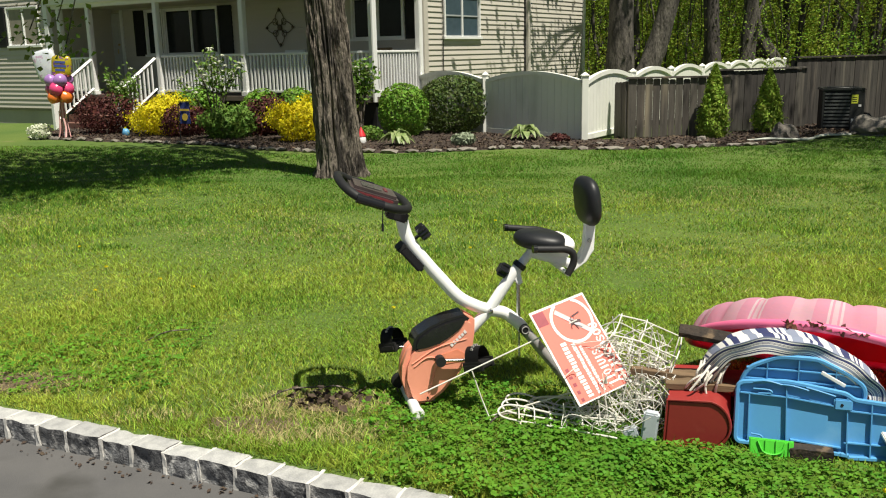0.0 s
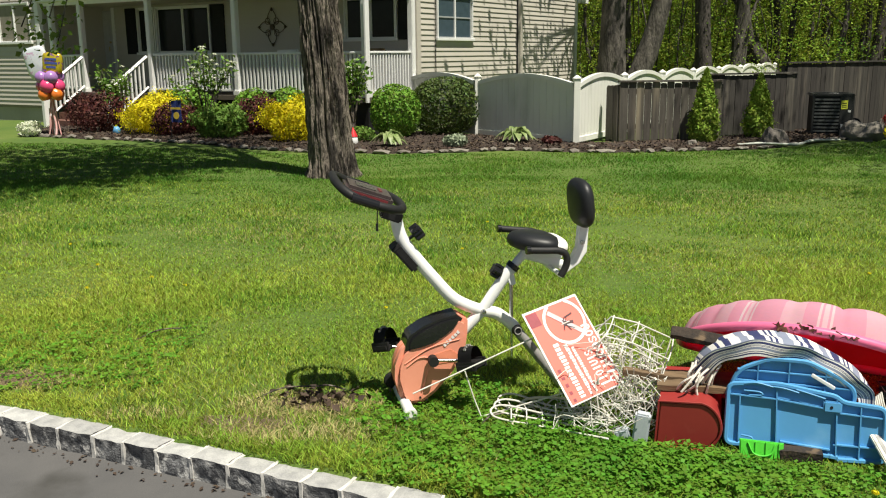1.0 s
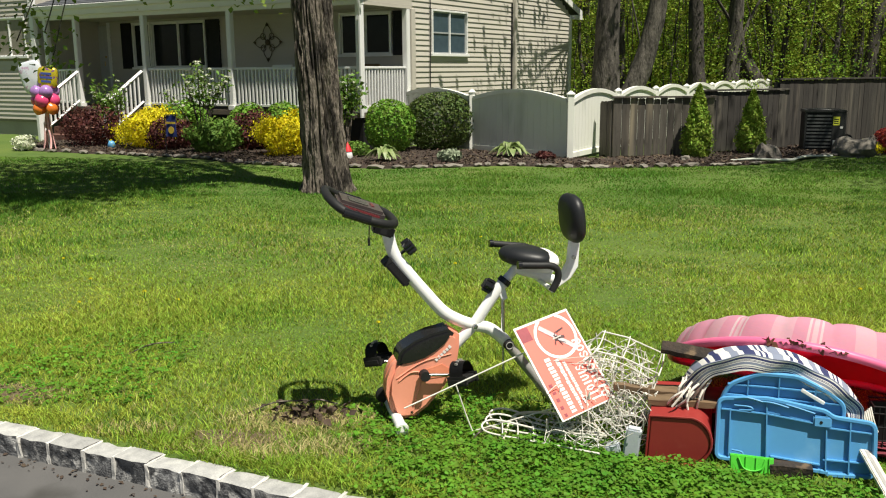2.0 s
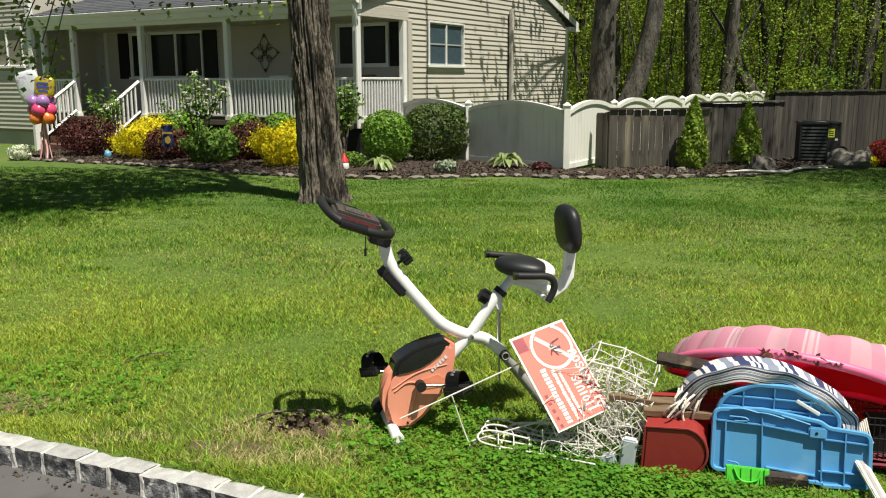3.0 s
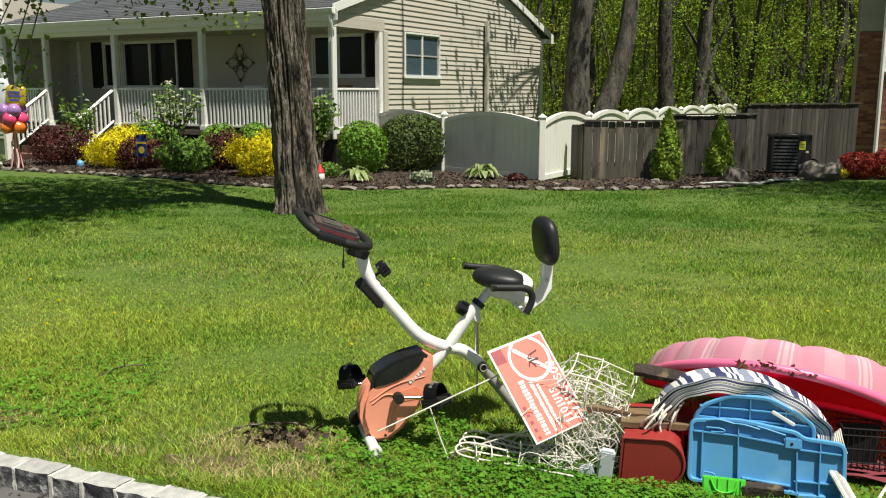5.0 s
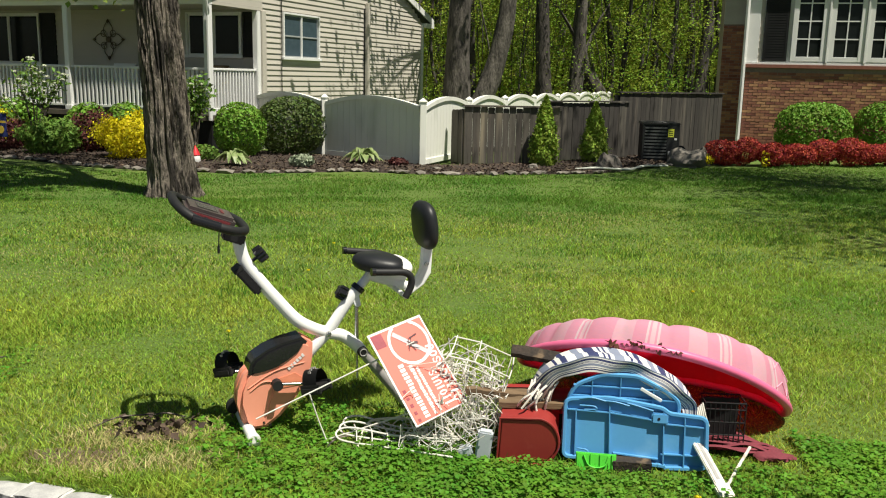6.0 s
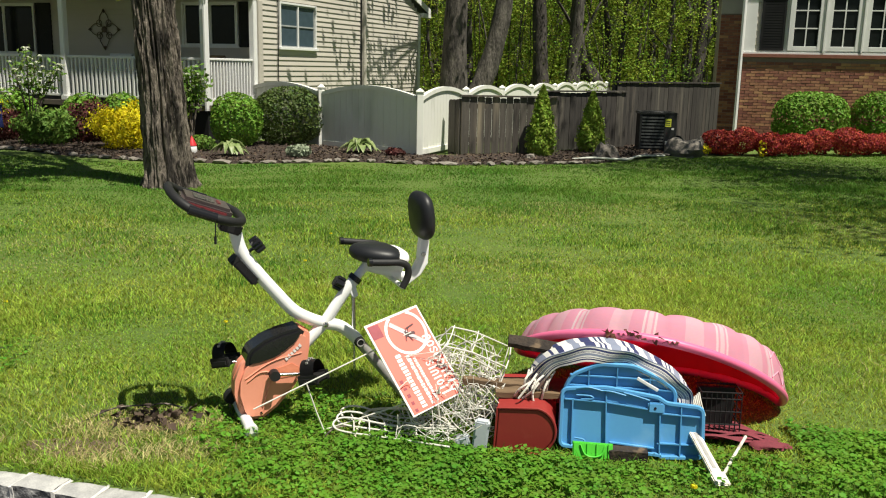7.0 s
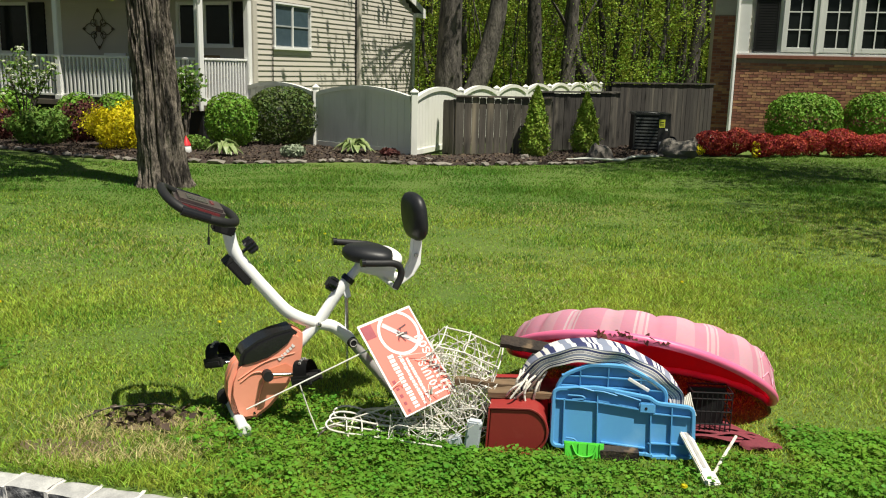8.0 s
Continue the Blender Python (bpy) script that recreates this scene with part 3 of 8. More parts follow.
    # wing at the far end of the porch
    wing = part("wing_wall", extrude_outline([(-16.0, 0.35), (-10.16, 0.35), (-10.16, 3.5), (-13.0, 5.2), (-16.0, 4.2)], -0.10, 0.0), "shadow_wall", house, "cream siding wall of the projecting wing")
    siding(wing, "x", -0.10, -16, -10.18, 0.42, 3.9, [(-11.9, -10.45, 1.98, 3.02)])
    part("corner_trim", box(-10.26, -10.10, -0.14, -0.02, 0.35, 3.9, 0.005), "white", wing)
    part("wing_return", box(-10.22, -10.12, 0.0, 2.2, 0.3, 3.9), "siding", house)
    part("foundation", box(-16, -10.16, -0.06, 0.0, -0.3, 0.42), "foundation", house)
    window(house, "x", -0.11, -11.8, -10.52, 2.04, 2.98, panes=2, rows=1, curtain=False, pane_mat="room_glass")
    shutter(house, -12.25, -11.9, -0.115, 2.0, 3.02)
    # closing walls of the volume
    part("back_wall", box(-16, -0.03, depth - 0.12, depth, 0, 3.2), "siding", house)
    part("side_wall", box(-16.1, -16, 0, depth, 0, 3.2), "siding", house)
    return house


build_house()
# ---- fences ----
def build_vinyl_fence():
    fence = thing("vinyl_fence", Matrix.Identity(4), "white arched vinyl privacy fence with weather stains", "fence")
    corner, second = Vector((2.18, 15.97, 0)), Vector((0.48, 17.92, 0))
    way = (second - corner).normalized()
    back = Vector((0.509, 0.861, 0))
    runs = [(corner, second), (second, second + way * 2.35)]
    p = corner
    for i in range(7):
        runs.append((p, p + back * 2.42))
        p = p + back * 2.42
    posts = [corner, second] + [corner + back * 2.42 * i for i in range(1, 8)]
    for q in posts:
        post = part("post", box(q.x - 0.06, q.x + 0.06, q.y - 0.06, q.y + 0.06, 0, 1.17, 0.008), "vinyl", fence)
        bm = box(q.x - 0.075, q.x + 0.075, q.y - 0.075, q.y + 0.075, 1.17, 1.195, 0.006)
        top = bmesh.ops.create_cone(bm, cap_ends=True, segments=4, radius1=0.095, radius2=0.01, depth=0.05)["verts"]
        bmesh.ops.transform(bm, verts=top, matrix=Matrix.Translation((q.x, q.y, 1.22)) @ Matrix.Rotation(radians(45), 4, "Z"))
        part("cap", bm, "vinyl", post)
    for a, b in runs:
        d = b - a
        length = d.length
        m = Matrix.Translation(a) @ Matrix.Rotation(math.atan2(d.y, d.x), 4, "Z")

        def arch(x):
            t = (x - 0.06) / (length - 0.12)
            return 1.10 + 0.16 * math.sin(math.pi * min(max(t, 0), 1)) ** 0.9

        n = 14
        rail = bmesh.new()
        xs = [0.06 + (length - 0.12) * i / n for i in range(n + 1)]
        rings = []
        for x in xs:
            z = arch(x)
            rings.append([rail.verts.new((x, y, zz)) for y, zz in ((-0.045, z - 0.075), (-0.045, z), (0.045, z), (0.045, z - 0.075))])
        for i in range(n):
            for k in range(4):
                rail.faces.new((rings[i][k], rings[i + 1][k], rings[i + 1][(k + 1) % 4], rings[i][(k + 1) % 4]))
        bmesh.ops.recalc_face_normals(rail, faces=rail.faces)
        rail.transform(m)
        part("arched_rail", rail, "vinyl", fence)
        part("bottom_rail", box(0.06, length - 0.06, -0.04, 0.04, 0.05, 0.15, 0.006, m=m), "vinyl", fence)
        count = 15
        for i in range(count):
            x0 = 0.06 + (length - 0.12) * i / count
            x1 = 0.06 + (length - 0.12) * (i + 1) / count
            z0, z1 = arch(x0 + 0.003) - 0.06, arch(x1 - 0.003) - 0.06
            bm = bmesh.new()
            pts = [(x0 + 0.003, 0.14), (x1 - 0.003, 0.14), (x1 - 0.003, z1), (x0 + 0.003, z0)]
            extrude_outline(pts, -0.014, 0.014, bm=bm, m=m)
            part("board", bm, "vinyl", fence)


def wooden_run(name, a, b, height, label, width=0.14, cap=False, rng=None, uneven=0.02, mat="wood_grey"):
    rng = rng or random.Random(2)
    a, b = Vector(a), Vector(b)
    d = b - a
    m = Matrix.Translation(a) @ Matrix.Rotation(math.atan2(d.y, d.x), 4, "Z")
    fence = thing(name, m, label, "fence", "old wooden fence")
    x = 0.0
    while x < d.length - 0.03:
        w = width * rng.uniform(0.85, 1.1)
        h = height + rng.uniform(-uneven, uneven)
        bm = extrude_outline([(x, rng.uniform(0.01, 0.05)), (x + w - 0.007, 0.03), (x + w - 0.007, h), (x + w - 0.03, h + 0.012), (x + 0.03, h + 0.014), (x, h)], -0.011 + rng.uniform(-0.006, 0.004), 0.011)
        part("fence_board", bm, mat, fence)
        x += w
    for z in (0.25, height - 0.2):
        part("rail", box(0, d.length, 0.02, 0.06, z, z + 0.09), mat, fence)
    n = max(1, round(d.length / 2.0))
    for i in range(n + 1):
        px = d.length * i / n
        part("post", box(px - 0.045, px + 0.045, 0.02, 0.11, 0, height - 0.03), mat, fence)
    if cap:
        part("cap_board", box(-0.04, d.length + 0.02, -0.05, 0.08, height + 0.015, height + 0.045), mat, fence)
    return fence


build_vinyl_fence()
wooden_run("wooden_fence", (3.04, 16.47, 0), (4.85, 16.40, 0), 1.08, "low weathered grey board fence with a cap rail", cap=True)
# these two runs carry their shade in the board colour
wooden_run("wooden_fence", (4.80, 17.25, 0), (6.80, 18.0, 0), 1.17, "dark weathered board fence, shade in its colour, behind clipped evergreens", cap=True, rng=random.Random(5), mat="wood_shaded")
wooden_run("wooden_fence", (6.72, 18.3, 0), (9.75, 19.75, 0), 1.36, "tall dark weathered board fence, shade in its colour, behind the air conditioner", cap=True, rng=random.Random(7), mat="wood_shaded")
wooden_run("fence_gate", (2.86, 16.78, 0), (3.03, 16.52, 0), 1.02, "narrow leaning grey gate boards beside the white fence", width=0.1, rng=random.Random(9))


# ---- the brick house ----
BRICK_HOUSE = pose(10.39, 19.96, 0, 0, 0, -25)


def build_brick_house():
    house = thing("brick_house", BRICK_HOUSE, "red brick house with white casement windows and black shutters", "house")
    wall = part("wall", box(0.0, 9.0, 0.02, 0.3, 0, 2.0), "joint", house, "red brick wall")
    ret = part("recessed_wall", box(-0.56, 0.0, 0.52, 0.9, 0, 3.02), "joint", house, "recessed red brick wall")
    part("upper_return", box(-0.56, 0.0, 0.50, 0.9, 3.02, 4.3), "foundation", house, "grey panel above the recessed brick")
    upper = part("upper_wall", box(0.0, 9.0, 0.05, 0.3, 2.08, 4.3), "white", house, "white siding above the brick")
    part("corner_side", box(-0.0, 0.12, 0.3, 0.9, 0, 4.3), "joint", house)
    part("sill_course", box(-0.03, 9.0, -0.06, 0.05, 2.0, 2.08, 0.008), "brick", house, "projecting brick sill course")
    part("water_table", box(-0.02, 9.0, -0.03, 0.05, 2.08, 2.13, 0.006), "white", house)
    part("corner_board", box(-0.02, 0.24, 0.0, 0.05, 2.13, 4.3, 0.006), "white", house)
    siding(upper, "x", 0.05, 0.24, 0.9, 2.13, 4.28, [(0.33, 0.90, 2.0, 5)], step=0.16)
    shutter(house, 0.34, 0.87, 0.04, 2.16, 3.9)
    # a row of casements
    bay = part("window", box(0.9, 8.2, 0.04, 0.06, 2.13, 4.28), "white", house, "white casement window row with divided panes")
    x = 0.95
    for k in range(7):
        lo, hi = x + 0.12, x + 0.64
        part("room_behind", box(lo, hi, 0.10, 0.14, 2.26, 3.9), "room", bay)
        for l, h, a0, a1 in ((x, lo, 2.16, 4.0), (hi, hi + 0.12, 2.16, 4.0), (lo, hi, 2.16, 2.27), (lo, hi, 3.9, 4.0)):
            part("casement_frame", box(l, h, -0.02, 0.05, a0, a1, 0.008), "white", bay)
        part("pane", box(lo, hi, 0.012, 0.018, 2.27, 3.9), "room_glass", bay)
        for z in (2.67, 3.07, 3.47):
            part("muntin", box(lo, hi, -0.004, 0.022, z - 0.014, z + 0.014), "white", bay)
        part("muntin", box((lo + hi) / 2 - 0.014, (lo + hi) / 2 + 0.014, -0.005, 0.023, 2.27, 3.9), "white", bay)
        part("mullion_post", box(hi + 0.12, hi + 0.165, -0.05, 0.05, 2.13, 4.05, 0.008), "white", bay)
        x += 0.805
    part("roof", extrude_outline([(-0.7, 4.3), (9.6, 4.3), (9.6, 4.45), (-0.7, 4.45)], -0.2, 6.0), "shingle", house)
    part("back_wall", box(0.0, 9.0, 5.8, 6.0, 0, 4.3), "joint", house)
    part("side_wall", box(-0.56, -0.36, 0.9, 6.0, 0, 4.3), "joint", house)
    part("downspout", sweep(smooth_line([(-0.06, -0.05, 4.3), (-0.06, -0.05, 2.0), (-0.06, -0.05, 0.3), (-0.08, -0.05, 0.16), (-0.25, -0.06, 0.13), (-0.8, -0.08, 0.12)], 5), 0.045, 8), "white", house, "white downspout with elbow")
    # bricks: the first ones are pieces of their own, the rest is one part
    rng = random.Random(11)
    unit = []
    for k in range(3):
        bm = box(0, 0.195, 0, 0.05, 0, 0.058)
        for v in bm.verts:
            v.co += Vector((rng.uniform(-1, 1), rng.uniform(-1, 1), rng.uniform(-1, 1))) * 0.002
        unit.append(tidy(bm, "brick", "brick"))
    bulk = bmesh.new()
    made = 0
    for parent, x0, x1, y, top in ((ret, -0.56, -0.0, 0.49, 3.0), (wall, 0.0, 5.0, -0.005, 1.97)):
        for row in range(int(top / 0.068)):
            x = x0 - (0.1 if row % 2 else 0)
            while x < x1 - 0.01:
                a, b = max(x, x0), min(x + 0.195, x1)
                z = 0.005 + row * 0.068
                full = a == x and b == x + 0.195
                if full and made < 560 and z > 0.3 and x < 3.4:
                    ob = new("brick", unit[rng.randrange(3)])
                    ob.location = (x, y + rng.uniform(-0.003, 0.003), z)
                    ob.parent = parent
                    made += 1
                elif b - a > 0.02:
                    box(a, b, y, y + 0.05, z, z + 0.058, bm=bulk)
                x += 0.205
    tagged(part("brickwork", bulk, "brick", house), kind="stuff")


build_brick_house()


# ---- plants ----
def foliage_shell(rng, n, radii, fill=0.35, lump=0.18, flat_top=0.0, base=0.0):
    """Leaf places and normals over a lumpy ellipsoid that stands on z = base, with some leaves inside."""
    d = rng.normal(size=(n, 3))
    d /= np.linalg.norm(d, axis=1, keepdims=True)
    lumps = rng.normal(size=(16, 3))
    lumps /= np.linalg.norm(lumps, axis=1, keepdims=True)
    near = (d @ lumps.T).max(1)
    r = (1 + lump * (near - 0.85) * 3) * (1 - fill * rng.random(n) ** 2) * (1 + max(0, lump - 0.2) * 0.3 * rng.normal(size=n))
    p = d * r[:, None]
    if flat_top:
        p = np.sign(p) * np.abs(p) ** (1 - flat_top * 0.5)
    p = p * np.array([radii[0], radii[1], radii[2] / 2])
    p[:, 2] += base + radii[2] / 2
    nrm = d + rng.normal(size=(n, 3)) * 0.55
    keep = p[:, 2] > 0.01
    return p[keep], nrm[keep]


def shrub(name, x, y, radii, mat, label, leaves=2500, size=0.045, seed=0, lump=0.18, category="shrub", stems=6, flat_top=0.0, base=0.03, aspect=1.7, group=""):
    rng = np.random.default_rng(seed)
    s = thing(name, pose(x, y, ground_height(x, y)), label, category, group)
    for i in range(stems):
        bm = bmesh.new()
        a = 2 * math.pi * i / stems
        tip = (math.cos(a) * radii[0] * 0.6, math.sin(a) * radii[1] * 0.6, radii[2] * (0.55 + 0.3 * rng.random()))
        sweep(smooth_line([(tip[0] * 0.1, tip[1] * 0.1, -0.02), (tip[0] * 0.5, tip[1] * 0.5, tip[2] * 0.5), tip], 3), [0.014 - 0.0015 * k for k in range(7)], 5, bm)
        part("stem", bm, "bark", s)
    p, n = foliage_shell(rng, leaves, radii, lump=lump, flat_top=flat_top, base=base)
    mesh_part("foliage", leaf_mesh("foliage", mat, p, n, size * (0.6 + 0.8 * rng.random(len(p))), rng, aspect), s)
    return s


def hosta(x, y, r, h, mat, label, seed=0, count=34, name="hosta"):
    """Broad arching leaves from one crown."""
    rng = random.Random(seed)
    s = thing(name, pose(x, y, ground_height(x, y)), label, "plant")
    for i in range(count):
        a = rng.uniform(0, 2 * math.pi)
        reach = r * rng.uniform(0.45, 1.0)
        top = h * rng.uniform(0.6, 1.0) * (1.25 - 0.5 * reach / r)
        w = r * rng.uniform(0.13, 0.2)
        bm = bmesh.new()
        rows = []
        for k in range(6):
            t = k / 5
            q = reach * t
            z = top * math.sin(math.pi * min(0.15 + 0.72 * t, 1)) + 0.01
            ww = w * math.sin(math.pi * min(0.08 + t * 0.9, 1)) ** 0.8
            d, c = Vector((math.cos(a), math.sin(a), 0)), Vector((-math.sin(a), math.cos(a), 0))
            rows.append([bm.verts.new(d * q + c * ww * e + Vector((0, 0, z + abs(e) * ww * 0.35))) for e in (-1, 0, 1)])
        for k in range(5):
            for e in range(2):
                bm.faces.new((rows[k][e], rows[k][e + 1], rows[k + 1][e + 1], rows[k + 1][e]))
        part("leaf", bm, mat, s, smooth=60)


def flowering_shrub(x, y, w, h, label, seed=0, heads=22):
    """A loose shrub on bare stems with round white flower heads."""
    rng = np.random.default_rng(seed)
    s = thing("flowering_shrub", pose(x, y, ground_height(x, y)), label, "shrub")
    tips = []
    for i in range(13):
        a, r = rng.uniform(0, 2 * math.pi), w * rng.uniform(0.3, 1.0)
        tip = Vector((math.cos(a) * r, math.sin(a) * r * 0.6, h * rng.uniform(0.6, 1.0)))
        line = smooth_line([(0, 0, 0), tip * 0.45 + Vector((0, 0, h * 0.1)), tip], 4)
        part("stem", sweep(line, [0.016 - 0.0013 * k for k in range(len(line))], 5), "bark", s)
        tips += [line[-1], line[-2], line[-3], line[-4]]
    c = np.array([t + Vector(rng.normal(size=3) * 0.09) for t in tips for _ in range(9)])
    mesh_part("foliage", leaf_mesh("foliage", "spirea", c, rng.normal(size=c.shape) + [0, 0, 0.8], 0.055 * (0.7 + 0.6 * rng.random(len(c))), rng, 1.9), s)
    for i in range(heads):
        t = tips[(i * 3) % len(tips)] + Vector((rng.normal() * 0.06, rng.normal() * 0.06, 0.05 + abs(rng.normal()) * 0.03))
        n = 26
        d = rng.normal(size=(n, 3))
        d[:, 2] = np.abs(d[:, 2])
        d /= np.linalg.norm(d, axis=1, keepdims=True)
        mesh_part("flower_head", leaf_mesh("flower_head", "blossom", np.array(t) + d * [0.05, 0.05, 0.03], d, np.full(n, 0.026), rng, 1.0), s)


def arborvitae(x, y, r, h, seed):
    rng = np.random.default_rng(seed)
    s = thing("arborvitae", pose(x, y, ground_height(x, y)), "small conical green arborvitae before the wooden fence", "tree", "young arborvitae")
    part("trunk", sweep([(0, 0, -0.02), (0, 0, h * 0.8)], [0.03, 0.008], 6), "bark", s)
    n = 5200
    t = rng.random(n) ** 0.8
    z = 0.03 + t * h
    a = rng.random(n) * 2 * math.pi
    lump = 1 + 0.16 * np.sin(a * 5 + z * 11 + seed) + 0.12 * rng.normal(size=n)
    prof = r * np.where(t < 0.25, 0.82 + 0.7 * t, 1.0) * (1 - np.clip(t - 0.2, 0, 1) / 0.8) ** 0.75
    rr = prof * lump * (0.75 + 0.25 * rng.random(n))
    p = np.stack([np.cos(a) * rr, np.sin(a) * rr, z], 1)
    nrm = np.stack([np.cos(a), np.sin(a), rng.normal(size=n) * 0.3], 1) + rng.normal(size=(n, 3)) * 0.5
    mesh_part("crown", leaf_mesh("crown", "arbor", p, nrm, 0.028 * (0.7 + 0.8 * rng.random(n)), rng, 2.4), s)


def build_beds():
    """Mulch beds before the house and the fences, edged with flat stones."""
    edge = [(-9.2, 18.9), (-7.27, 17.99), (-5.24, 16.99), (-3.35, 15.70), (-1.37, 14.92), (-0.04, 14.98), (1.11, 14.96), (2.97, 14.66), (5.0, 15.15), (6.4, 15.95), (7.5, 16.5), (9.0, 17.2)]
    line = smooth_line([(x, y, 0) for x, y in edge], 8)
    back = [(-9.5, 21.2), (-7.5, 21.4), (-5.5, 20.3), (-3.6, 19.2), (-1.72, 18.05), (-0.6, 18.9), (0.7, 18.0), (2.3, 16.3), (4.9, 16.9), (6.8, 18.3), (8.0, 18.9), (9.6, 19.6)]
    bline = smooth_line([(x, y, 0) for x, y in back], 8)
    bm = bmesh.new()
    rows = []
    for a, b in zip(line, bline):
        row = []
        for k in range(9):
            p = a.lerp(b, k / 8)
            lift = 0.0 if k == 0 else 0.03 + 0.03 * math.sin(math.pi * k / 8) + 0.02 * noise.noise(p * 3)
            row.append(bm.verts.new((p.x, p.y, max(ground_height(p.x, p.y), -0.01) + lift)))
        rows.append(row)
    for i in range(len(rows) - 1):
        for k in range(8):
            bm.faces.new((rows[i][k], rows[i + 1][k], rows[i + 1][k + 1], rows[i][k + 1]))
    bmesh.ops.recalc_face_normals(bm, faces=bm.faces)
    bed = part("mulch_bed", bm, "mulch", None)
    tagged(bed, "dark brown mulch bed before the house and fence", "garden bed", kind="structure")
    g = np.random.default_rng(44)
    k = 9000
    u, w = g.random(k) * (len(line) - 1.01), g.random(k) ** 1.6 * 0.95 + 0.02
    c = []
    for a, b in zip(u, w):
        j = int(a)
        p = line[j].lerp(line[j + 1], a - j).lerp(bline[j].lerp(bline[j + 1], a - j), b)
        c.append((p.x, p.y, max(ground_height(p.x, p.y), -0.01) + 0.045 + 0.03 * math.sin(math.pi * b)))
    chips = leaf_mesh("mulch_chips", "chip", np.array(c), g.normal(size=(k, 3)) * 0.5 + [0, 0, 1], 0.026 * (0.5 + g.random(k)), g, 2.4, 0.25)
    tagged(new("mulch_chips", chips), "loose dark bark chips on the mulch bed", "mulch", kind="stuff")
    rng = random.Random(21)
    i = 0.0
    while i < len(line) - 9:
        k = int(i)
        p = line[k].lerp(line[k + 1], i - k)
        d = (line[k + 1] - line[k])
        w = rng.uniform(0.06, 0.2)
        b = blob((w, 0.06 + rng.uniform(0, 0.05), 0.025 + rng.uniform(0, 0.02)), 0.35, 1, seed=rng.random() * 50)
        b.transform(Matrix.Translation((p.x + rng.uniform(-0.05, 0.05), p.y + rng.uniform(-0.06, 0.06), ground_height(p.x, p.y) + 0.035)) @ Matrix.Rotation(math.atan2(d.y, d.x) + rng.uniform(-0.2, 0.2), 4, "Z"))
        part("edging_stone", b, "rock", bed, smooth=40)
        i += (2 * w + rng.uniform(0.01, 0.12)) / max(d.length, 0.01)


build_beds()
shrub("barberry", -7.75, 19.5, (0.62, 0.5, 0.85), "burgundy", "dark burgundy barberry beside the porch steps", 3000, 0.04, 1, lump=0.45)
shrub("golden_shrub", -6.35, 18.9, (0.58, 0.5, 0.78), "golden", "bright yellow leafed shrub in the mulch bed", 6000, 0.034, 2, lump=0.62, group="yellow shrubs")
shrub("barberry", -5.72, 18.35, (0.45, 0.4, 0.62), "burgundy", "low burgundy barberry between yellow and green shrubs", 2200, 0.04, 3, lump=0.45)
shrub("boxwood", -5.95, 20.0, (0.6, 0.5, 0.95), "boxwood", "rounded green shrub before the porch railing", 2600, 0.045, 4)
shrub("spirea", -4.65, 17.75, (0.50, 0.45, 0.58), "spirea", "feathery mid-green spirea in the bed", 3400, 0.035, 5, lump=0.55, aspect=2.6)
shrub("barberry", -3.95, 18.2, (0.46, 0.4, 0.74), "burgundy", "burgundy barberry behind the yellow shrub", 2200, 0.04, 6, lump=0.45)
shrub("golden_shrub", -3.12, 17.0, (0.48, 0.45, 0.80), "golden", "bright yellow leafed shrub beside the tree trunk", 5600, 0.034, 7, lump=0.62, group="yellow shrubs")
shrub("boxwood", -4.25, 19.1, (0.45, 0.4, 0.92), "boxwood", "small bright green shrub before the porch", 2000, 0.045, 8)
shrub("boxwood", -3.45, 18.7, (0.42, 0.4, 0.95), "boxwood", "small bright green shrub before the porch", 2000, 0.045, 9)
shrub("boxwood", -1.13, 17.35, (0.48, 0.45, 1.02), "boxwood", "round clipped boxwood beside the porch corner", 5200, 0.034, 10, lump=0.06, flat_top=0.2)
shrub("holly_bush", -0.18, 17.95, (0.68, 0.6, 1.14), "holly", "dark green rounded holly beside the white fence", 5600, 0.038, 11, lump=0.08, flat_top=0.25)
shrub("low_plant", -1.75, 16.5, (0.28, 0.25, 0.28), "spirea", "low green perennial beside the tree", 700, 0.04, 12, stems=3)
hosta(-1.15, 15.65, 0.36, 0.34, "hosta", "variegated hosta with arching leaves in the mulch", 1)
hosta(1.12, 16.05, 0.40, 0.32, "hosta", "bright green hosta before the white fence", 2)
hosta(-7.0, 19.2, 0.3, 0.3, "hosta", "small hosta in the bed", 4, 16)
shrub("lambs_ear", 0.02, 15.55, (0.2, 0.18, 0.22), "lambs", "small silver-leaved plant in the mulch", 500, 0.045, 13, stems=3, category="plant")
shrub("dark_plant", 1.72, 15.75, (0.17, 0.15, 0.16), "burgundy", "small dark perennial in the mulch", 350, 0.04, 14, stems=3, category="plant")
flowering_shrub(-5.25, 18.95, 0.72, 1.75, "tall loose shrub with white flower heads before the railing", 1, 52)
flowering_shrub(-7.35, 19.6, 0.42, 1.45, "small shrub with a few white flower heads", 2, 12)
flowering_shrub(-1.95, 17.35, 0.35, 1.6, "slender shrub with white flowers beside the downspout", 3, 10)
shrub("white_flower", -8.95, 18.75, (0.22, 0.2, 0.28), "blossom", "low white flowering plant by the lawn edge", 500, 0.04, 60, stems=3, lump=0.5, category="plant")
arborvitae(4.50, 16.12, 0.27, 1.30, 1)
arborvitae(5.68, 16.75, 0.27, 1.17, 2)
shrub("yew_ball", 11.35, 18.45, (0.82, 0.6, 1.22), "boxwood", "clipped oval bush before the brick wall", 6500, 0.045, 15, lump=0.06, flat_top=0.45, group="clipped bushes")
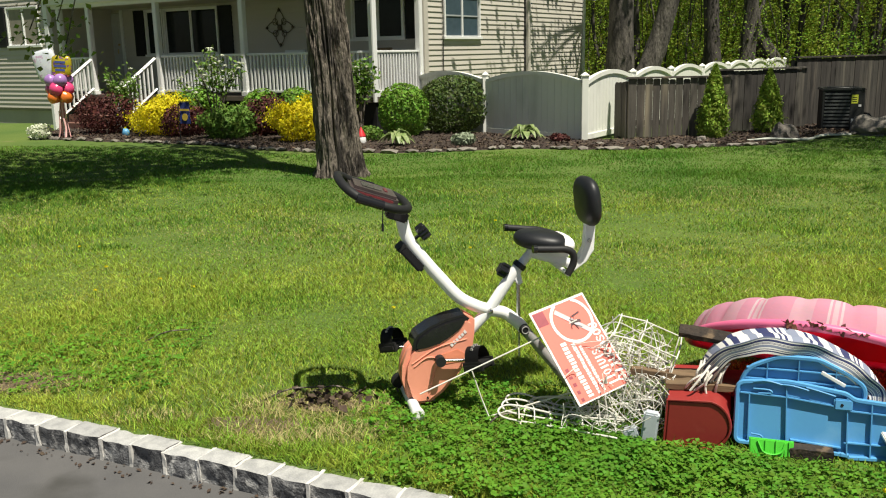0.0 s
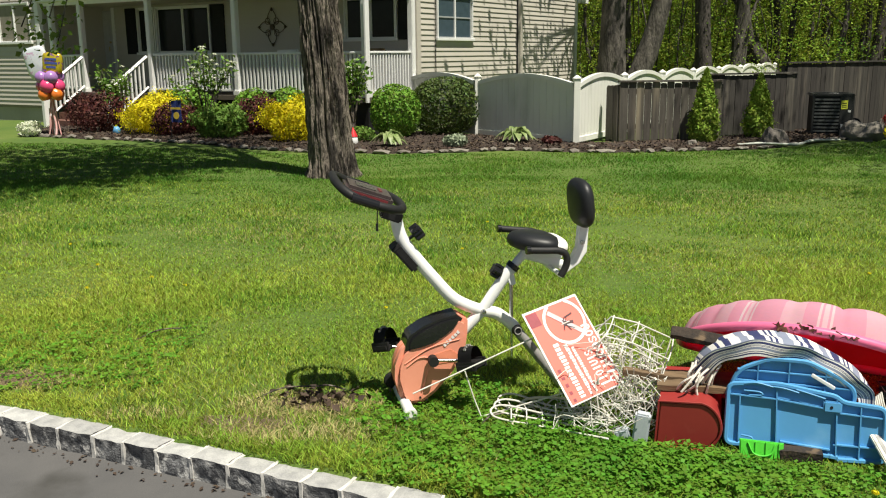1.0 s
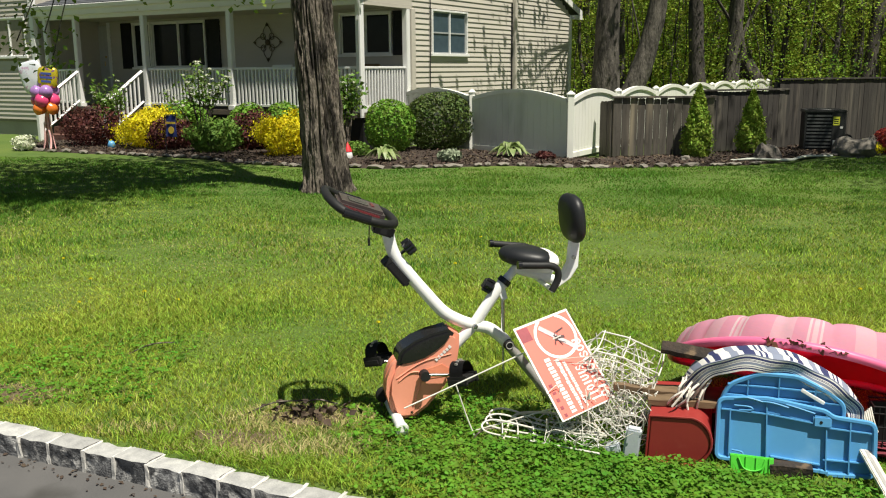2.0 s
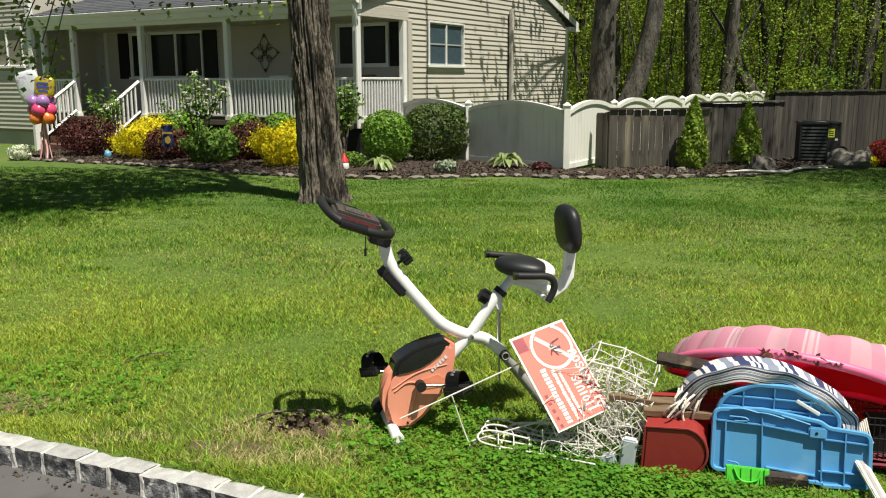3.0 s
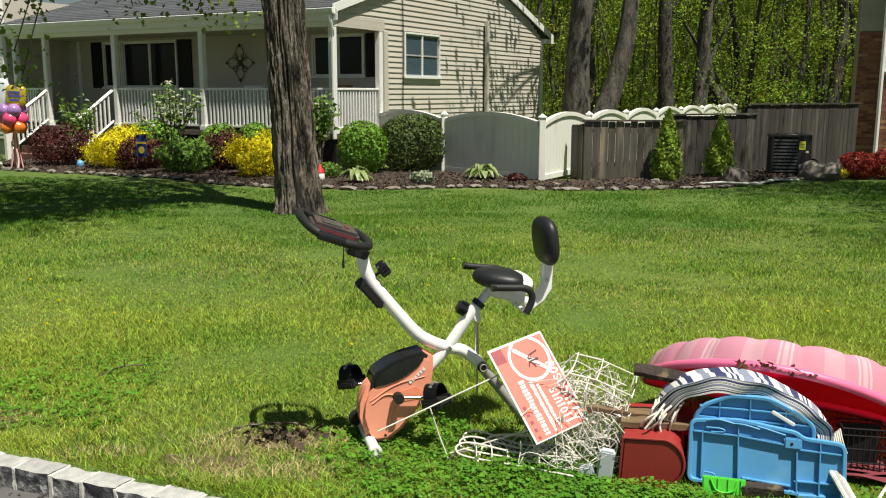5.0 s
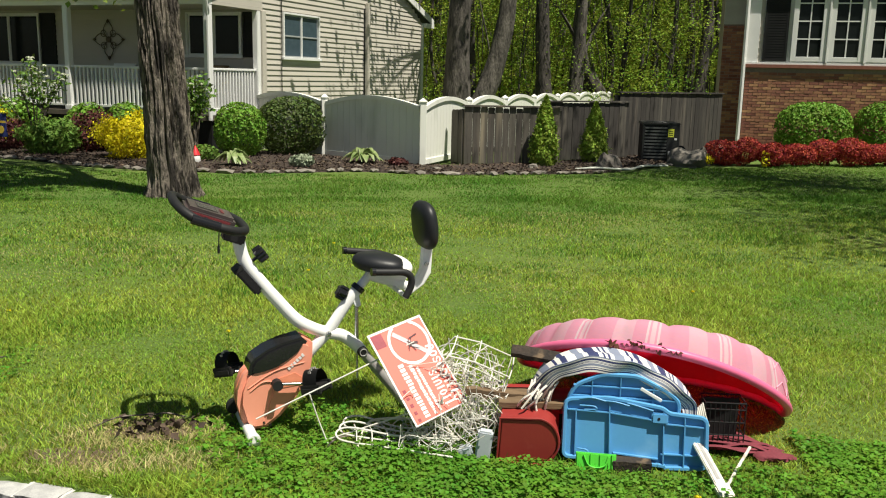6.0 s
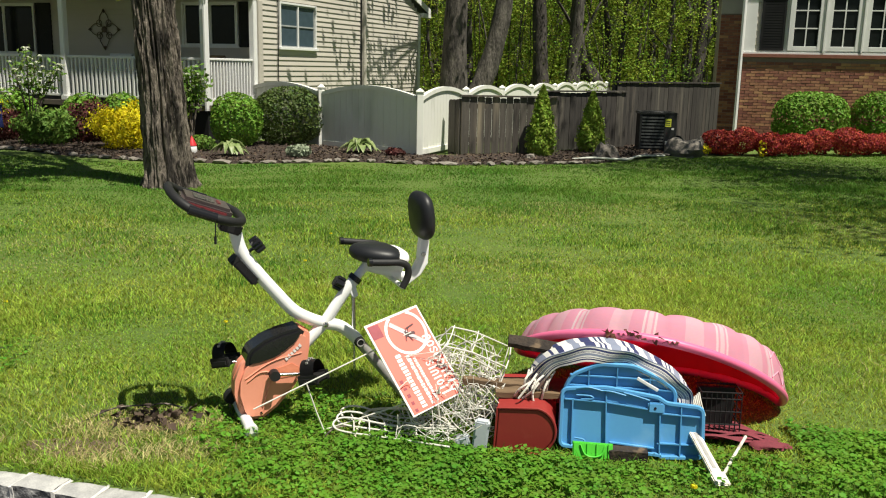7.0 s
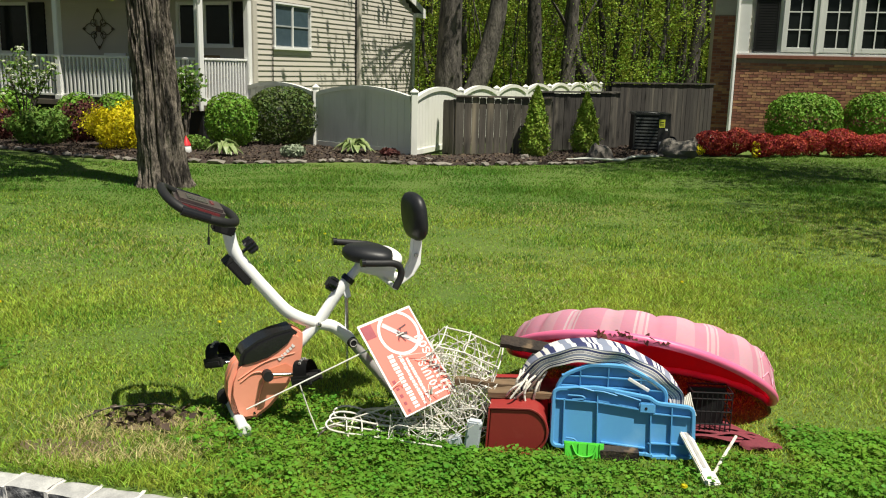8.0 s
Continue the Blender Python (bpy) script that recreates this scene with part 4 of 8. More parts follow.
shrub("yew_ball", 13.35, 18.6, (0.80, 0.6, 1.28), "boxwood", "clipped oval bush before the brick wall", 6500, 0.045, 16, lump=0.06, flat_top=0.45, group="clipped bushes")
for i in range(9):
    t = i / 8
    shrub("red_azalea", 8.35 + 4.4 * t, 16.75 + 0.12 * math.sin(i * 2.1), (0.36, 0.34, 0.47 + 0.06 * math.sin(i * 1.7)), "azalea", "low red flowering azalea along the lawn edge", 2800, 0.028, 30 + i, lump=0.25, group="red azaleas")
shrub("yellow_flower", 9.15, 16.45, (0.1, 0.1, 0.3), "golden", "small yellow flower among red azaleas", 60, 0.04, 50, stems=2, category="plant")
shrub("yellow_flower", 7.95, 16.6, (0.18, 0.15, 0.2), "golden", "small yellow-green plant beside the azaleas", 160, 0.04, 51, stems=2, category="plant")


# ---- trees ----
def build_maple():
    at = Vector((-1.68, 12.12, 0))
    tree = thing("maple_tree", pose(at.x, at.y, 0), "old maple tree with deeply furrowed bark on the lawn", "tree")
    bm = bmesh.new()
    seg, rings = 128, []
    zs = [-0.05, 0.0, 0.05, 0.1, 0.18, 0.28, 0.4] + [0.4 + 0.045 * i for i in range(1, 90)]
    for z in zs:
        r = 0.268 - 0.012 * z + 0.075 * math.exp(-max(z, 0) / 0.16) + (0.04 * max(0, z - 2.2))
        ring = []
        for k in range(seg):
            a = 2 * math.pi * k / seg
            roots = 1 + 0.16 * math.exp(-max(z, 0) / 0.22) * math.sin(a * 5 + 0.6)
            q = Vector((math.cos(a) * 2.2, math.sin(a) * 2.2, z * 0.55))
            ridge = 0.75 - abs(noise.noise(Vector((math.cos(a) * 6.5 + 0.3 * math.sin(z * 3), math.sin(a) * 6.5, z * 0.9)))) * 2.6
            fine = noise.noise(Vector((math.cos(a) * 12, math.sin(a) * 12, z * 4.5)))
            scar = -0.05 * math.exp(-((a - 5.15) / 0.18) ** 2) * min(1, max(0, (1.9 - z))) if z < 1.9 else 0
            rr = r * roots * (1 + 0.08 * noise.noise(q)) + 0.055 * ridge + 0.026 * fine + scar
            ring.append(bm.verts.new((-0.045 * z + 0.0 + math.cos(a) * rr, math.sin(a) * rr, z)))
        rings.append(ring)
    for i in range(len(rings) - 1):
        for k in range(seg):
            bm.faces.new((rings[i][k], rings[i][(k + 1) % seg], rings[i + 1][(k + 1) % seg], rings[i + 1][k]))
    part("trunk", bm, "bark", tree, "furrowed grey-brown trunk", smooth=50)
    rng = np.random.default_rng(8)
    tips = []
    for a, z0, reach, z1, r in ((3.3, 2.55, 3.4, 6.2, 0.16), (3.9, 4.2, 5.4, 6.2, 0.16), (3.75, 4.3, 6.2, 6.8, 0.15), (4.05, 4.3, 4.6, 7.0, 0.14), (3.4, 4.3, 4.8, 7.6, 0.16), (3.6, 4.3, 7.2, 7.2, 0.14),
                                (3.05, 4.3, 5.8, 7.8, 0.14), (2.85, 4.3, 3.6, 8.4, 0.13), (1.6, 4.3, 1.6, 9.4, 0.15), (2.2, 4.3, 2.4, 9.0, 0.14)):
        d = Vector((math.cos(a), math.sin(a), 0))
        line = smooth_line([Vector((-0.12, 0, z0)), d * reach * 0.25 + Vector((0, 0, z0 + (z1 - z0) * 0.35)), d * reach * 0.65 + Vector((0, 0, z0 + (z1 - z0) * 0.7)), d * reach + Vector((0, 0, z1))], 5)
        part("limb", sweep(line, [r * (1 - 0.85 * k / len(line)) for k in range(len(line))], 9), "bark", tree, smooth=60)
        tips += [p for p in line[7:]]
    # drooping twigs with the leaf sprays seen below the eaves
    sprays = [Vector((-1.35, 0.4, 2.72)), Vector((-0.75, -0.2, 2.68)), Vector((-2.1, 0.0, 2.74)), Vector((-3.45, -1.1, 2.5)), Vector((-3.2, -1.1, 2.1)), Vector((-3.6, -1.0, 2.0)), Vector((-2.95, -1.2, 2.65)), Vector((-3.1, -1.2, 1.75))]
    for p in sprays:
        tw = bmesh.new()
        root = Vector((-2.4 if p.x < -2 else -0.5, -0.6 if p.x < -2 else 0, 3.6))
        sweep(smooth_line([root, root.lerp(p, 0.6) + Vector((0, 0, 0.35)), p], 4), 0.008, 5, tw)
        part("twig", tw, "bark", tree)
    c = []
    for p in tips:
        c += [np.array(p) + rng.normal(size=3) * [0.7, 0.7, 0.45] for _ in range(125 if p.x < -1 else 75)]
    c = np.array(c)
    c = c[c[:, 2] > 3.4]
    low = np.array([np.array(p) + rng.normal(size=3) * [0.16, 0.16, 0.14] for p in sprays for _ in range(40)])
    c = np.concatenate([c, low])
    n = rng.normal(size=c.shape) + [0, 0, 1.0]
    mesh_part("crown", leaf_mesh("crown", "maple", c, n, np.where(c[:, 2] < 3.2, 0.065, 0.12) * (0.6 + 0.7 * rng.random(len(c))), rng, 1.3), tree)


def shade_tree(x, y, height, spread, seed, label, leaves=95):
    """A broadleaf tree beyond the view whose shade falls on the lawn."""
    rng = np.random.default_rng(seed)
    tree = thing("shade_tree", pose(x, y, 0), label, "tree")
    part("trunk", sweep(smooth_line([(0, 0, -0.05), (0.05, 0, height * 0.3), (0.0, 0.1, height * 0.6)], 5), [0.3 - 0.012 * k for k in range(11)], 12), "bark", tree, smooth=60)
    tips = []
    for k in range(9):
        a = 2 * math.pi * k / 9 + rng.uniform(-0.2, 0.2)
        z0 = height * rng.uniform(0.35, 0.58)
        e = Vector((math.cos(a) * spread * rng.uniform(0.6, 1), math.sin(a) * spread * rng.uniform(0.6, 1), z0 + height * rng.uniform(0.12, 0.38)))
        line = smooth_line([(0, 0, z0), e * 0.5 + Vector((0, 0, z0 * 0.5 + 0.4)), e], 5)
        part("limb", sweep(line, [0.06 * (1 - 0.85 * i / len(line)) for i in range(len(line))], 7), "bark", tree)
        tips += line[3:]
    c = np.array([np.array(p) + rng.normal(size=3) * [0.7, 0.7, 0.45] for p in tips for _ in range(leaves)])
    mesh_part("crown", leaf_mesh("crown", "maple", c, rng.normal(size=c.shape) + [0, 0, 1.0], 0.075 * (0.6 + 0.7 * rng.random(len(c))), rng, 1.3), tree)


def build_woods():
    """Bare-trunked spring wood behind the fences."""
    rng = np.random.default_rng(17)

    def trunk(x, y, r, lean, seed, h=13.0, bend=0.0, fork=False):
        t = thing("forest_tree", pose(x, y, 0), "tall bare-trunked forest tree behind the fence", "tree", "forest trees")
        line = smooth_line([(0, 0, -0.05), (lean * 0.3 + bend, 0, h * 0.22), (lean * 0.62 - bend * 0.4, 0, h * 0.55), (lean, 0.2, h)], 7)
        n = len(line)
        bm = sweep(line, [r * (1 + 0.5 * math.exp(-k / 1.2)) * (1 - 0.65 * k / n) for k in range(n)], 14)
        for v in bm.verts:
            q = Vector((v.co.x * 4 + seed, v.co.y * 4, v.co.z * 0.7))
            v.co += Vector((noise.noise(q), noise.noise(q + Vector((5, 0, 0))), 0)) * r * 0.16
        part("trunk", bm, "bark_far", t, smooth=60)
        for k in range(3):
            i = 6 + int(rng.integers(0, n - 8))
            p = line[i]
            e = p + Vector((rng.uniform(-2.2, 2.2), rng.uniform(-1, 1), rng.uniform(0.8, 2.2)))
            part("branch", sweep(smooth_line([p, p.lerp(e, 0.5) + Vector((0, 0, 0.2)), e], 3), [r * 0.25 * (1 - 0.12 * j) for j in range(7)], 6), "bark_far", t)
        return t

    # the trees that stand out
    first = None
    for x, y, r, lean, bend in ((4.55, 26.0, 0.42, 0.3, -0.1), (5.0, 26.3, 0.34, 2.3, 0.25), (8.2, 29.5, 0.28, -0.6, 0.0), (9.35, 30.2, 0.29, 0.4, 0.05),
                                (11.6, 31.5, 0.30, -2.6, -0.9), (12.6, 30.5, 0.12, 0.9, 0.2), (14.2, 31.0, 0.25, 0.5, 0.15), (6.6, 34.0, 0.16, -0.4, 0), (16.3, 35, 0.2, 0.4, 0.1)):
        t = trunk(x, y, r, lean, x, bend=bend)
        first = first or t
    for i in range(62):
        y = rng.uniform(32, 58)
        trunk(rng.uniform(0.02, 0.56) * y, y, rng.uniform(0.05, 0.15) * (1.4 if i % 6 == 0 else 1), rng.uniform(-1.2, 1.2), i, bend=rng.uniform(-0.3, 0.3))
    # big wood's-edge tree: unseen limbs added over the white fence to dapple the gable
    tips = []
    for a in range(5):
        e = Vector((rng.uniform(-2.0, 2.8), rng.uniform(-7.0, -3.0), rng.uniform(6.8, 9.6)))
        line = smooth_line([(0, 0, 5.5), e * 0.5 + Vector((0, 0, 3.4)), e], 5)
        part("limb", sweep(line, [0.035 * (1 - 0.08 * k) for k in range(len(line))], 6), "bark_far", first)
        tips += line[4:]
    lc = np.array([np.array(p) + rng.normal(size=3) * [0.8, 0.8, 0.5] for p in tips for _ in range(26)])
    mesh_part("crown", leaf_mesh("crown", "maple", lc, rng.normal(size=lc.shape) + [0, 0, 1.0], 0.14 * (0.6 + 0.7 * rng.random(len(lc))), rng, 1.3), first)
    for i in range(70):
        y = rng.uniform(29, 48)
        trunk(rng.uniform(0.03, 0.56) * y, y, rng.uniform(0.018, 0.045), rng.uniform(-1.5, 1.5), 100 + i, h=9.0, bend=rng.uniform(-0.4, 0.4))
    # understorey foliage, thicker farther back
    c = []
    for i in range(1250):
        y = 27.5 + 34 * rng.random() ** 0.75
        p = np.array([rng.uniform(-0.02, 0.6) * y, y, rng.uniform(0.2, 8.5)])
        w = rng.uniform(0.35, 0.9)
        c.append(p + rng.normal(size=(int(340 * w), 3)) * [w, w * 0.7, w * 0.42])
    c = np.concatenate(c)
    c = c[c[:, 2] > 0.05]
    n = rng.normal(size=c.shape) + [0, 0, 0.9]
    far = np.clip((c[:, 1] - 25) / 30, 0, 1)
    me = leaf_mesh("wood_foliage", "woodleaf", c, n, (0.05 + 0.06 * far) * (0.5 + 0.9 * rng.random(len(c))), rng, 1.4)
    ob = new("wood_foliage", me)
    tagged(ob, "yellow-green spring understorey leaves of the wood", "foliage", kind="stuff")
    # canopy over the wood, above the view, that shades its floor
    k = 16000
    c = np.stack([rng.uniform(-4, 42, k), rng.uniform(27, 62, k), rng.uniform(9.5, 15, k)], 1)
    ob = new("wood_canopy", leaf_mesh("wood_canopy", "woodleaf", c, rng.normal(size=c.shape) + [0, 0, 1.2], 0.42 * (0.6 + 0.7 * rng.random(k)), rng, 1.3))
    tagged(ob, "green canopy of the wood high above the fence", "foliage", kind="stuff")
    # flat sheet behind the trees; the wood's inner gloom is painted on it
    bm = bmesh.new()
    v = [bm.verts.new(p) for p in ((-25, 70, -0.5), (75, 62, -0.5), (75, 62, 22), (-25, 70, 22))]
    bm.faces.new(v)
    back = material("painted_wood_gloom", (0.05, 0.075, 0.016), (0.012, 0.016, 0.008), 1.0, scale=0.45, fine=2.6, mix=0.5, bump=0, stretch=(1, 1, 0.6))
    tagged(part("backdrop", bm, back), "flat sheet painted with the dim green depth of the wood", "backdrop", kind="structure")
    floor = bmesh.new()
    v = [floor.verts.new(p) for p in ((-3, 30.5, 0.015), (60, 22.6, 0.015), (75, 62, 0.015), (-25, 70, 0.015))]
    floor.faces.new(v)
    leaf_litter = material("leaf_litter", (0.10, 0.07, 0.04), (0.05, 0.06, 0.02), 0.95, scale=3, fine=30, bump=0.8, depth=0.03)
    tagged(part("wood_floor", floor, leaf_litter), "brown leaf litter under the trees", "ground", kind="structure")


build_maple()
build_woods()

shade_tree(9.6, 12.4, 11.0, 2.7, 3, "leafy tree that shades the lawn beside the brick house", 190)
# added out of view only for its dappled shade
shade_tree(9.8, 6.6, 10.0, 2.8, 4, "unseen leafy tree added to shade the right of the lawn", 120)
# ---- things on the lawn ----
M.update({
    "bike_white": material("white_enamel", (0.88, 0.88, 0.87), (0.83, 0.83, 0.82), 0.3, scale=5, fine=60, mix=0.9, bump=0.03, coat=0.3, stain=(0.45, 0.40, 0.33), stain_scale=7, stain_at=(0.68, 0.8)),
    "bike_grey": material("grey_steel", (0.42, 0.41, 0.40), (0.33, 0.32, 0.31), 0.45, metal=0.3, scale=8, fine=60, bump=0.05),
    "bike_orange": material("coral_plastic", (0.84, 0.34, 0.235), (0.80, 0.30, 0.20), 0.4, scale=4, fine=70, mix=0.9, bump=0.05, stain=(0.55, 0.2, 0.12), stain_scale=6, stain_at=(0.66, 0.85)),
    "orange_dark": material("coral_recess", (0.76, 0.26, 0.15), (0.70, 0.23, 0.13), 0.5, bump=0.05),
    "rubber": material("black_rubber", (0.014, 0.014, 0.015), (0.022, 0.022, 0.022), 0.55, scale=14, fine=120, bump=0.15, spec=0.3),
    "seat_vinyl": material("black_vinyl", (0.012, 0.013, 0.015), (0.02, 0.021, 0.023), 0.45, scale=9, fine=160, bump=0.25, depth=0.002, spec=0.35),
    "gloss_black": material("gloss_black_plastic", (0.01, 0.01, 0.011), (0.015, 0.015, 0.016), 0.16, scale=6, fine=50, bump=0.02),
    "chrome": material("chrome", (0.62, 0.62, 0.62), (0.45, 0.45, 0.44), 0.22, metal=1.0, bump=0.05),
    "console_grey": material("console_grey", (0.045, 0.038, 0.038), (0.085, 0.06, 0.06), 0.3, scale=12, fine=80, bump=0.05),
    "console_red": material("console_red", (0.22, 0.04, 0.045), (0.14, 0.03, 0.035), 0.3, bump=0.03),
    "sign_red": material("coral_red_print", (0.72, 0.165, 0.125), (0.67, 0.15, 0.115), 0.55, scale=5, fine=60, mix=0.9, bump=0.04),
    "sign_white": material("sign_white", (0.82, 0.80, 0.78), (0.75, 0.72, 0.70), 0.55, bump=0.04),
    "sign_mark": material("sign_dark_print", (0.10, 0.045, 0.05), rough=0.6, bump=0.02),
    "sign_grey": material("sign_grey_print", (0.60, 0.56, 0.58), rough=0.6, bump=0.02),
    "sign_maroon": material("sign_maroon_print", (0.33, 0.06, 0.08), rough=0.6, bump=0.02),
    "wire": material("white_coated_wire", (0.74, 0.73, 0.68), (0.60, 0.57, 0.50), 0.5, scale=14, fine=90, bump=0.1),
    "cable": material("cream_cable", (0.70, 0.66, 0.52), (0.6, 0.55, 0.43), 0.5, bump=0.05),
    "adapter": material("pale_grey_plastic", (0.50, 0.54, 0.58), (0.44, 0.48, 0.52), 0.5, bump=0.05),
    "red_tin": material("faded_red_metal", (0.30, 0.030, 0.026), (0.24, 0.024, 0.022), 0.5, scale=4, fine=60, mix=0.9, bump=0.08, stain=(0.33, 0.06, 0.05), stain_scale=9, stain_at=(0.6, 0.8)),
    "blue": material("blue_plastic", (0.10, 0.33, 0.61), (0.085, 0.30, 0.57), 0.42, scale=3, fine=60, mix=0.9, bump=0.05, stain=(0.17, 0.40, 0.64), stain_scale=5, stain_at=(0.6, 0.8)),
    "green": material("green_plastic", (0.10, 0.62, 0.05), (0.085, 0.54, 0.05), 0.4, bump=0.05),
    "pool_rim": material("pink_pool_rim", (0.84, 0.19, 0.36), (0.78, 0.14, 0.29), 0.4, scale=3, fine=40, mix=0.9, bump=0.05, stain=(0.5, 0.14, 0.2), stain_scale=9, stain_at=(0.62, 0.8), leaf=0.12),
    "pool_pale": material("pale_pool_ridge", (0.92, 0.50, 0.64), (0.9, 0.46, 0.6), 0.45, bump=0.03, leaf=0.3),
    "pool_in": material("red_pool_plastic", (0.88, 0.025, 0.075), (0.82, 0.02, 0.06), 0.35, scale=3, fine=40, bump=0.05, leaf=0.75),
    "plank": material("brown_board", (0.19, 0.125, 0.07), (0.11, 0.07, 0.04), 0.85, scale=6, fine=60, bump=0.6, depth=0.004, stretch=(0.4, 3, 3), each=0.2),
    "charred": material("rotten_board", (0.05, 0.036, 0.026), (0.018, 0.014, 0.012), 0.95, scale=9, fine=70, bump=1.0, depth=0.008, stain=(0.13, 0.09, 0.055), stain_scale=12, stain_at=(0.62, 0.72)),
    "maroon_cloth": material("maroon_cloth", (0.20, 0.035, 0.05), (0.12, 0.02, 0.03), 0.9, scale=9, fine=120, bump=0.5),
    "fringe": material("white_cotton", (0.72, 0.70, 0.65), (0.6, 0.57, 0.5), 0.95, scale=20, fine=200, bump=0.4),
    "dead_leaf": material("dead_leaf", (0.075, 0.048, 0.032), (0.035, 0.024, 0.018), 0.9, bump=0.2, each=0.3, island=True),
    "dry_leaf": material("dry_leaf", (0.22, 0.085, 0.055), (0.13, 0.05, 0.035), 0.8, bump=0.2, each=0.3),
    "white_leg": material("white_plastic_leg", (0.72, 0.70, 0.63), (0.58, 0.54, 0.46), 0.55, scale=7, fine=60, bump=0.1, stain=(0.33, 0.29, 0.22), stain_scale=11, stain_at=(0.6, 0.72)),
})


def striped(name, bands, axis, scale, base, sheer=0.0):
    """Cloth or plastic with printed stripes along one axis: bands of (from, to, colour) in one repeat."""
    m = bpy.data.materials.new(name)
    m.use_nodes = True
    n, link = m.node_tree.nodes, m.node_tree.links.new
    uv = n.new("ShaderNodeUVMap")
    sep = n.new("ShaderNodeSeparateXYZ")
    link(uv.outputs[0], sep.inputs[0])
    mul = n.new("ShaderNodeMath")
    mul.operation = "MULTIPLY"
    mul.inputs[1].default_value = scale
    link(sep.outputs[axis], mul.inputs[0])
    fr = n.new("ShaderNodeMath")
    fr.operation = "FRACT"
    link(mul.outputs[0], fr.inputs[0])
    ramp = n.new("ShaderNodeValToRGB")
    ramp.color_ramp.interpolation = "CONSTANT"
    el = ramp.color_ramp.elements
    el[0].position, el[0].color = 0, (*base, 1)
    el.remove(el[1])
    for lo, hi, c in bands:
        e = el.new(lo)
        e.color = (*c, 1)
        e = el.new(hi)
        e.color = (*base, 1)
    link(fr.outputs[0], ramp.inputs[0])
    ns = n.new("ShaderNodeTexNoise")
    ns.inputs["Scale"].default_value, ns.inputs["Detail"].default_value = 60, 5
    mx = n.new("ShaderNodeMix")
    mx.data_type, mx.blend_type = "RGBA", "MULTIPLY"
    mx.inputs[0].default_value = 0.12
    link(ramp.outputs[0], mx.inputs[6])
    link(ns.outputs["Color"], mx.inputs[7])
    p = n["Principled BSDF"]
    link(mx.outputs[2], p.inputs["Base Color"])
    if sheer:
        tr, ms = n.new("ShaderNodeBsdfTranslucent"), n.new("ShaderNodeMixShader")
        ms.inputs[0].default_value = sheer
        link(mx.outputs[2], tr.inputs["Color"])
        link(p.outputs[0], ms.inputs[1])
        link(tr.outputs[0], ms.inputs[2])
        link(ms.outputs[0], n["Material Output"].inputs["Surface"])
    p.inputs["Roughness"].default_value = 0.75
    b = n.new("ShaderNodeBump")
    b.inputs["Strength"].default_value, b.inputs["Distance"].default_value = 0.25, 0.003
    link(ns.outputs["Fac"], b.inputs["Height"])
    link(b.outputs[0], p.inputs["Normal"])
    return m


NAVY, PALE = (0.03, 0.038, 0.12), (0.22, 0.25, 0.34)
M["towel"] = striped("striped_towel", [(0.04, 0.14, PALE), (0.20, 0.33, NAVY), (0.38, 0.41, NAVY), (0.44, 0.47, NAVY), (0.52, 0.66, PALE), (0.74, 0.78, NAVY), (0.84, 0.92, NAVY)], 0, 3.4, (0.74, 0.73, 0.70))
M["pool_out"] = striped("faded_pool_pink", [(0.10, 0.13, (0.93, 0.82, 0.87)), (0.16, 0.22, (0.93, 0.76, 0.83)), (0.25, 0.28, (0.93, 0.84, 0.88)), (0.45, 0.72, (0.92, 0.64, 0.75))], 0, 4.0, (0.91, 0.49, 0.65), 0.55)


def lathe(points, seg=16, m=None, bm=None):
    """A turned shape from (radius, height) pairs."""
    bm = bm or bmesh.new()
    rings = []
    for r, z in points:
        rings.append([bm.verts.new((m or Matrix()) @ Vector((math.cos(2 * math.pi * k / seg) * r, math.sin(2 * math.pi * k / seg) * r, z))) for k in range(seg)])
    for a, b in zip(rings, rings[1:]):
        for k in range(seg):
            bm.faces.new((a[k], a[(k + 1) % seg], b[(k + 1) % seg], b[k]))
    bm.faces.new(rings[0][::-1])
    bm.faces.new(rings[-1])
    return bm


def cushion(w, d, h, m, power=3.0, seg=28, taper=0.0):
    """A padded, rounded cushion about its own middle: superellipse outline, domed."""
    bm = bmesh.new()
    rings = []
    for j in range(9):
        v = -math.pi / 2 + math.pi * j / 8
        rr, zz = math.cos(v) ** 0.45 if abs(v) < math.pi / 2 - 1e-6 else 0.02, math.sin(v)
        ring = []
        for k in range(seg):
            a = 2 * math.pi * k / seg
            c, s = math.cos(a), math.sin(a)
            x = math.copysign(abs(c) ** (2 / power), c)
            y = math.copysign(abs(s) ** (2 / power), s)
            ring.append(bm.verts.new(m @ Vector((x * rr * w / 2, y * rr * d / 2 * (1 + taper * x), zz * h / 2))))
        rings.append(ring)
    for a, b in zip(rings, rings[1:]):
        for k in range(seg):
            bm.faces.new((a[k], a[(k + 1) % seg], b[(k + 1) % seg], b[k]))
    bm.faces.new(rings[0][::-1])
    bm.faces.new(rings[-1])
    return bm


def along(a, b):
    """A matrix whose z axis runs from a to b, at a."""
    a, b = Vector(a), Vector(b)
    return Matrix.Translation(a) @ (b - a).to_track_quat("Z", "Y").to_matrix().to_4x4()


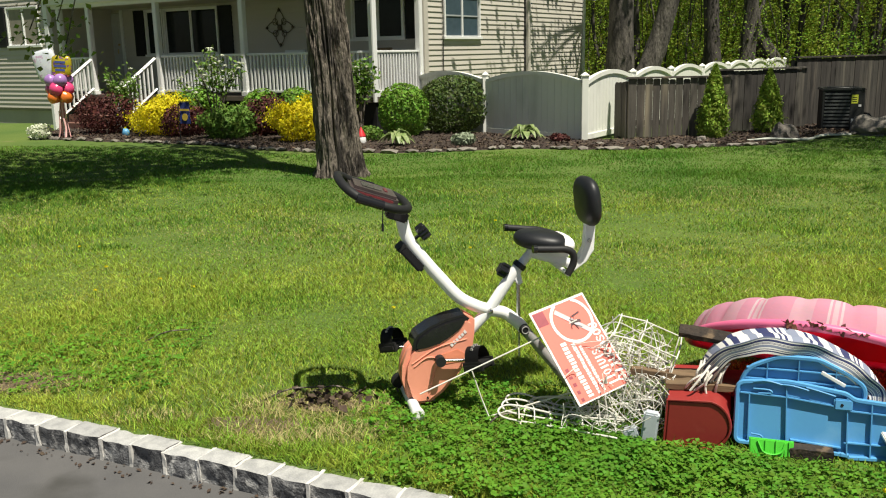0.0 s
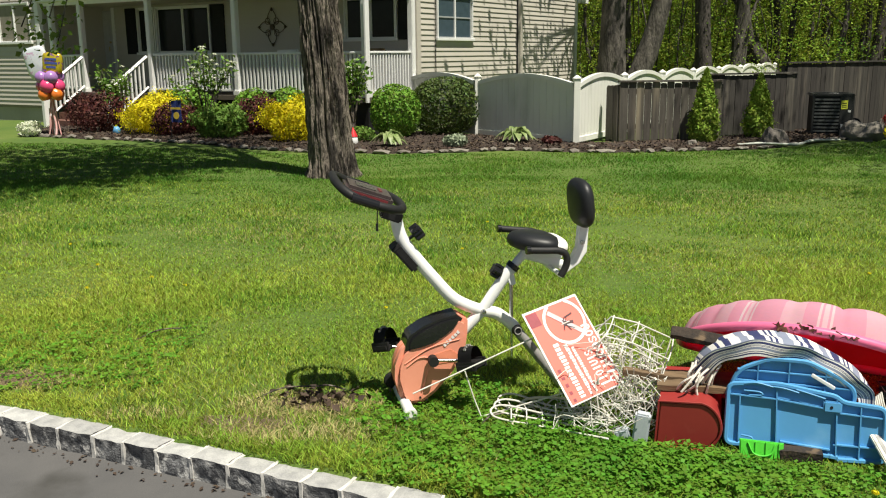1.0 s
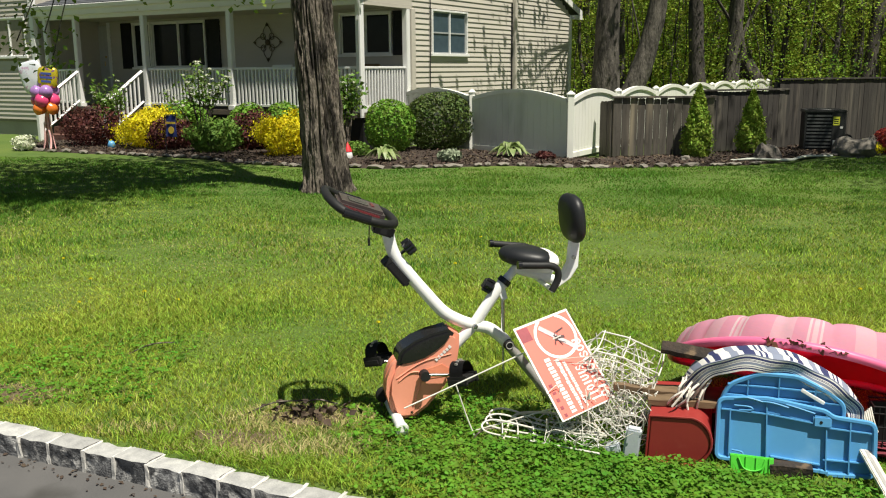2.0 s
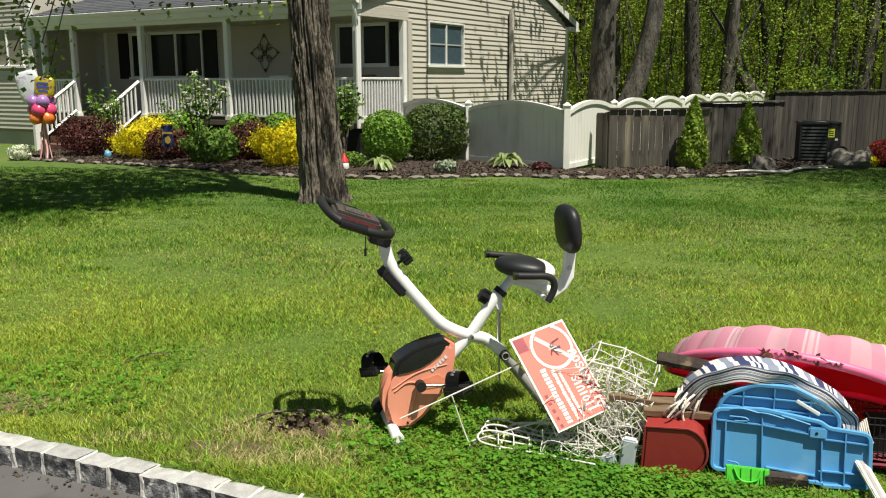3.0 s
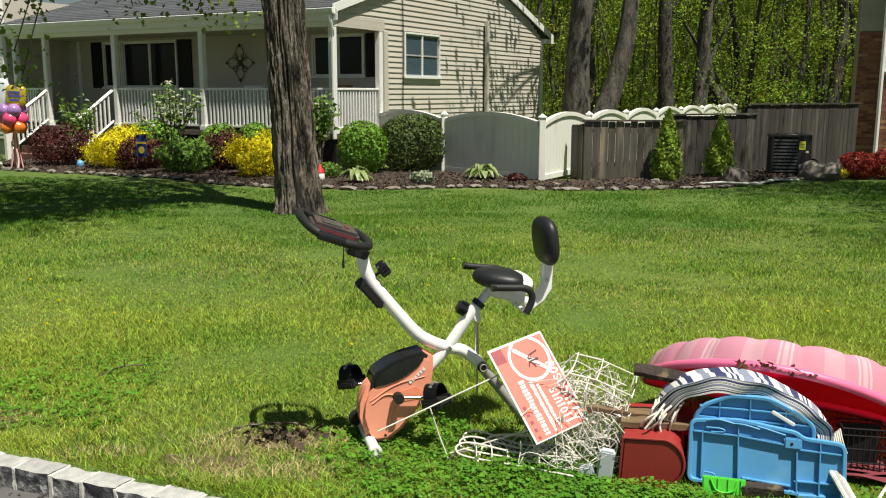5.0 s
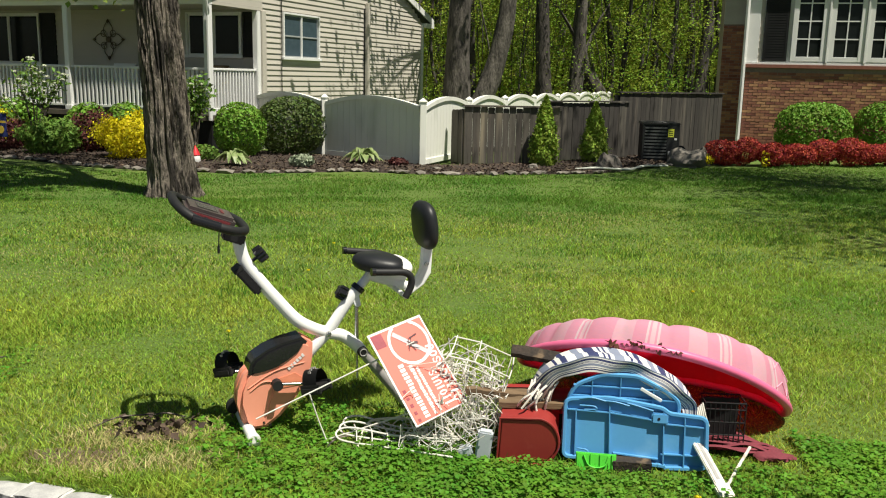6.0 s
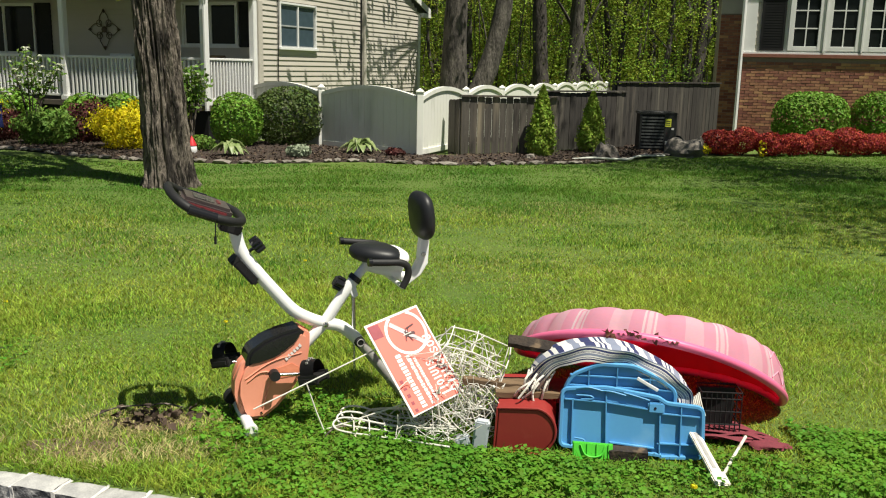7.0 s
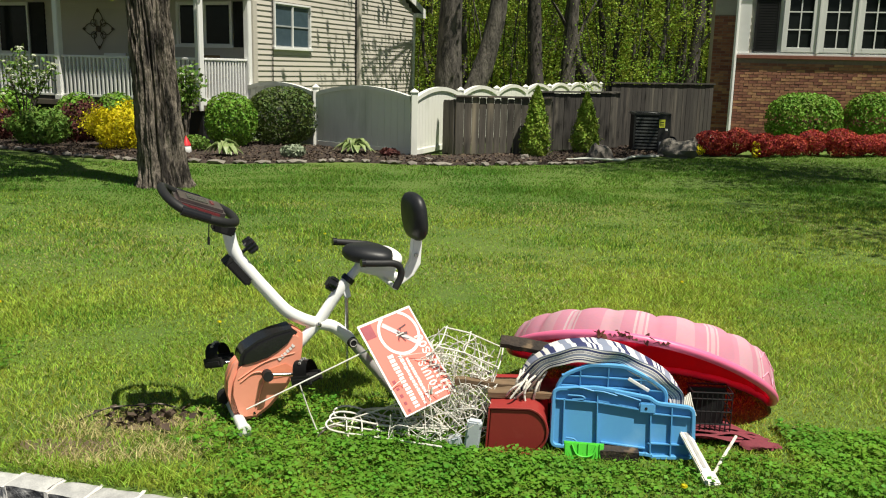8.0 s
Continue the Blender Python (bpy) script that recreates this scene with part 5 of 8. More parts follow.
def build_bike():
    bike = thing("exercise_bike", pose(-0.26, 3.97, 0, 0, 0, 13.06), "white folding exercise bike with coral flywheel case on the grass", "exercise bike")
    U = lambda pts, v=0.0: [(u, v, z) for u, z in pts]
    # frame: the long curved tube with its rear leg, and the seat post crossing it
    line = smooth_line(U([(-0.022, 0.925), (0.008, 0.809), (0.079, 0.706), (0.157, 0.61), (0.239, 0.517), (0.316, 0.469), (0.387, 0.441), (0.461, 0.42), (0.525, 0.369), (0.553, 0.338)]), 5)
    part("curved_tube", sweep(line, 0.029, 14, flat=0.85, up=(0, 1, 0)), "bike_white", bike, "curved white steel tube", smooth=50)
    part("rear_leg", sweep(U([(0.545, 0.348), (0.66, 0.201), (0.79, 0.035)]), 0.024, 12, up=(0, 1, 0)), "bike_grey", bike, "grey steel rear leg", smooth=50)
    part("seat_post", sweep(U([(0.27, 0.325), (0.387, 0.441), (0.481, 0.577), (0.540, 0.650)]), 0.028, 14, flat=0.8, up=(0, 1, 0)), "bike_white", bike, "white steel seat post", smooth=50)
    part("front_leg", sweep(U([(0.25, 0.30), (0.12, 0.14), (0.0, 0.035)]), 0.025, 10, up=(0, 1, 0)), "bike_white", bike, smooth=50)
    part("inner_post", sweep(U([(0.53, 0.638), (0.60, 0.715)]), 0.021, 12, up=(0, 1, 0)), "bike_white", bike, smooth=50)
    part("post_collar", sweep(U([(0.528, 0.636), (0.545, 0.656)]), 0.033, 12, up=(0, 1, 0)), "gloss_black", bike, smooth=50)
    for name, u, z, r in (("pivot_bolt", 0.387, 0.441, 0.013), ("lock_hub", 0.553, 0.338, 0.026)):
        m = Matrix.Translation((u, -0.024, z)) @ Matrix.Rotation(radians(90), 4, "X")
        b = part(name, lathe([(r, -0.05), (r, 0.006), (r * 0.8, 0.014), (r * 0.3, 0.016)], 18, m), "chrome" if name == "pivot_bolt" else "rubber", bike, smooth=40)
        if name == "lock_hub":
            part("hub_ring", sweep([(u + 0.017 * math.cos(a), -0.042, z + 0.017 * math.sin(a)) for a in [i * 0.4488 for i in range(14)]], 0.0025, 6, closed=True, up=(0, 1, 0)), "bike_grey", b)
    part("gas_strut", sweep(U([(0.528, 0.573), (0.531, 0.39)]), 0.010, 10), "chrome", bike, "chrome strut", smooth=50)
    part("strut_rod", sweep(U([(0.531, 0.40), (0.534, 0.20)]), 0.006, 8), "chrome", bike, smooth=50)
    part("strut_bracket", extrude_outline([(0.50, 0.60), (0.535, 0.62), (0.548, 0.565), (0.53, 0.555), (0.515, 0.565)], -0.018, 0.018, 0.003), "bike_white", bike)
    # stabilisers
    for name, u, v0, v1, z in (("front_stabiliser", 0.0, -0.215, 0.217, 0.033), ("rear_stabiliser", 0.80, -0.2, 0.2, 0.033)):
        s = part(name, sweep([(u, v0 + 0.03, z), (u, v1 - 0.03, z)], 0.026, 14), "bike_white", bike, "white stabiliser tube with black end caps", smooth=50)
        for a, b in ((v0, v0 + 0.035), (v1 - 0.035, v1)):
            part("end_cap", sweep([(u, a, z), (u, b, z)], 0.0315, 14), "bike_white" if (name, a) == ("front_stabiliser", v0) else "rubber", s, smooth=50)
    part("transport_wheel", lathe([(0.008, -0.018), (0.036, -0.014), (0.04, 0), (0.036, 0.014), (0.008, 0.018)], 20, Matrix.Translation((-0.03, 0.15, 0.075)) @ Matrix.Rotation(radians(90), 4, "X")), "rubber", bike, smooth=40)
    # flywheel case
    outline = [(0.263, 0.441), (0.305, 0.413), (0.303, 0.35), (0.294, 0.289), (0.234, 0.169), (0.151, 0.074), (0.082, 0.025), (0.002, 0.023), (-0.023, 0.064), (-0.046, 0.152), (-0.042, 0.218), (-0.017, 0.285), (0.003, 0.305), (0.07, 0.34), (0.16, 0.385)]
    case = part("flywheel_case", extrude_outline(outline, -0.068, 0.075, 0.022), "bike_orange", bike, "coral orange plastic flywheel case", smooth=35)
    part("case_seam", extrude_outline([(x * 1.0, z) for x, z in outline], -0.004, 0.004, m=Matrix.Translation((0.125, 0, 0.22)) @ Matrix.Diagonal((1.012, 1, 1.012, 1)) @ Matrix.Translation((-0.125, 0, -0.22))), "orange_dark", case)
    part("case_panel", extrude_outline([(0.14, 0.215), (0.255, 0.225), (0.25, 0.26), (0.215, 0.285), (0.155, 0.275), (0.125, 0.17), (0.11, 0.12), (0.17, 0.14), (0.23, 0.18)][:4] + [(0.13, 0.262), (0.118, 0.2)], -0.0705, -0.066, 0.001), "orange_dark", case)
    part("case_ridge", sweep(smooth_line([(0.01, -0.069, 0.215), (0.07, -0.0705, 0.255), (0.12, -0.0705, 0.24), (0.10, -0.0705, 0.16), (0.075, -0.069, 0.06)], 6), 0.0035, 6), "bike_orange", case)
    part("case_ridge", sweep(smooth_line([(0.0, -0.069, 0.23), (0.12, -0.0705, 0.30), (0.26, -0.069, 0.33)], 6), 0.003, 6), "bike_orange", case)
    mk = Matrix.Translation((0.190, -0.0715, 0.298)) @ Matrix.Rotation(radians(-42), 4, "Y")
    for i in range(6):
        part("case_marking", extrude_outline([(i * 0.017, 0), (i * 0.017 + 0.012, 0), (i * 0.017 + 0.012, 0.014 + 0.004 * (i % 2)), (i * 0.017, 0.014)], 0, 0.0015, m=mk), "sign_white", case)
    for u, z in ((0.02, 0.045), (0.10, 0.045), (0.07, 0.06)):
        part("screw", lathe([(0.006, -0.002), (0.005, 0.003)], 10, Matrix.Translation((u, -0.0685, z)) @ Matrix.Rotation(radians(90), 4, "X")), "gloss_black", case)
    cover = [(0.003, 0.290), (0.012, 0.335), (0.030, 0.363), (0.092, 0.402), (0.17, 0.43), (0.251, 0.447), (0.277, 0.425), (0.24, 0.371), (0.19, 0.335), (0.139, 0.306), (0.08, 0.29), (0.041, 0.284)]
    part("top_cover", extrude_outline(cover, -0.074, 0.078, 0.016), "gloss_black", bike, "glossy black case cover", smooth=40)
    # cranks and pedals
    for v, pts, pc, strap in ((-1, [(0.125, 0.249), (0.245, 0.239)], (0.285, 0.272), 1), (1, [(0.125, 0.249), (-0.03, 0.262)], (-0.055, 0.285), 1)):
        y = v * 0.10
        crank = part("crank", sweep([(pts[0][0], y, pts[0][1]), (pts[1][0], y, pts[1][1])], 0.011, 10, flat=0.7), "chrome", bike, "chrome crank arm", smooth=50)
        part("crank_boss", lathe([(0.024, -0.03), (0.024, 0.012), (0.016, 0.02)], 16, Matrix.Translation((pts[0][0], y, pts[0][1])) @ Matrix.Rotation(radians(90 * -v), 4, "X").inverted()), "rubber", crank, smooth=40)
        px, pz, py = pc[0], pc[1], v * 0.165
        turn = Matrix.Translation((px, py, pz)) @ Matrix.Rotation(radians(42), 4, "Z") @ Matrix.Rotation(radians(-14), 4, "X") @ Matrix.Translation((-px, -py, -pz))
        ped = part("pedal", box(px - 0.056, px + 0.056, py - 0.05, py + 0.05, pz - 0.052, pz - 0.018, 0.008, m=turn), "rubber", bike, "black pedal with toe strap", smooth=40)
        for dx in (-0.05, 0.036):
            part("pedal_tread", box(px + dx, px + dx + 0.014, py - 0.054, py + 0.054, pz - 0.056, pz - 0.010, 0.003, m=turn), "rubber", ped)
        part("spindle", sweep([(px, y, pz - 0.03), (px, py, pz - 0.03)], 0.008, 8), "chrome", ped)
        arc = [(px + 0.047 * math.cos(a), py, pz - 0.02 + 0.072 * math.sin(a)) for a in [math.pi * i / 10 for i in range(11)]]
        bm = bmesh.new()
        rows = [[bm.verts.new((p[0], p[1] + e, p[2])) for e in (-0.038, 0.038)] for p in arc]
        for a, b in zip(rows, rows[1:]):
            bm.faces.new((a[0], b[0], b[1], a[1]))
        bmesh.ops.solidify(bm, geom=bm.faces, thickness=0.007)
        bm.transform(turn)
        part("toe_strap", bm, "rubber", ped, smooth=40)
        for k in range(3, 8):
            part("strap_hole", box(arc[k][0] - 0.004, arc[k][0] + 0.004, py - 0.006, py + 0.006, arc[k][2] + 0.0, arc[k][2] + 0.009, m=turn), "bike_grey", ped)
    # seat, handles and backrest
    part("seat_carriage", box(-0.09, 0.11, -0.022, 0.022, -0.018, 0.018, 0.005, m=Matrix.Translation((0.665, 0, 0.700)) @ Matrix.Rotation(radians(5), 4, "Y")), "bike_white", bike, "white seat carriage")
    seat = part("seat", cushion(0.245, 0.27, 0.085, Matrix.Translation((0.632, 0, 0.765)) @ Matrix.Rotation(radians(6), 4, "Y"), 2.3, taper=0.28), "seat_vinyl", bike, "padded black seat with pale rear edge", smooth=70)
    part("seat_trim", cushion(0.10, 0.26, 0.075, Matrix.Translation((0.732, 0.0, 0.747)) @ Matrix.Rotation(radians(6), 4, "Y"), 3.0), "sign_white", seat, "pale rear trim", smooth=70)
    for v, a in ((-0.17, [(0.560, 0.757), (0.64, 0.752), (0.705, 0.747), (0.738, 0.725), (0.740, 0.68), (0.713, 0.627)]), (0.17, [(0.521, 0.795), (0.60, 0.785), (0.69, 0.772), (0.735, 0.745), (0.74, 0.69), (0.713, 0.64)])):
        h = part("side_handle", sweep(smooth_line([(u, v, z) for u, z in a], 5), 0.0165, 12, up=(0, 1, 0)), "rubber", bike, "black foam side handle", smooth=60)
        part("handle_end", sweep([(a[0][0] - 0.012, v, a[0][1] + 0.001), (a[0][0] + 0.006, v, a[0][1])], 0.019, 12), "gloss_black", h, smooth=50)
    part("handle_bar", sweep([(0.716, -0.17, 0.632), (0.716, 0.17, 0.638)], 0.012, 10), "bike_white", bike, smooth=50)
    part("back_bracket", extrude_outline([(0.765, 0.622), (0.825, 0.672), (0.850, 0.72), (0.862, 0.86), (0.906, 0.862), (0.898, 0.70), (0.862, 0.645), (0.795, 0.60)], -0.022, 0.022, 0.004), "bike_white", bike, "white backrest bracket", smooth=30)
    part("bracket_arm", sweep([(0.60, 0, 0.700), (0.70, 0, 0.668), (0.80, 0, 0.632)], 0.024, 10, flat=0.8, up=(0, 1, 0)), "bike_white", bike, smooth=50)
    part("bracket_bolt", lathe([(0.011, -0.002), (0.010, 0.008)], 12, Matrix.Translation((0.872, -0.024, 0.748)) @ Matrix.Rotation(radians(90), 4, "X")), "chrome", bike)
    part("backrest", cushion(0.235, 0.25, 0.08, Matrix.Translation((0.868, 0.0, 0.935)) @ Matrix.Rotation(radians(84), 4, "Y") @ Matrix.Rotation(0, 4, "X") @ Matrix.Rotation(radians(0), 4, "Z"), 2.8), "seat_vinyl", bike, "padded black backrest", smooth=70)
    # handlebar ring and console
    cm = Matrix.Translation((-0.148, 0.0, 1.018)) @ Matrix.Rotation(radians(19.5), 4, "Y") @ Matrix.Rotation(radians(3.5), 4, "X")
    ring = [cm @ Vector((0.165 * math.copysign(abs(math.cos(a)) ** 0.8, math.cos(a)), 0.20 * math.copysign(abs(math.sin(a)) ** 0.75, math.sin(a)), 0.03 * max(0, -math.cos(a)) ** 2)) for a in [2 * math.pi * i / 40 for i in range(40)]]
    bar = part("handlebar", sweep(ring, 0.0195, 12, closed=True), "rubber", bike, "black foam handlebar ring", smooth=70)
    con = part("console", box(-0.11, 0.11, -0.10, 0.10, -0.012, 0.034, 0.014, m=cm), "console_grey", bike, "grey and red console", smooth=40)
    part("screen", box(-0.06, 0.03, -0.05, 0.05, 0.0345, 0.0365, m=cm), "gloss_black", con)
    part("console_trim", box(-0.09, 0.085, -0.106, -0.098, -0.006, 0.016, 0.003, m=cm), "console_red", con)
    part("console_trim", box(-0.09, 0.085, 0.098, 0.106, -0.006, 0.016, 0.003, m=cm), "console_red", con)
    for k in range(3):
        part("button", box(0.045, 0.06, -0.03 + 0.024 * k, -0.014 + 0.024 * k, 0.0345, 0.038, m=cm), "console_red", con)
    for s in (-1, 1):
        part("cross_bar", sweep([cm @ Vector((-0.02, s * 0.07, 0.0)), cm @ Vector((-0.02, s * 0.195, 0.0))], 0.012, 8), "gloss_black", bar)
        part("pulse_grip", sweep([cm @ Vector((x, s * 0.203, 0.002)) for x in (-0.09, -0.03, 0.03)], 0.021, 10), "gloss_black", bar, smooth=60)
    part("bar_clamp", box(-0.05, 0.05, -0.035, 0.035, -0.05, 0.0, 0.008, m=Matrix.Translation((-0.03, 0, 0.945)) @ Matrix.Rotation(radians(20), 4, "Y")), "gloss_black", bike)
    part("safety_cord", sweep(smooth_line([(-0.115, -0.12, 1.0), (-0.118, -0.12, 0.94), (-0.12, -0.12, 0.90)], 4), 0.003, 6), "gloss_black", bike)
    part("cord_tag", sweep([(-0.12, -0.12, 0.905), (-0.12, -0.12, 0.872)], 0.006, 8), "gloss_black", bike)
    part("tube_bolt", lathe([(0.009, -0.002), (0.008, 0.006)], 10, Matrix.Translation((-0.018, -0.024, 0.905)) @ Matrix.Rotation(radians(90), 4, "X")), "gloss_black", bike)
    # knobs and the tension dial on the tube
    for name, a, b, r in (("tension_knob", (0.035, 0, 0.80), (0.088, 0, 0.838), 0.032), ("seat_knob", (0.505, 0, 0.60), (0.435, 0, 0.643), 0.026)):
        m = along(a, b)
        kn = part(name, lathe([(0.008, 0.0), (0.008, 0.03), (r * 0.9, 0.032), (r, 0.045), (r, 0.072), (r * 0.85, 0.08)], 10, m), "gloss_black", bike, "black adjusting knob", smooth=25)
        for k in range(5):
            an = 2 * math.pi * k / 5
            part("knob_lobe", lathe([(0.009, 0.036), (0.01, 0.045), (0.01, 0.072), (0.007, 0.078)], 8, m @ Matrix.Translation((math.cos(an) * r, math.sin(an) * r, 0))), "gloss_black", kn, smooth=40)
    hm = Matrix.Translation((0.020, -0.005, 0.722)) @ Matrix.Rotation(radians(50), 4, "Y")
    hold = part("bottle_holder", box(-0.075, 0.075, -0.045, 0.045, -0.022, 0.018, 0.01, m=hm), "gloss_black", bike, "black box clipped to the tube", smooth=40)
    part("holder_rim", box(-0.08, -0.06, -0.048, 0.048, -0.025, 0.021, 0.004, m=hm), "rubber", hold)
    return bike


def build_sign():
    xd = Vector((0.4406, -0.4629, -0.7691)).normalized()
    yd = Vector((0.8382, 0.5189, 0.1679))
    yd = (yd - xd * yd.dot(xd)).normalized()
    nd = xd.cross(yd)
    m = Matrix((xd, yd, nd)).transposed().to_4x4()
    m.translation = (0.511, 3.761, 0.349)
    sign = thing("yard_sign", m, "coral red advertising yard sign lying tipped on its wire stake", "sign")

    def flat(x0, x1, y0, y1, z, name, mat):
        return part(name, box(x0, x1, y0, y1, z, z + 0.0008), mat, board)
    board = part("board", box(-0.2285, 0.2285, -0.1525, 0.1525, -0.004, 0.0, 0.0008), "sign_white", sign, "corrugated plastic board")
    flat(-0.218, 0.222, -0.143, 0.143, 0.0002, "red_print", "sign_red")
    # round mark with a plain dark shape and a grey bar across it
    cx, cy = -0.128, 0.028
    bm = bmesh.new()
    for k in range(40):
        a0, a1 = 2 * math.pi * k / 40, 2 * math.pi * (k + 1) / 40
        pts = [(cx + r * math.cos(a), cy + r * math.sin(a)) for r, a in ((0.108, a0), (0.108, a1), (0.094, a1), (0.094, a0))]
        if all(-0.225 < x < 0.225 and -0.15 < y < 0.15 for x, y in pts):
            bm.faces.new([bm.verts.new((x, y, 0.0022)) for x, y in pts])
    bmesh.ops.recalc_face_normals(bm, faces=bm.faces)
    part("white_ring", bm, "sign_white", board)
    part("grey_bar", box(-0.092, 0.092, -0.011, 0.011, 0.0024, 0.003, m=Matrix.Translation((cx + 0.005, cy, 0)) @ Matrix.Rotation(radians(42), 4, "Z")), "sign_grey", board)
    part("corner_print", box(-0.215, -0.15, -0.142, -0.085, 0.0012, 0.0018), "sign_maroon", board)
    for l, a, ox, oy, w in ((0.05, 78, 0.01, 0.015, 0.013), (0.045, 100, -0.02, 0.03, 0.007), (0.06, 20, 0.02, 0.0, 0.004), (0.06, -25, 0.01, -0.01, 0.004), (0.05, 55, 0.03, 0.01, 0.003), (0.055, 140, 0.0, 0.005, 0.003), (0.05, -60, 0.015, 0.0, 0.003)):
        part("dark_mark", box(-l / 2, l / 2, -w / 2, w / 2, 0.0034, 0.0042, m=Matrix.Translation((cx + ox, cy + oy, 0)) @ Matrix.Rotation(radians(a), 4, "Z")), "sign_mark", board)
    # lettering as plain rounded shapes: two bold rows, two thin rows and one of middle weight
    rng = random.Random(3)

    def loop(x, y, rx, ry, th, a0, a1, z, mat):
        bm = bmesh.new()
        n = 14
        pts = [(math.cos(radians(a0 + (a1 - a0) * i / n)), math.sin(radians(a0 + (a1 - a0) * i / n))) for i in range(n + 1)]
        for (c0, s0), (c1, s1) in zip(pts, pts[1:]):
            q = [(x + rx * c0, y + ry * s0), (x + rx * c1, y + ry * s1), (x + (rx - th) * c1, y + (ry - th) * s1), (x + (rx - th) * c0, y + (ry - th) * s0)]
            bm.faces.new([bm.verts.new((u, v, z)) for u, v in q])
        bmesh.ops.recalc_face_normals(bm, faces=bm.faces)
        part("lettering_shape", bm, mat, board)

    def bold_row(y, x0, x1, h, kinds):
        step = (x1 - x0) / len(kinds)
        for k, kind in enumerate(kinds):
            x = x0 + step * (k + 0.5)
            r, th = step * 0.46, step * 0.27
            if kind == "o":
                loop(x, y, r, h * 0.42, th, 0, 360, 0.0018, "sign_white")
            elif kind == "n":
                loop(x, y, r, h * 0.42, th, 0, 180, 0.0018, "sign_white")
                for sx in (-1, 1):
                    part("lettering_shape", box(x + sx * (r - th / 2) - th / 2, x + sx * (r - th / 2) + th / 2, y - h * 0.42, y, 0.0014, 0.0019), "sign_white", board)
            elif kind == "s":
                loop(x, y + h * 0.2, r * 0.9, h * 0.22, th * 0.75, 0, 270, 0.0018, "sign_white")
                loop(x, y - h * 0.2, r * 0.9, h * 0.22, th * 0.75, 180, 450, 0.0020, "sign_white")
            else:
                part("lettering_shape", box(x - th * 0.62, x + th * 0.62, y - h * 0.42, y + h * (0.42 if kind == "i" else 0.62), 0.0014, 0.002), "sign_white", board)

    def row(y, x0, x1, h, w, gap, mat):
        x = x0
        while x + w * 0.5 < x1:
            ww = min(w * rng.uniform(0.6, 1.3), x1 - x)
            part("lettering_bar", box(x, x + ww, y - h / 2 * rng.uniform(0.6, 1), y + h / 2 * rng.uniform(0.7, 1), 0.0014, 0.0022, 0.0), mat, board)
            x += ww + gap
    bold_row(0.112, -0.085, 0.205, 0.052, "nosoonilo")
    bold_row(0.058, 0.03, 0.205, 0.052, "slnioll")
    row(-0.002, -0.01, 0.215, 0.017, 0.012, 0.003, "sign_white")
    row(-0.030, -0.03, 0.215, 0.020, 0.013, 0.003, "sign_white")
    row(-0.076, -0.05, 0.215, 0.034, 0.013, 0.005, "sign_white")
    row(-0.122, 0.06, 0.215, 0.02, 0.02, 0.02, "sign_maroon")
    # wire stake
    inv = m.inverted()
    for name, pts in (("stake_wire", [(0.50, 3.83, 0.455), (0.20, 3.76, 0.335), (-0.20, 3.70, 0.165)]), ("stake_wire", [(0.60, 3.70, 0.205), (0.32, 3.75, 0.10), (0.085, 3.77, 0.02)]),
                      ("stake_wire", [(0.03, 3.765, 0.245), (0.07, 3.76, 0.12), (0.115, 3.75, 0.0)])):
        part(name, sweep([inv @ Vector(p) for p in pts], 0.0035, 8), "wire", sign, "white wire stake")


# axes of the heap: x along it, y away from the road
HEAP = pose(1.15, 3.56, 0, 0, 0, math.degrees(math.atan2(-0.285, 0.959)))


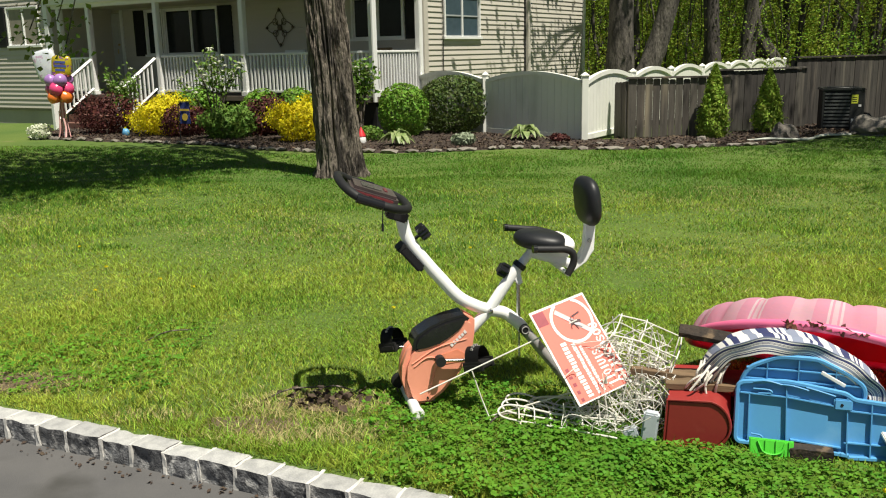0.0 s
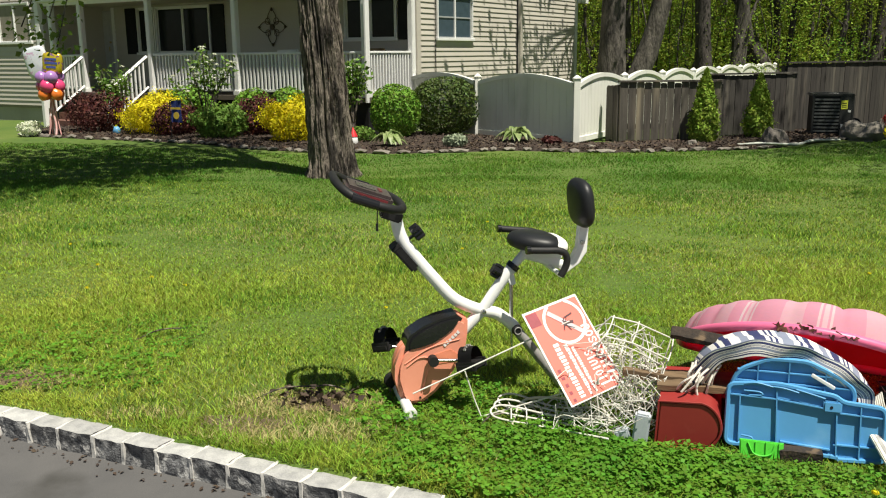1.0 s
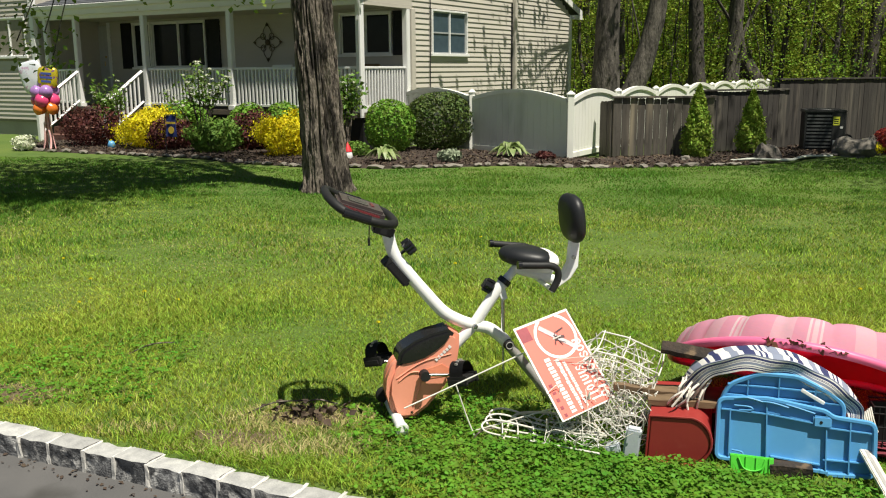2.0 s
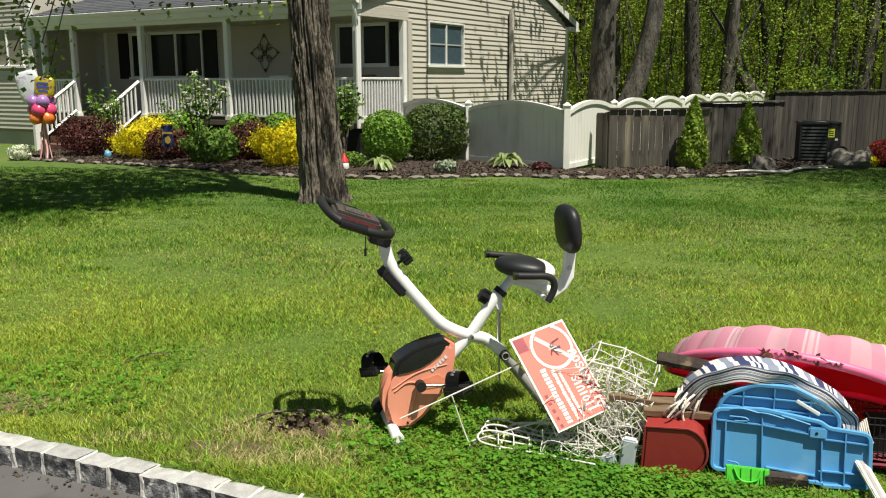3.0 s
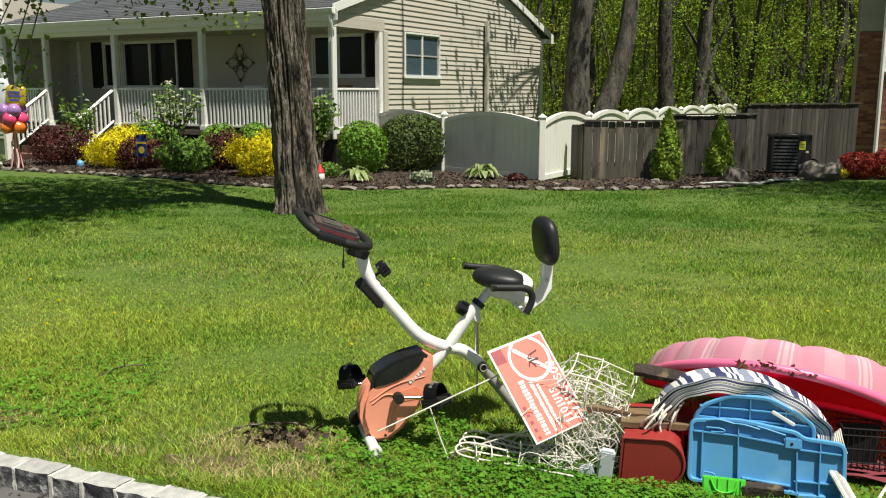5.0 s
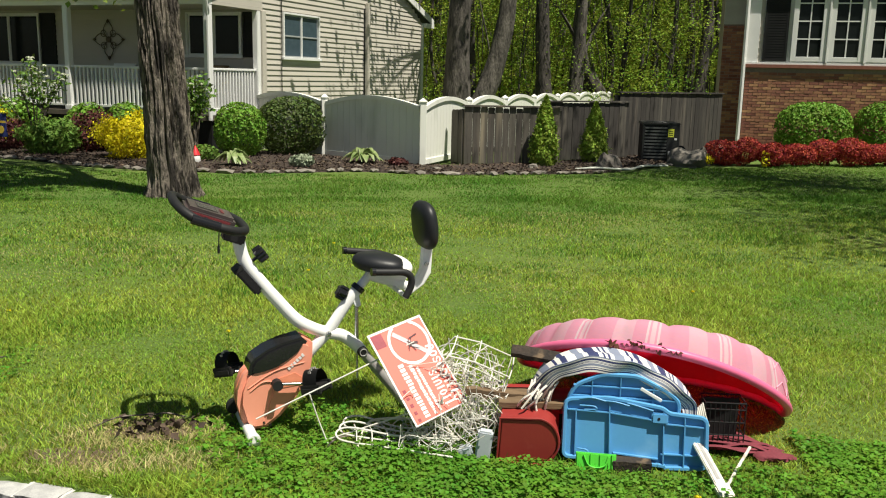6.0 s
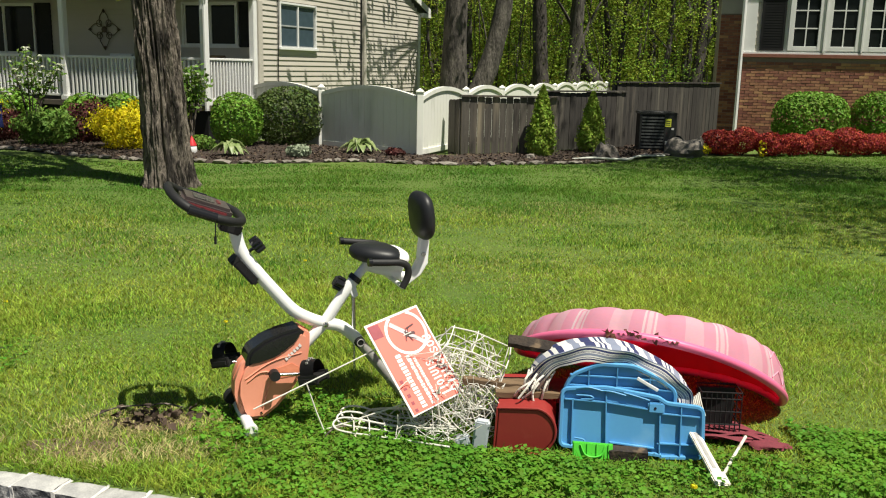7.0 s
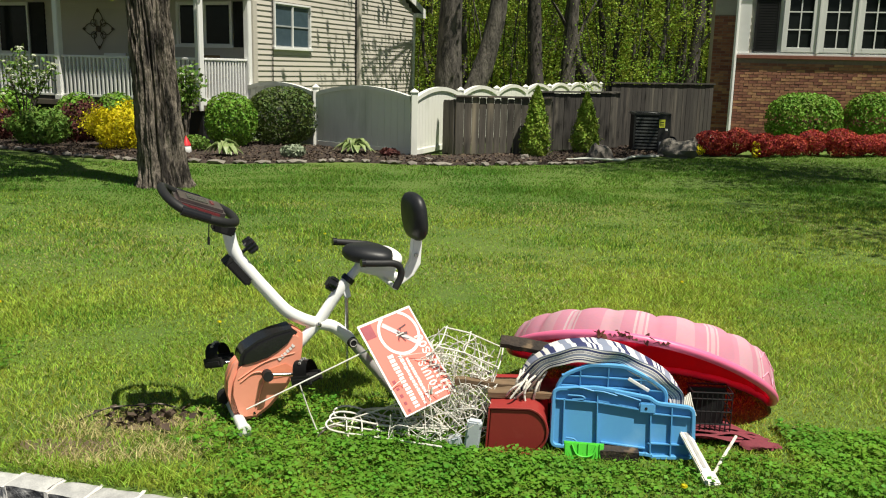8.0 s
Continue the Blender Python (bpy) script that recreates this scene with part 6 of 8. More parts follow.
def build_wire_deer():
    """A collapsed wire-frame lawn decoration with its tangled string of lights."""
    deer = thing("wire_decoration", HEAP, "collapsed white wire lawn decoration tangled with light strings", "lawn decoration")
    rng = random.Random(12)

    def wire(pts, r=0.0035, n=5, name="frame_wire", mat="wire", closed=False):
        pts = [(p[0], p[1], max(p[2], 0.012)) for p in pts]
        line = smooth_line(pts, n) if n > 1 else pts
        return part(name, sweep(line, r, 6), mat, deer)
    # standing part: two skewed panels joined by bars, filled with bent wires
    for dv, dz in ((0.05, 0.0), (0.26, 0.03)):
        q = [(-0.60, dv, 0.335 + dz), (-0.535, dv, 0.405 + dz), (-0.42, dv, 0.385 + dz), (-0.265, dv + 0.03, 0.315 + dz), (-0.30, dv - 0.03, 0.20), (-0.34, dv - 0.05, 0.10), (-0.57, dv, 0.14), (-0.60, dv, 0.335 + dz)]
        wire(q, 0.0038, 1)
        for k in range(5):
            z = 0.35 - 0.05 * k
            wire([(-0.66 + 0.02 * k, dv, z - 0.03 + dz), (-0.55, dv, z + 0.02 + dz), (-0.43, dv + rng.uniform(-0.03, 0.03), z + 0.01), (-0.30, dv, z - 0.05)], 0.0026)
        for k in range(7):
            u = -0.565 + 0.045 * k
            wire([(u, dv, 0.395 + dz - 0.014 * k), (u + rng.uniform(-0.025, 0.025), dv, 0.28), (u - 0.02, dv - 0.02, 0.13)], 0.0026)
    for u, z in ((-0.535, 0.405), (-0.42, 0.385), (-0.265, 0.315), (-0.34, 0.11), (-0.57, 0.15), (-0.60, 0.335), (-0.48, 0.30), (-0.36, 0.27)):
        wire([(u, 0.05, z), (u + 0.01, 0.15, z + 0.02), (u + 0.01, 0.28, z + 0.03)], 0.0032, 3)
    # loose wires across the yard sign's edge
    for k in range(4):
        z = 0.27 + 0.03 * k
        wire([(-0.80 + 0.015 * k, 0.02, z - 0.03), (-0.72, 0.0 + rng.uniform(-0.02, 0.02), z + rng.uniform(-0.01, 0.02)), (-0.62, 0.03, z + 0.015), (-0.50, 0.06, z + 0.02)], 0.0014, 5, "light_string")
    for k in range(46):
        u, v, z = rng.uniform(-0.62, -0.30), rng.uniform(0.03, 0.28), rng.uniform(0.14, 0.37)
        z = min(z, 0.40 - max(0, u + 0.5) * 0.4)
        r = rng.uniform(0.02, 0.06)
        a = rng.uniform(0, 6.28)
        wire([(u + r * math.cos(a + t), v + 0.02 * math.sin(t * 2 + a), z + r * 0.8 * math.sin(a + t)) for t in (0, 1.1, 2.2, 3.3, 4.4)], 0.0017, 4, "light_string")
    # lying leg: long narrow loops
    for k, (v, s) in enumerate(((-0.04, 0.0), (-0.11, 0.02), (0.03, -0.02))):
        wire([(-0.46, v - 0.02, 0.07 + 0.02 * k), (-0.72, v + s, 0.065), (-0.93, v + 0.03, 0.085), (-1.0, v + 0.02, 0.08), (-1.01, v - 0.02, 0.065), (-0.95, v - 0.045, 0.05), (-0.7, v - 0.06, 0.04), (-0.48, v - 0.10, 0.04)], 0.0045)
    for k in range(7):
        u = -0.96 + 0.07 * k
        wire([(u, 0.0, 0.07), (u + 0.03, -0.08, 0.075), (u + 0.05, -0.16, 0.04)], 0.003)
    # light strings
    for i in range(58):
        u, v = rng.uniform(-0.60, -0.33), rng.uniform(-0.16, 0.2)
        top = 0.30 if u > -0.55 else 0.16
        pts = []
        for k in range(5):
            pts.append((u, v, rng.uniform(0.02, top)))
            u = min(max(u + rng.uniform(-0.12, 0.12), -0.72), -0.27)
            v = min(max(v + rng.uniform(-0.09, 0.09), -0.18), 0.28)
        wire(pts, 0.0018, 5, "light_string")
    for i in range(16):
        u = -0.70 + rng.uniform(-0.26, 0.1)
        wire([(u, rng.uniform(-0.05, 0.15), 0.02), (u + 0.06, rng.uniform(-0.05, 0.15), rng.uniform(0.03, 0.07)), (u + 0.14, rng.uniform(-0.1, 0.1), 0.02), (u + 0.2, rng.uniform(-0.1, 0.1), 0.04)], 0.0028, 5, "light_string")
    for i in range(18):
        z0 = rng.uniform(0.24, 0.42)
        u = rng.uniform(-0.62, -0.3)
        wire([(u, rng.uniform(0.04, 0.27), z0), (u + rng.uniform(-0.1, 0.1), rng.uniform(0.04, 0.27), z0 - 0.05), (u + rng.uniform(-0.12, 0.12), rng.uniform(0.04, 0.27), rng.uniform(0.18, 0.42))], 0.0024, 5, "light_string")
    for i in range(30):
        c = Vector((rng.uniform(-0.66, -0.3), rng.uniform(-0.16, 0.22), rng.uniform(0.03, 0.3)))
        d = Vector((rng.uniform(-1, 1), rng.uniform(-1, 1), rng.uniform(-0.5, 1))).normalized() * 0.034
        part("bulb_socket", sweep([c, c + d * 0.5, c + d], [0.007, 0.006, 0.002], 7), "wire", deer)
    wire([(-0.86, -0.19, 0.01), (-0.91, -0.14, 0.012), (-0.91, -0.02, 0.05), (-0.87, 0.03, 0.085), (-0.70, 0.04, 0.10), (-0.58, 0.03, 0.10), (-0.50, -0.02, 0.06), (-0.46, -0.06, 0.03)], 0.0065, 6, "supply_cable", "cable")
    for x, z, w, h, a in ((-0.352, 0.075, 0.065, 0.14, 6), (-0.43, 0.04, 0.06, 0.05, -20)):
        part("adapter_box", box(-w / 2, w / 2, -0.025, 0.025, -h / 2, h / 2, 0.008, m=Matrix.Translation((x, -0.14, z)) @ Matrix.Rotation(radians(a), 4, "Y")), "adapter", deer, "pale grey plastic adapter", smooth=40)


def build_red_box():
    bx = thing("red_mailbox", HEAP, "faded red metal mailbox lying on its side in the grass", "mailbox")
    out = [(-0.295, 0.010)] + [(-0.13 + 0.098 * math.cos(a), 0.110 + 0.105 * math.sin(a)) for a in [radians(-80 + 160 * i / 14) for i in range(15)]] + [(-0.285, 0.206)]
    body = part("body", extrude_outline(out, -0.135, 0.30, 0.004), "red_tin", bx, "red sheet metal body", smooth=30)
    mid = (-0.17, 0.107)
    rim = [(mid[0] + (x - mid[0]) * 1.0, -0.142, mid[1] + (z - mid[1]) * 1.0) for x, z in out]
    part("rim", sweep(rim, 0.006, 6, closed=True, up=(0, 1, 0)), "red_tin", body, smooth=60)
    part("door", extrude_outline([(mid[0] + (x - mid[0]) * 0.93, mid[1] + (z - mid[1]) * 0.93) for x, z in out], -0.142, -0.134, 0.002), "red_tin", bx, smooth=30)


def build_blue_lids():
    def tray(name, m, outline, ribs_u, ribs_v, label, notch=None):
        t = thing(name, HEAP @ m, label, "plastic tray")
        part("plate", extrude_outline(outline, 0.012, 0.02, 0.002), "blue", t, smooth=30)
        ring = [(x, 0.004, z) for x, z in outline]
        part("rim", sweep(ring, 0.010, 6, closed=True, up=(0, 1, 0), flat=1.3), "blue", t, smooth=40)
        for (x0, z0), (x1, z1) in ribs_u + ribs_v:
            d = Vector((x1 - x0, 0, z1 - z0))
            mm = Matrix.Translation((x0, 0.002, z0)) @ Matrix.Rotation(-math.atan2(d.z, d.x), 4, "Y")
            part("rib", box(0, d.length, -0.008, 0.012, -0.003, 0.003, 0.001, m=mm), "blue", t)
        return t

    def rounded(pts, r=0.03, n=5):
        out = []
        k = len(pts)
        for i in range(k):
            p, a, b = Vector(pts[i]), Vector(pts[i - 1]), Vector(pts[(i + 1) % k])
            ra = min(r, (a - p).length * 0.45, (b - p).length * 0.45)
            s, e = p + (a - p).normalized() * ra, p + (b - p).normalized() * ra
            for j in range(n + 1):
                t = j / n
                q = s * (1 - t) ** 2 + p * 2 * t * (1 - t) + e * t * t
                out.append((q.x, q.y))
        return out
    low = rounded([(-0.012, 0.035), (0.19, 0.038), (0.415, 0.024), (0.42, 0.015), (0.592, 0.024), (0.585, 0.24), (0.43, 0.25), (0.40, 0.272), (0.175, 0.302), (-0.01, 0.285)])
    t = tray("blue_tray", Matrix.Translation((0, -0.105, 0.0)) @ Matrix.Rotation(radians(-9), 4, "X"), low,
             [((0.0, 0.242), (0.18, 0.238)), ((0.18, 0.238), (0.40, 0.215)), ((0.41, 0.205), (0.575, 0.200)), ((0.40, 0.075), (0.585, 0.078)), ((0.20, 0.065), (0.39, 0.052))],
             [((0.038, 0.05), (0.036, 0.245)), ((0.185, 0.045), (0.176, 0.295)), ((0.412, 0.03), (0.405, 0.265)), ((0.497, 0.025), (0.495, 0.24))], "bright blue ribbed plastic tray standing on edge")
    part("latch", box(0.355, 0.425, -0.012, 0.012, 0.205, 0.252, 0.006), "blue", t)
    part("latch_hole", lathe([(0.006, -0.001), (0.006, 0.002)], 10, Matrix.Translation((0.385, -0.012, 0.228)) @ Matrix.Rotation(radians(90), 4, "X")), "black", t)
    part("clip", sweep(smooth_line([(0.05, 0.0, 0.075), (0.09, -0.006, 0.07), (0.09, -0.006, 0.045), (0.06, -0.004, 0.04), (0.05, 0.0, 0.055)], 4), 0.004, 6), "blue", t)
    part("clip", sweep(smooth_line([(0.05, 0.0, 0.262), (0.11, -0.006, 0.262), (0.12, -0.006, 0.25), (0.07, 0.0, 0.245)], 4), 0.004, 6), "blue", t)
    for k in range(3):
        part("cord", sweep(smooth_line([(0.05 + 0.1 * k, -0.006, 0.292 - 0.003 * k), (0.10 + 0.1 * k, -0.012, 0.300 - 0.012 * k), (0.16 + 0.1 * k, -0.008, 0.288 - 0.014 * k)], 4), 0.004, 6), "blue", t)
    up = rounded([(0.0, 0.05), (0.47, 0.05), (0.47, 0.30), (0.41, 0.345), (0.29, 0.40), (0.14, 0.40), (0.03, 0.345), (0.0, 0.28)])
    tray("blue_tray", Matrix.Translation((0.0, -0.045, -0.005)) @ Matrix.Rotation(radians(-1), 4, "X"), up,
         [((0.01, 0.30), (0.46, 0.30)), ((0.02, 0.345), (0.42, 0.345))], [((0.10, 0.06), (0.10, 0.385)), ((0.22, 0.06), (0.22, 0.40)), ((0.36, 0.06), (0.36, 0.375))], "bright blue ribbed plastic tray behind another")
    g = thing("green_toy", HEAP @ pose(0.125, -0.17, 0.0, -12, 0, 3), "bright green plastic toy part under the blue tray", "toy")
    part("shell", extrude_outline([(-0.082, 0.085), (0.088, 0.08), (0.086, 0.01), (0.06, 0.004), (0.045, 0.012), (0.0, -0.004), (-0.045, 0.006), (-0.06, 0.0), (-0.08, 0.012)], 0.0, 0.02, 0.004), "green", g, smooth=30)
    part("rib", sweep(smooth_line([(-0.05, -0.004, 0.075), (-0.03, -0.006, 0.035), (0.005, -0.006, 0.024), (0.04, -0.006, 0.035), (0.055, -0.004, 0.072)], 5), 0.004, 6), "green", g)
    for x in (-0.02, 0.02, 0.07):
        part("rib", sweep([(x, -0.004, 0.08), (x, -0.004, 0.02)], 0.003, 6), "green", g)


def build_towel():
    """A striped beach towel draped in an arch over the trays, with a knotted fringe."""
    towel = thing("beach_towel", HEAP, "white beach towel with navy stripes draped over blue trays", "towel")
    spine = smooth_line([(-0.150, 0.05, 0.225), (-0.135, 0.03, 0.315), (-0.06, 0.01, 0.395), (0.05, 0.0, 0.438), (0.17, 0.0, 0.448), (0.28, 0.0, 0.432), (0.38, 0.0, 0.388), (0.47, 0.0, 0.335), (0.525, 0.0, 0.27), (0.54, 0.02, 0.20)], 7)
    bm = bmesh.new()
    uv = bm.loops.layers.uv.new("UVMap")
    rows, n = [], len(spine)
    for i, p in enumerate(spine):
        d = (spine[min(i + 1, n - 1)] - spine[max(i - 1, 0)]).normalized()
        up = Vector((-d.z, 0, d.x))
        row = []
        for k in range(13):
            t = k / 12
            fold = 0.004 * math.sin(t * 17 + i * 0.12) + 0.005 * noise.noise(Vector((i * 0.2, t * 4, 1)))
            q = p + Vector((0, -0.02 + 0.24 * t, 0)) + up * (0.012 + fold - 0.04 * max(0, 0.28 - t) * 3 - 0.05 * max(0, t - 0.7) * 3)
            row.append((bm.verts.new(q), t, i / n))
        rows.append(row)
    for i in range(n - 1):
        for k in range(12):
            quad = (rows[i][k], rows[i + 1][k], rows[i + 1][k + 1], rows[i][k + 1])
            f = bm.faces.new([q[0] for q in quad])
            for l, q in zip(f.loops, quad):
                along_it = q[2]
                l[uv].uv = (along_it * 0.95 + q[1] * 0.06, q[1])
    bmesh.ops.recalc_face_normals(bm, faces=bm.faces)
    bmesh.ops.solidify(bm, geom=bm.faces, thickness=0.006)
    part("cloth", bm, "towel", towel, "striped woven cloth", smooth=70)
    # the nearer, folded-under hem
    bm = bmesh.new()
    uv = bm.loops.layers.uv.new("UVMap")
    rows = []
    for i, p in enumerate(spine):
        d = (spine[min(i + 1, n - 1)] - spine[max(i - 1, 0)]).normalized()
        up = Vector((-d.z, 0, d.x))
        row = []
        for k in range(6):
            t = k / 5
            q = p + Vector((0, -0.028 + 0.012 * math.sin(i * 0.35 + t * 2), 0)) + up * (0.020 - 0.066 * t + 0.004 * math.sin(i * 0.6))
            row.append((bm.verts.new(q), t))
        rows.append(row)
    for i in range(n - 1):
        for k in range(5):
            quad = (rows[i][k], rows[i + 1][k], rows[i + 1][k + 1], rows[i][k + 1])
            f = bm.faces.new([q[0] for q in quad])
            for l, q in zip(f.loops, quad):
                l[uv].uv = (0.02 + q[1] * 0.285, 0)
    bmesh.ops.recalc_face_normals(bm, faces=bm.faces)
    bmesh.ops.solidify(bm, geom=bm.faces, thickness=0.005)
    part("hem", bm, "towel", towel, smooth=70)
    rng = random.Random(5)
    for i in range(22):
        a = Vector((-0.155 + 0.105 * i / 22 + rng.uniform(-0.01, 0.01), rng.uniform(-0.05, 0.1), 0.315 + 0.02 * math.sin(i)))
        e = a + Vector((rng.uniform(-0.09, 0.02), rng.uniform(-0.08, 0.02), -rng.uniform(0.07, 0.14)))
        part("fringe", sweep(smooth_line([a, a.lerp(e, 0.5) + Vector((rng.uniform(-0.02, 0.02), -0.02, 0.01)), e], 4), 0.005, 6), "fringe", towel)
    for i in range(7):
        a = Vector((0.535 + 0.01 * i, 0.0 + 0.02 * i, 0.24))
        part("fringe", sweep(smooth_line([a, a + Vector((0.012, -0.02, -0.05)), a + Vector((0.008 + 0.004 * i, -0.02, -0.10))], 3), 0.0045, 6), "fringe", towel)


def build_pool():
    """A shallow round plastic pool, upside down and propped on the heap."""
    pool = thing("wading_pool", HEAP, "faded pink plastic wading pool propped upside down on the heap", "wading pool")
    seg = 208
    nrm = Vector((0.14, 0.45, 0.88)).normalized()

    def rim(a):
        s, n = math.cos(a), math.sin(a)
        return Vector((0.425 + 0.66 * s, 0.62 - 0.46 * n, max(0.22 + 0.235 * n - 0.10 * s - 0.085 * s * s, 0.022)))
    centre = Vector((0.44, 0.66, 0.24))
    rings = []
    levels = [(1.0, 0.0), (0.99, 0.035), (0.975, 0.08), (0.955, 0.125), (0.93, 0.165), (0.88, 0.185), (0.6, 0.19), (0.2, 0.19)]
    for shrink, lift in levels:
        ring = []
        for k in range(seg):
            a = 2 * math.pi * k / seg
            flute = abs(math.sin(a * 10)) ** 0.55
            body = math.sin(math.pi * min(lift / 0.185, 1)) if lift < 0.185 else 0.25
            c = centre.lerp(rim(a), shrink * (1 + 0.022 * (flute - 0.5) * (0.35 + body) if lift > 0.01 else 1))
            ring.append(c + nrm * lift * (0.72 + 0.28 * min(max(math.cos(a), 0), 1)) * (1.0 + 0.10 * (flute - 0.6) * (1 if lift > 0.115 else 0)))
        rings.append(ring)

    def shell(offset, mat, name, label, flip):
        bm = bmesh.new()
        uv = bm.loops.layers.uv.new("UVMap")
        vv = [[bm.verts.new(p - nrm * offset + (centre - p) * (0.02 if offset else 0)) for p in ring] for ring in rings]
        for i in range(len(vv) - 1):
            for k in range(seg):
                q = [(vv[i][k], k), (vv[i][(k + 1) % seg], k + 1), (vv[i + 1][(k + 1) % seg], k + 1), (vv[i + 1][k], k)]
                if flip:
                    q = q[::-1]
                f = bm.faces.new([x[0] for x in q])
                for l, x in zip(f.loops, q):
                    l[uv].uv = (x[1] / seg * 3.0, i / len(vv))
        f = bm.faces.new(vv[-1] if not flip else vv[-1][::-1])
        return part(name, bm, mat, pool, label, smooth=50)
    shell(0.0, "pool_out", "outer_wall", "sun-faded pink fluted outside", False)
    shell(0.012, "pool_in", "inner_wall", "glossy red inside", True)
    # raised chevrons on the outside
    for k in (0, 1, 2, 26, 27, 28, 29):
        for s in (-1, 1):
            a0 = 2 * math.pi * (k + 0.5) / 30
            i0, i1 = int(a0 / (2 * math.pi) * seg) % seg, int((a0 + s * 0.085) / (2 * math.pi) * seg) % seg
            for lo, hi in ((2, 1), (4, 3)):
                p, q = rings[lo][i0] + nrm * 0.002, rings[hi][i1] + nrm * 0.002
                part("chevron", sweep([p + (p - centre) * 0.004, q + (q - centre) * 0.004], 0.0028, 5), "pool_pale", pool)
    part("rim", sweep([rim(2 * math.pi * k / 96) for k in range(96)], 0.021, 10, closed=True, up=nrm), "pool_rim", pool, "rolled pink rim", smooth=70)


def build_heap_rest():
    def plank(a, b, w, h, mat, label, name="plank", roll=0):
        a, b = Vector(a), Vector(b)
        m = HEAP @ Matrix.Translation(a) @ (b - a).to_track_quat("X", "Z").to_matrix().to_4x4() @ Matrix.Rotation(radians(roll), 4, "X")
        t = thing(name, m, label, "wooden board", "boards in the heap")
        bm = box(0, (b - a).length, -w / 2, w / 2, -h / 2, h / 2)
        bmesh.ops.subdivide_edges(bm, edges=[e for e in bm.edges if e.calc_length() > w * 1.5], cuts=8)
        for v in bm.verts:
            v.co += Vector((noise.noise(v.co * 19), noise.noise(v.co * 23 + Vector((3, 0, 0))), noise.noise(v.co * 21 + Vector((0, 4, 0))))) * 0.006
        part("board", bm, mat, t, smooth=30)
    plank((-0.26, 0.13, 0.425), (0.06, 0.17, 0.375), 0.055, 0.03, "charred", "dark rotten board wedged under the pool rim", roll=35)
    plank((-0.45, 0.02, 0.262), (-0.10, 0.10, 0.215), 0.05, 0.03, "plank", "weathered brown stick across the wire decoration")
    plank((-0.31, 0.06, 0.225), (0.05, 0.10, 0.226), 0.20, 0.025, "plank", "brown board lying on the red mailbox")
    plank((-0.30, 0.24, 0.06), (0.10, 0.30, 0.06), 0.12, 0.09, "plank", "brown board on the ground under the heap")
    plank((-0.02, 0.02, 0.035), (0.50, 0.0, 0.035), 0.12, 0.065, "charred", "dark timber on the ground under the blue trays")
    plank((0.20, -0.12, 0.03), (0.36, -0.12, 0.03), 0.09, 0.05, "charred", "short dark block under the blue tray")
    # dark wire basket under the pool
    bas = thing("wire_basket", HEAP @ pose(0.70, 0.22, 0.02, 0, 0, 4), "black wire basket under the pool", "basket")
    for z in (0.0, 0.06, 0.12, 0.18, 0.21):
        part("ring_wire", sweep([(-0.09, -0.06, z), (0.09, -0.06, z), (0.09, 0.06, z), (-0.09, 0.06, z)], 0.004, 6, closed=True), "black", bas)
    for i in range(9):
        x = -0.09 + 0.18 * i / 8
        part("upright_wire", sweep([(x, -0.06, 0), (x, -0.06, 0.21)], 0.003, 6), "black", bas)
    part("floor", box(-0.09, 0.09, -0.06, 0.06, 0.0, 0.006), "black", bas)
    part("back_panel", box(-0.085, 0.085, 0.04, 0.056, 0.0, 0.2), "black", bas)
    # maroon straps under the pool
    cloth = thing("maroon_straps", HEAP, "faded maroon fabric straps trailing from under the pool", "fabric")
    rng = random.Random(8)
    for i in range(13):
        y = 0.10 + 0.02 * i
        pts = [(0.56, y, 0.03 + rng.uniform(0, 0.05)), (0.68, y - 0.02, 0.02 + rng.uniform(0, 0.04)), (0.80, y * 0.8 + 0.02, 0.02 + rng.uniform(0.01, 0.03)), (0.90, 0.16 + rng.uniform(-0.04, 0.06), 0.012 + rng.uniform(0.0, 0.03)), (0.96 + rng.uniform(-0.04, 0.06), 0.16 + rng.uniform(-0.07, 0.08), 0.008)]
        part("strap", sweep(smooth_line(pts, 5), 0.012, 6, flat=0.35), "maroon_cloth", cloth, smooth=60)
    bm = blob((0.075, 0.05, 0.02), 0.5, 3, 4, 3)
    bm.transform(Matrix.Translation((0.90, 0.11, 0.018)))
    part("bunched_cloth", bm, "maroon_cloth", cloth, smooth=60)
    # folding leg
    leg = thing("table_leg", HEAP, "dirty white folding table leg sticking out of the heap", "table leg")
    a, b = Vector((0.545, -0.03, 0.135)), Vector((0.64, -0.315, 0.012))
    m = Matrix.Translation(a) @ (b - a).to_track_quat("X", "Z").to_matrix().to_4x4()
    part("leg", box(0, (b - a).length, -0.024, 0.024, -0.009, 0.009, 0.004, m=m), "white_leg", leg, smooth=40)
    part("foot", box((b - a).length - 0.06, (b - a).length + 0.012, -0.033, 0.033, -0.013, 0.013, 0.005, m=m), "white_leg", leg, smooth=40)
    part("groove", box(0.02, (b - a).length - 0.08, -0.007, 0.007, 0.009, 0.011, m=m), "bike_grey", leg)
    part("brace", sweep([(0.80, 0.06, 0.07), (0.72, -0.10, 0.04), (0.655, -0.245, 0.022)], 0.007, 8), "white_leg", leg)
    # pale strip by the towel
    st = thing("white_strip", HEAP, "white plastic strip beside the towel", "strip")
    a, b = Vector((0.305, -0.045, 0.345)), Vector((0.395, -0.045, 0.295))
    m = Matrix.Translation(a) @ (b - a).to_track_quat("X", "Z").to_matrix().to_4x4()
    part("strip", box(0, (b - a).length, -0.006, 0.006, -0.007, 0.007, 0.002, m=m), "bike_white", st)
